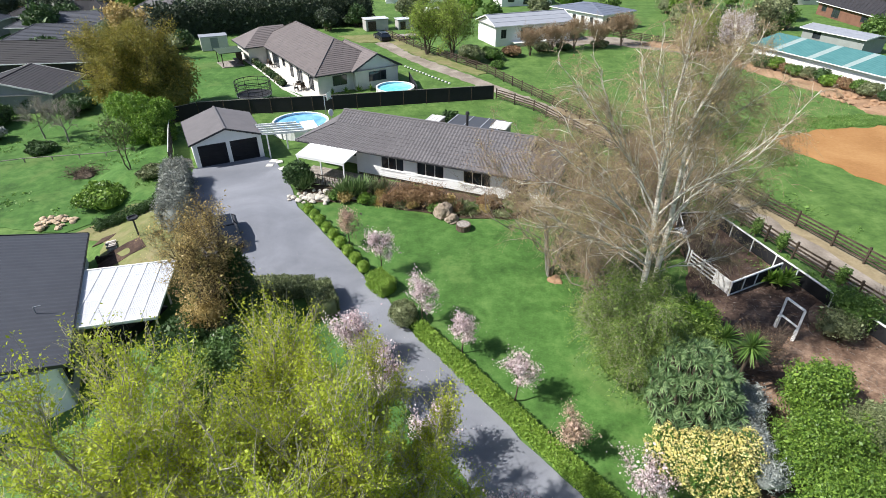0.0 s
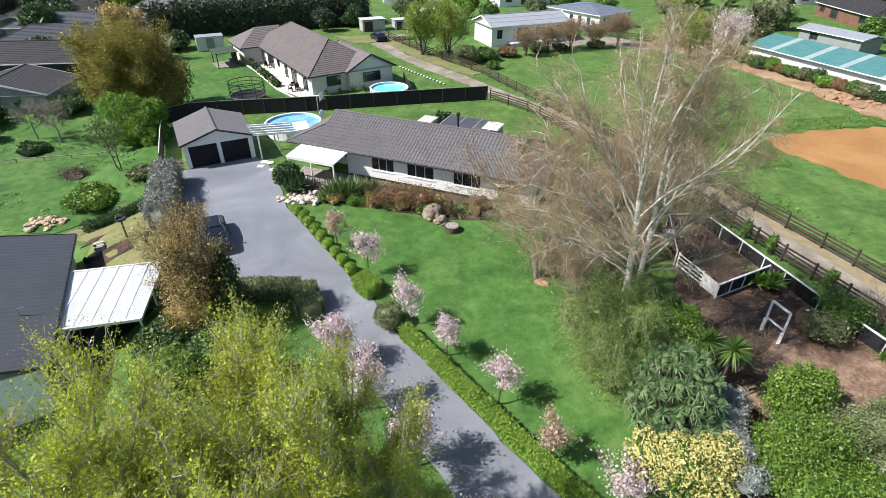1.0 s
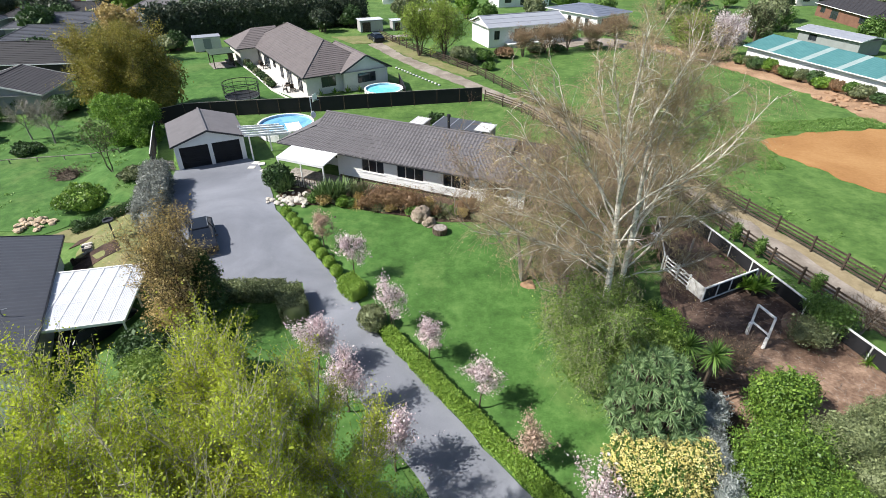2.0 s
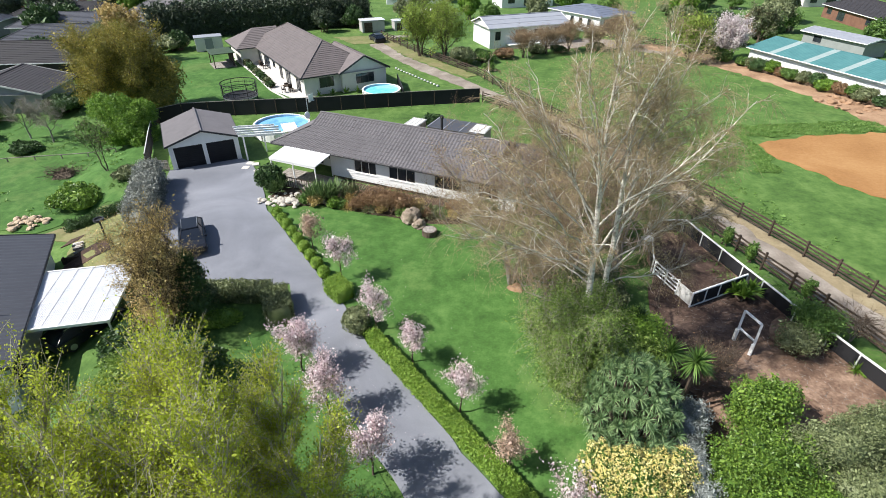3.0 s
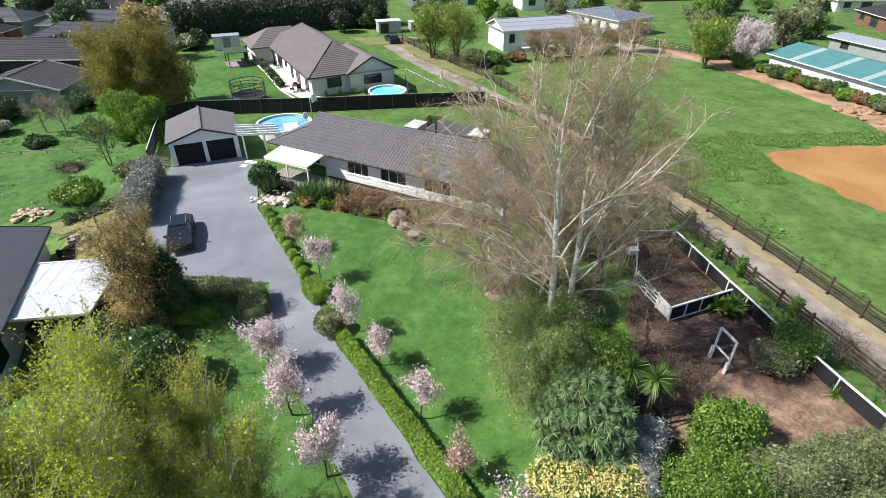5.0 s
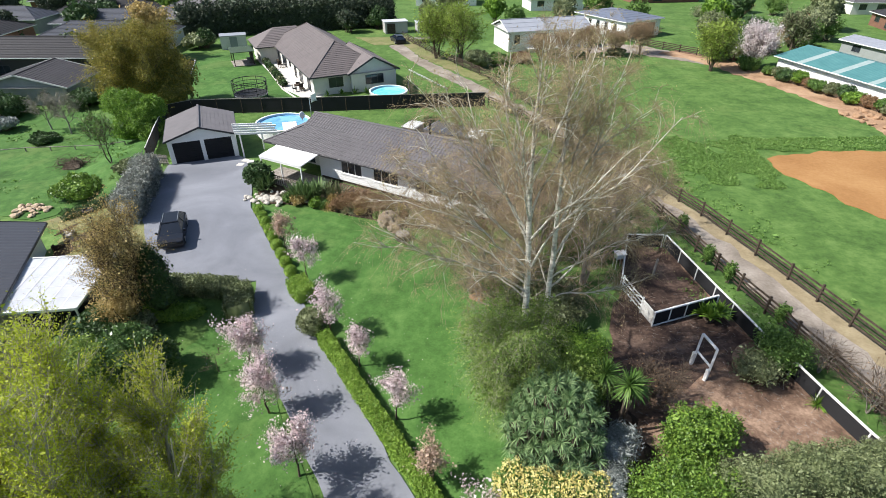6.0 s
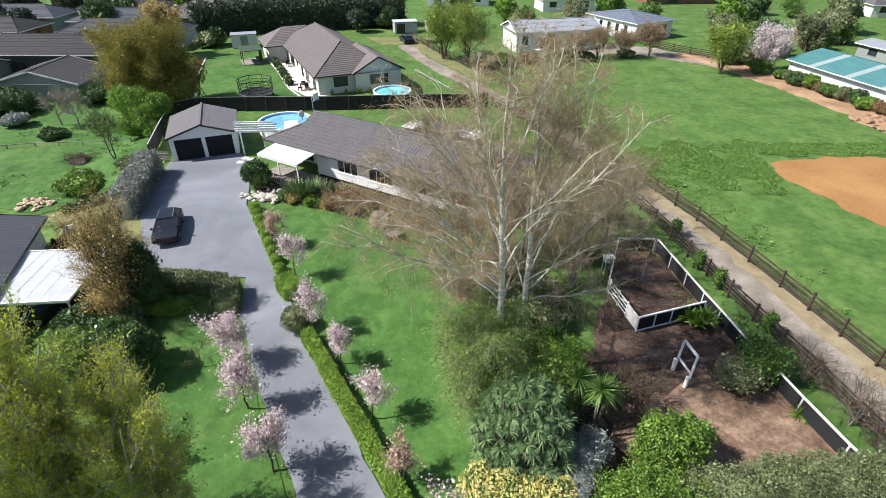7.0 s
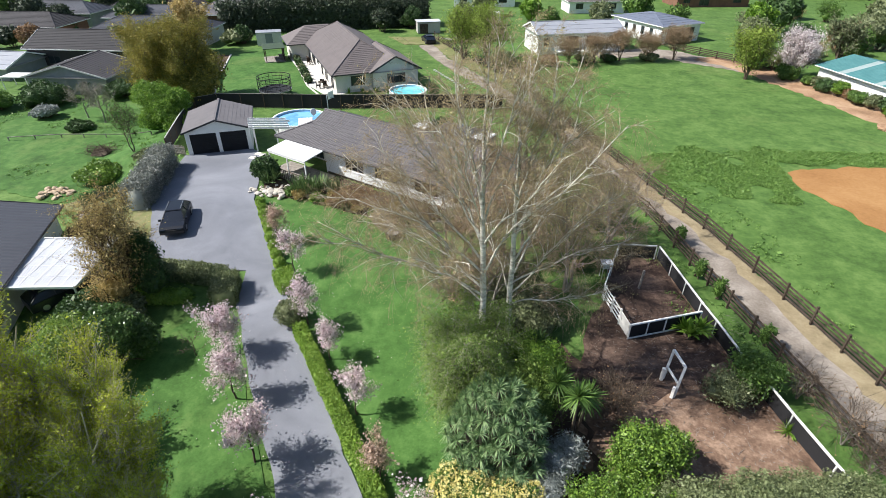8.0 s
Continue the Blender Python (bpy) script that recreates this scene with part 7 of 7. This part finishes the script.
POOLBLUE = water("pool_water", (0.1, 0.3, 0.55), (0.2, 0.45, 0.7))
POOLCYAN = water("pool_water_cyan", (0.12, 0.52, 0.58), (0.25, 0.68, 0.72))
LINER = painted("pale_blue_liner", (0.5, 0.68, 0.8), 0.15, 0.4)
for x, y, r, wm, lab in ((-15.0, 53.9, 2.85, POOLBLUE, "round above-ground pool with blue water"), (-6.0, 66.5, 2.35, POOLCYAN, "round above-ground pool with turquoise water")):
    p = thing("round_pool", x, y, 0.0, 0, lab, "pool")
    part("pool_wall", ring(r, 0.0, 1.12, 0.05, 40, 0.07), WHITE, p)
    part("liner", ring(r - 0.06, 0.02, 1.08, 0.02, 40), LINER, p)
    part("water", disc(r - 0.1, 0.86), wm, p)
    for k in range(12):
        a = 2 * math.pi * k / 12
        part("upright", beam((math.cos(a) * (r + 0.05), math.sin(a) * (r + 0.05), 0), (math.cos(a) * (r + 0.05), math.sin(a) * (r + 0.05), 1.08), 0.09, 0.05), OFFWHITE, p)
cov = thing("pool_cover", -14.0, 53.2, 0.9, 24, "crumpled white cover lying on the pool", "cover")
bm = bmesh.new()
bmesh.ops.create_grid(bm, x_segments=14, y_segments=10, size=0.5)
for v in bm.verts:
    v.co = Vector((v.co.x * 1.5, v.co.y * 2.6, 0.03 + 0.05 * noise.noise(v.co * 7)))
part("sheet", bm, OFFWHITE, cov, smooth=True)

tr = thing("trampoline", -23.0, 64.2, 0.0, 0, "round black trampoline with a safety net frame", "trampoline")
part("frame", ring(2.05, 0.78, 0.9, 0.08), METAL, tr)
part("pad", ring(1.98, 0.86, 0.925, 0.3), BLACK, tr)
part("mat", disc(1.72, 0.85), BLACK, tr)
for k in range(8):
    a = 2 * math.pi * k / 8
    c, s = math.cos(a), math.sin(a)
    part("net_pole", beam((c * 2.1, s * 2.1, 0), (c * 2.1, s * 2.1, 2.5), 0.05, 0.05), BLACK, tr)
part("net_ring", ring(2.12, 2.4, 2.48, 0.04), BLACK, tr)
part("net_band", ring(2.1, 1.55, 1.62, 0.02), BLACK, tr)
part("net_band", ring(2.1, 1.98, 2.03, 0.02), BLACK, tr)
part("net_band", ring(2.1, 1.14, 1.19, 0.02), BLACK, tr)
for k in range(28):
    a = 2 * math.pi * (k + 0.5) / 28
    part("net_strand", beam((math.cos(a) * 2.1, math.sin(a) * 2.1, 0.9), (math.cos(a) * 2.1, math.sin(a) * 2.1, 2.42), 0.014, 0.014), BLACK, tr)
ab = thing("garden_arbour", -34.4, 83.0, 0.0, -58.0, "dark timber arbour with a low flat green roof", "arbour")
for px in (0.1, 3.7):
    for py in (0.1, 2.9):
        part("post", beam((px, py, 0), (px, py, 2.0), 0.12, 0.12), DARKWOOD, ab)
part("roof", box(-0.2, 4.0, -0.2, 3.2, 2.0, 2.1, 0.02), FELT, ab)
part("back_panel", box(0.1, 3.7, 2.86, 2.94, 0.1, 1.9), DARKWOOD, ab)
part("bench", box(0.4, 3.4, 2.2, 2.8, 0.4, 0.48, 0.01), GREYWOOD, ab)
part("floor", box(-0.1, 3.9, -0.1, 3.1, 0.02, 0.1), GREYWOOD, ab)

hoop = thing("basketball_hoop", -13.0, 57.3, 0.0, -15, "white basketball backboard on a metal pole", "hoop")
part("pole", beam((0, 0, 0), (0, 0, 2.7), 0.08, 0.08), METAL, hoop)
part("arm", beam((0, 0, 2.6), (0.6, -0.1, 2.8), 0.06, 0.06), METAL, hoop)
part("backboard", box(0.58, 0.62, -0.55, 0.45, 2.4, 3.2, 0.01), WHITE, hoop)
part("rim", beam((0.62, -0.05, 2.55), (1.0, -0.05, 2.55), 0.3, 0.03), METAL, hoop)
sat = thing("satellite_dish", -10.4, 47.9, 3.5, 0, "round white satellite dish on the roof", "dish")
bm = bmesh.new()
bmesh.ops.create_uvsphere(bm, u_segments=18, v_segments=8, radius=0.33, matrix=Matrix.Translation((0, 0, 0.5)) @ pose(0, 0, 0, 75, 0, 60) @ Matrix.Diagonal((1, 1, 0.18, 1)))
part("dish", bm, WHITE, sat, smooth=True)
part("mast", beam((0, 0, -0.1), (0, 0, 0.5), 0.05, 0.05), METAL, sat)

# lean-to sheds behind the house
for x, y, w, d, z, m, lab in ((-2.0, 53.0, 1.6, 2.2, 1.35, OFFWHITE, "pale flat-roofed garden cupboard"), (0.4, 51.9, 5.4, 3.0, 1.5, SLATE, "low dark flat-roofed lean-to behind the house"), (4.6, 50.4, 1.7, 2.2, 1.6, WHITE, "small white slatted garden table shelter")):
    s = thing("garden_shed", x, y, 0, HA, lab, "shed")
    part("roof", box(0, w, 0, d, z, z + 0.07, 0.01), m, s)
    part("wall", box(0.1, w - 0.1, 0.1, d - 0.1, 0, z - 0.004), GREYWOOD, s)
    for k in range(4):
        part("batten", box(0.05 + k * (w - 0.2) / 3, 0.15 + k * (w - 0.2) / 3, 0.0, d, z + 0.074, z + 0.11), OFFWHITE if m is not SLATE else GREYROOF, s)
s = thing("garden_shed", -39.6, 90.6, 0, 26, "pale metal garden shed", "shed")
part("wall", box(0, 4.2, 0, 2.4, 0, 2.1), CREAM, s)
part("roof", box(-0.1, 4.3, -0.1, 2.5, 2.105, 2.2, 0.02), GREYROOF, s)
part("door", box(1.5, 2.7, -0.03, -0.004, 0.05, 1.95), GREYWALL, s)

# edging, painted tree shade and low wall by the neighbouring lawn
# The dark sheet stands in for the golden tree's shadow beside the lawn.
drape("garden_bed", [(-27.5, 60.6), (-31.2, 62.6), (-35.6, 71.2), (-40.9, 83.6), (-43.5, 83), (-37, 68), (-33, 59), (-29.5, 58.2)], MULCH, 0.016, "dark bed with the golden tree's shade put into its colour", "garden bed", 0.15)
drape("lawn", [(-27.3, 60.9), (-31.0, 63.0), (-35.4, 71.4), (-40.6, 83.6), (-38.6, 89.6), (-31.2, 87.6), (-30.7, 85.5), (-20.2, 69.0), (-16.4, 64.9), (-12.8, 66.3), (-9.0, 65.9), (-7.5, 62.6), (-12.8, 61.4), (-22, 59.9)], LAWN, 0.012, "well-kept green back lawn of the neighbouring house", "lawn", 0.05)
eg = thing("lawn_edging", -27.4, 60.7, 0, 0, "pale concrete lawn edging strip", "edging")
EP = [(-27.4, 60.7), (-29.6, 61.6), (-31.1, 63.0), (-33.2, 67.0), (-35.5, 71.4), (-38.0, 77.4), (-40.7, 83.6)]
for (ax, ay), (bx, by) in zip(EP[:-1], EP[1:]):
    part("kerb", beam((ax + 27.4, ay - 60.7, 0.05), (bx + 27.4, by - 60.7, 0.05), 0.22, 0.16), CONCRETE, eg)
eg = thing("lawn_edging", -17.6, 65.3, 0, 0, "pale edging between patio planting and lawn", "edging")
EP = [(-17.6, 65.3), (-20.9, 69.1), (-26.0, 77.5), (-31.4, 85.4)]
for (ax, ay), (bx, by) in zip(EP[:-1], EP[1:]):
    part("kerb", beam((ax + 17.6, ay - 65.3, 0.05), (bx + 17.6, by - 65.3, 0.05), 0.2, 0.2), CONCRETE, eg)
for k in range(9):
    x, y = -21.6 - k * 1.0, 70.6 + k * 1.62
    make_bush("shrub", x + 0.3, y, "dark clipped shrub along the patio edge", round_lobes(0.65, 0.9, 4, 300 + k), 500, 0.1, (L_DARK, L_OLIVE, L_DARK)[k % 3])
for k, (x, y) in enumerate(((-12.4, 67.6), (-10.9, 68.4), (-9.4, 68.7), (-14.0, 66.7))):
    make_rosette("flax_bush", x, y, "strappy green plant beside the house wall", [(0, 0, 0.05)], 0.9, 0.04, L_LIME, 40, rise=(0.5, 1.5))
lk = thing("kerb_row", -5.6, 80.6, 0, 0, "row of white-painted stones beside the lane", "edging")
for k in range(15):
    x, y = k * 0.46, -k * 0.64
    bm = bmesh.new()
    bmesh.ops.create_icosphere(bm, subdivisions=1, radius=0.2, matrix=Matrix.Translation((x, y, 0.08)) @ Matrix.Diagonal((1, 1.2, 0.7, 1)))
    part("stone", bm, OFFWHITE, lk, smooth=True)


# ---------------------------------------------------------------- rocks, logs, paving
def rock_bm(r, flat=0.65, seed=0.0):
    bm = bmesh.new()
    bmesh.ops.create_icosphere(bm, subdivisions=3 if r > 0.4 else 2, radius=r)
    o = Vector((seed * 3.1, seed * 1.7, seed))
    for v in bm.verts:
        v.co *= 1 + 0.4 * noise.noise(v.co / r * 1.1 + o) + 0.2 * noise.noise(v.co / r * 2.9 + o) + 0.07 * noise.noise(v.co / r * 7 + o)
        v.co.z *= flat
        v.co.z = max(v.co.z, -0.3 * r)
    return bm


def rocks(name, x, y, n, sx, sy, r, mat, label, turn=0.0):
    t = thing(name, x, y, None, turn, label, "rocks")
    for k in range(n):
        ob = part("rock", rock_bm(r * rng.uniform(0.5, 1.3), rng.uniform(0.4, 0.8), k + x), mat, t)
        ob.matrix_basis = pose(rng.normal() * sx, rng.normal() * sy, 0.05 + rng.uniform(0, 0.12), 0, 0, rng.uniform(0, 360))
    return t


rocks("rock_garden", -10.0, 38.6, 80, 1.2, 0.5, 0.22, ROCK, "bank of pale white rocks edging the garden bed", 8)
rocks("rock_pile", -31.0, 36.6, 30, 0.75, 0.4, 0.26, SANDSTONE, "pile of pale sandstone blocks and rubble")

rocks("rubble", -28.3, 40.4, 12, 1.3, 0.4, 0.18, STONE, "scattered rubble on the lawn", 20)
rocks("spoil_heap", 50.5, 65.6, 26, 1.5, 1.5, 0.38, CLAY, "heap of clay spoil")
b = thing("boulder", 0.1, 35.4, None, 20, "upright grey-brown boulder in the bed", "boulder")
ob = part("rock", rock_bm(0.75, 1.0, 4.4), STONE, b)
ob.location.z = 0.35
b = thing("boulder", 0.7, 34.6, None, 20, "grey boulder on the lawn edge", "boulder")
ob = part("rock", rock_bm(0.5, 0.8, 9.4), STONE, b)
ob.location.z = 0.2
st = thing("tree_stump", 1.5, 33.6, None, 0, "round cut tree stump lying on the lawn", "stump")
part("log", disc(0.55, 0.2, 0.42, 20), BARK, st)
part("cut_face", disc(0.48, 0.42, 0.03, 20), GREYWOOD, st)
sp = thing("stump_patch", 7.3, 27.7, None, 0, "ground-out tree stump in the lawn", "stump")
ob = part("rock", rock_bm(0.5, 0.3, 2.2), CLAY, sp)
sh = thing("brush_heap", -33.9, 45.6, None, 0, "heap of dead brown brushwood", "brushwood")
ob = part("core", rock_bm(1.0, 0.5, 6.0), BARK, sh)
v, f, _ = twig_arrays(rng.normal(size=(260, 3)) * [0.7, 0.5, 0.15] + [0, 0, 0.4], rng.normal(size=(260, 3)) * [1, 1, 0.4], np.full(260, 0.8), np.full(260, 0.025))
build("brush", v, f, BARK, sh)
for k, (x, y) in enumerate(((-15.95, 44.9), (-15.3, 45.7), (-14.6, 44.2), (-13.8, 42.9), (-15.9, 45.9))):
    s = thing("stepping_stone", x, y, 0.0, 20 * k, "pale square stepping stone", "paving stone", "stepping stones")
    part("slab", box(-0.32, 0.32, -0.3, 0.3, -0.05, 0.07, 0.015), CONCRETE, s)
rw = thing("retaining_wall", -24.6, 30.9, hz(-24.6, 30.9) - 0.1, math.degrees(math.atan2(1.8, 4.4)), "low dark timber retaining wall", "wall")
for k in range(3):
    part("sleeper", beam((0, 0, 0.12 + k * 0.2), (4.8, 0, 0.12 + k * 0.2), 0.12, 0.19), DARKWOOD, rw)
for k in range(4):
    part("post", beam((0.2 + k * 1.45, -0.1, 0), (0.2 + k * 1.45, -0.1, 0.75), 0.12, 0.12), DARKWOOD, rw)
wp = thing("wood_pile", -24.1, 31.6, hz(-24.1, 31.6), 30, "small stack of split firewood", "firewood")
for k in range(14):
    part("log", beam((0.1 * (k % 3), (k % 5) * 0.24, 0.1 + 0.17 * (k // 5)), (0.65 + 0.05 * (k % 2), (k % 5) * 0.24 + 0.05, 0.1 + 0.17 * (k // 5)), 0.17, 0.15), ROCK if k % 2 else GREYWOOD, wp)
bb = thing("bird_bath", -22.2, 32.8, hz(-22.2, 32.8), 0, "dark bird bath on a slender post", "bird bath")
part("post", beam((0, 0, 0), (0, 0, 1.45), 0.09, 0.09), FRAME, bb)
part("bowl", ring(0.36, 1.42, 1.56, 0.07, 20), FRAME, bb)
part("bowl_base", disc(0.34, 1.44, 0.03, 20), FRAME, bb)

# litter and sticks on the bare soil
P = np.stack([rng.uniform(15.4, 24.5, 900), rng.uniform(16.5, 29, 900)], 1)
P = np.concatenate([P, height(P[:, 0], P[:, 1])[:, None] + 0.03], 1)
v, f, _ = twig_arrays(P, rng.normal(size=(900, 3)) * [1, 1, 0.1], rng.uniform(0.1, 0.45, 900), np.full(900, 0.012))
tagged(build("litter", v, f, GREYWOOD), "fallen sticks and bark over the soil yard", "litter", kind="stuff")
P = np.stack([rng.normal(-1.5, 4.0, 260), rng.normal(20.0, 4.5, 260)], 1)
P = np.concatenate([P, height(P[:, 0], P[:, 1])[:, None] + 0.05], 1)
tagged(build("fallen_petals", *leaf_arrays(P, 0.022, 0.8, np.array([[0, 0, 1.0]]), 0.8), L_PINK), "pale blossom petals fallen on drive and lawn", "petals", kind="stuff")


# ---------------------------------------------------------------- vehicles
def make_car(name, x, y, turn, label, paint, L=4.4, W=1.8, H=1.5, z=None, cat="car"):
    """A five-door car; its own x points forward."""
    c = thing(name, x, y, z, turn, label, cat)
    prof = [(-0.5, 0.28), (-0.5, 0.62), (-0.485, 0.72), (-0.44, 0.98), (-0.34, 1.0), (0.2, 1.0), (0.24, 0.98), (0.42, 0.68), (0.49, 0.62), (0.5, 0.4), (0.47, 0.28)]
    low = [(-0.5, 0.17), (-0.502, 0.42), (-0.495, 0.6), (-0.3, 0.62), (0.22, 0.62), (0.44, 0.56), (0.495, 0.48), (0.505, 0.32), (0.49, 0.17)]
    bm = bmesh.new()
    rows = []
    for s, k in ((-1, 0.94), (-0.98, 1.0), (0.98, 1.0), (1, 0.94)):
        rows.append([bm.verts.new((px * L * (0.985 if abs(s) == 1 else 1), s * W / 2, pz * H)) for px, pz in low])
    for A, B in zip(rows[:-1], rows[1:]):
        for i in range(len(low)):
            j = (i + 1) % len(low)
            bm.faces.new((A[i], A[j], B[j], B[i]))
    bm.faces.new(rows[0][::-1]), bm.faces.new(rows[-1])
    bmesh.ops.recalc_face_normals(bm, faces=bm.faces[:])
    bmesh.ops.bevel(bm, geom=bm.edges[:], offset=0.025, segments=2, affect="EDGES", clamp_overlap=True)
    part("body", bm, paint, c, smooth=False)
    # glasshouse: lower ring at the belt line, upper ring at the roof
    def house(inset, zt, zb, xs):
        bm = bmesh.new()
        bot = [bm.verts.new((px * L, sy * (W / 2 - 0.06), zb * H)) for px, sy in ((xs[0], -1), (xs[3], -1), (xs[3], 1), (xs[0], 1))]
        top = [bm.verts.new((px * L, sy * (W / 2 - inset), zt * H)) for px, sy in ((xs[1], -1), (xs[2], -1), (xs[2], 1), (xs[1], 1))]
        bm.faces.new(top)
        for i in range(4):
            bm.faces.new((bot[i], bot[(i + 1) % 4], top[(i + 1) % 4], top[i]))
        bmesh.ops.recalc_face_normals(bm, faces=bm.faces[:])
        return bm
    part("window_glass", house(0.3, 0.94, 0.6, (-0.49, -0.33, 0.05, 0.29)), CARGLASS, c)
    bm = box(-0.345 * L, 0.065 * L, -W / 2 + 0.27, W / 2 - 0.27, 0.925 * H, 0.985 * H, 0.04)
    roof = part("roof_panel", bm, paint, c)
    for s in (-1, 1):
        part("roof_rail", beam((-0.31 * L, s * (W / 2 - 0.33), 1.0 * H), (0.03 * L, s * (W / 2 - 0.33), 1.0 * H), 0.035, 0.05), METAL, roof)
        for p0, p1 in (((-0.49, 0.6), (-0.33, 0.94)), ((-0.12, 0.6), (-0.12, 0.94)), ((0.29, 0.6), (0.05, 0.94))):
            part("pillar", beam((p0[0] * L, s * (W / 2 - 0.06), p0[1] * H), (p1[0] * L, s * (W / 2 - 0.295), p1[1] * H), 0.045, 0.06), paint, c)
        part("mirror", box(0.2 * L, 0.2 * L + 0.14, s * (W / 2 + 0.08) - 0.09, s * (W / 2 + 0.08) + 0.09, 0.6 * H, 0.71 * H, 0.02), paint, c)
        part("headlight", box(0.475 * L, 0.508 * L, s * (W / 2 - 0.3) - 0.17, s * (W / 2 - 0.3) + 0.17, 0.4 * H, 0.48 * H, 0.02), CARGLASS, c)
        for px in (-0.31, 0.31):
            wm = bmesh.new()
            bmesh.ops.create_cone(wm, cap_ends=True, segments=20, radius1=0.33, radius2=0.33, depth=0.22, matrix=Matrix.Translation((px * L, s * (W / 2 - 0.09), 0.33)) @ pose(0, 0, 0, 90))
            wheel = part("wheel", wm, BLACK, c)
            rm = bmesh.new()
            bmesh.ops.create_cone(rm, cap_ends=True, segments=16, radius1=0.2, radius2=0.2, depth=0.02, matrix=Matrix.Translation((px * L, s * (W / 2 + 0.025), 0.33)) @ pose(0, 0, 0, 90))
            part("rim", rm, METAL, wheel)
    part("grille", box(0.49 * L, 0.508 * L, -0.45, 0.45, 0.3 * H, 0.42 * H, 0.01), BLACK, c)
    return c


make_car("car", -15.4, 32.2, math.degrees(math.atan2(-3.9, 1.85)), "dark navy parked car with roof rails", CARPAINT, 4.1, 1.7, 1.36, hz(-15.4, 32.2) + 0.03)
make_car("car", -10.9, 100.0, 115, "dark parked utility vehicle by the lane", CARPAINT, 4.6, 1.8, 1.35, 0.0)
make_car("car", -18.9, 24.2, 63, "dark car parked under the lean-to", CARPAINT, 4.2, 1.75, 1.4, hz(-18.9, 24.2))
for x, y, t, L, lab in ((-3.5, 117.0, 20, 4.0, "white box trailer by the hedge"),):
    c = thing("caravan", x, y, 0, t, lab, "caravan")
    part("body", box(0, L, 0, 2.2, 0.5, 2.5, 0.18), WHITE, c)
    win = part("window", box(0.8, L - 1.5, -0.03, -0.004, 1.4, 2.0), GLASS, c)
    for px in (L * 0.45, L * 0.6):
        wm = bmesh.new()
        bmesh.ops.create_cone(wm, cap_ends=True, segments=14, radius1=0.32, radius2=0.32, depth=0.2, matrix=Matrix.Translation((px, 0.05, 0.32)) @ pose(0, 0, 0, 90))
        part("wheel", wm, BLACK, c)
    part("drawbar", beam((-1.2, 1.1, 0.5), (0.1, 1.1, 0.5), 0.1, 0.1), METAL, c)


# weathered farm sheds and a flat trailer beyond the neighbour's house
for x, y, a, L, W, H, lab in ((-14.6, 107.0, 22, 4.4, 2.6, 2.2, "weathered pale iron shed by the hedge"), (-8.6, 108.8, 22, 3.2, 2.2, 1.9, "small dull iron shed by the hedge")):
    sd = thing("farm_shed", x, y, 0, a, lab, "shed")
    part("body", box(0, L, 0, W, 0, H - 0.25, 0.03), SOFFIT, sd)
    part("roof", beam((-0.15, W / 2, H - 0.12), (L + 0.15, W / 2, H - 0.12), W + 0.3, 0.08), CLEARSHEET, sd)
    part("door", box(0.4, L * 0.45, -0.05, -0.004, 0.05, H - 0.45), DARKWOOD, sd)
tr = thing("flat_trailer", -8.0, 99.0, 0, 20, "grey flat-deck farm trailer on the grass", "trailer")
part("deck", box(0, 3.6, 0, 1.9, 0.55, 0.68, 0.02), GREYWOOD, tr)
part("drawbar", beam((3.5, 0.95, 0.5), (5.0, 0.95, 0.45), 0.09, 0.09), METAL, tr)
for px in (1.3, 2.1):
    for py in (0.02, 1.88):
        wm = bmesh.new()
        bmesh.ops.create_cone(wm, cap_ends=True, segments=14, radius1=0.32, radius2=0.32, depth=0.2, matrix=Matrix.Translation((px, py, 0.32)) @ pose(0, 0, 0, 90))
        part("wheel", wm, BLACK, tr)

# outdoor seats on the neighbour's patio
seat = thing("patio_chair", -18.0, 68.6, 0.02, 40, "dark slatted outdoor chair on the pale patio", "chair", "chairs on the patio")
part("seat", box(-0.28, 0.28, -0.26, 0.26, 0.4, 0.45, 0.01), DARKWOOD, seat)
part("backrest", box(-0.28, 0.28, 0.22, 0.27, 0.45, 0.95, 0.01), DARKWOOD, seat)
for px in (-0.25, 0.25):
    for py in (-0.23, 0.23):
        part("leg", beam((px, py, 0), (px, py, 0.4), 0.05, 0.05), DARKWOOD, seat)
for x, y, a in ((-18.9, 69.7, 200), (-18.9, 68.3, 110), (-26.0, 81.6, 150), (-25.3, 80.2, 60)):
    copy_thing(seat, pose(x, y, 0.02, 0, 0, a))
tb = thing("patio_table", -18.6, 69.1, 0.02, 30, "dark outdoor table on the pale patio", "table")
part("tabletop", box(-0.55, 0.55, -0.4, 0.4, 0.69, 0.73, 0.015), DARKWOOD, tb)
for px in (-0.48, 0.48):
    for py in (-0.33, 0.33):
        part("leg", beam((px, py, 0), (px, py, 0.69), 0.06, 0.06), DARKWOOD, tb)
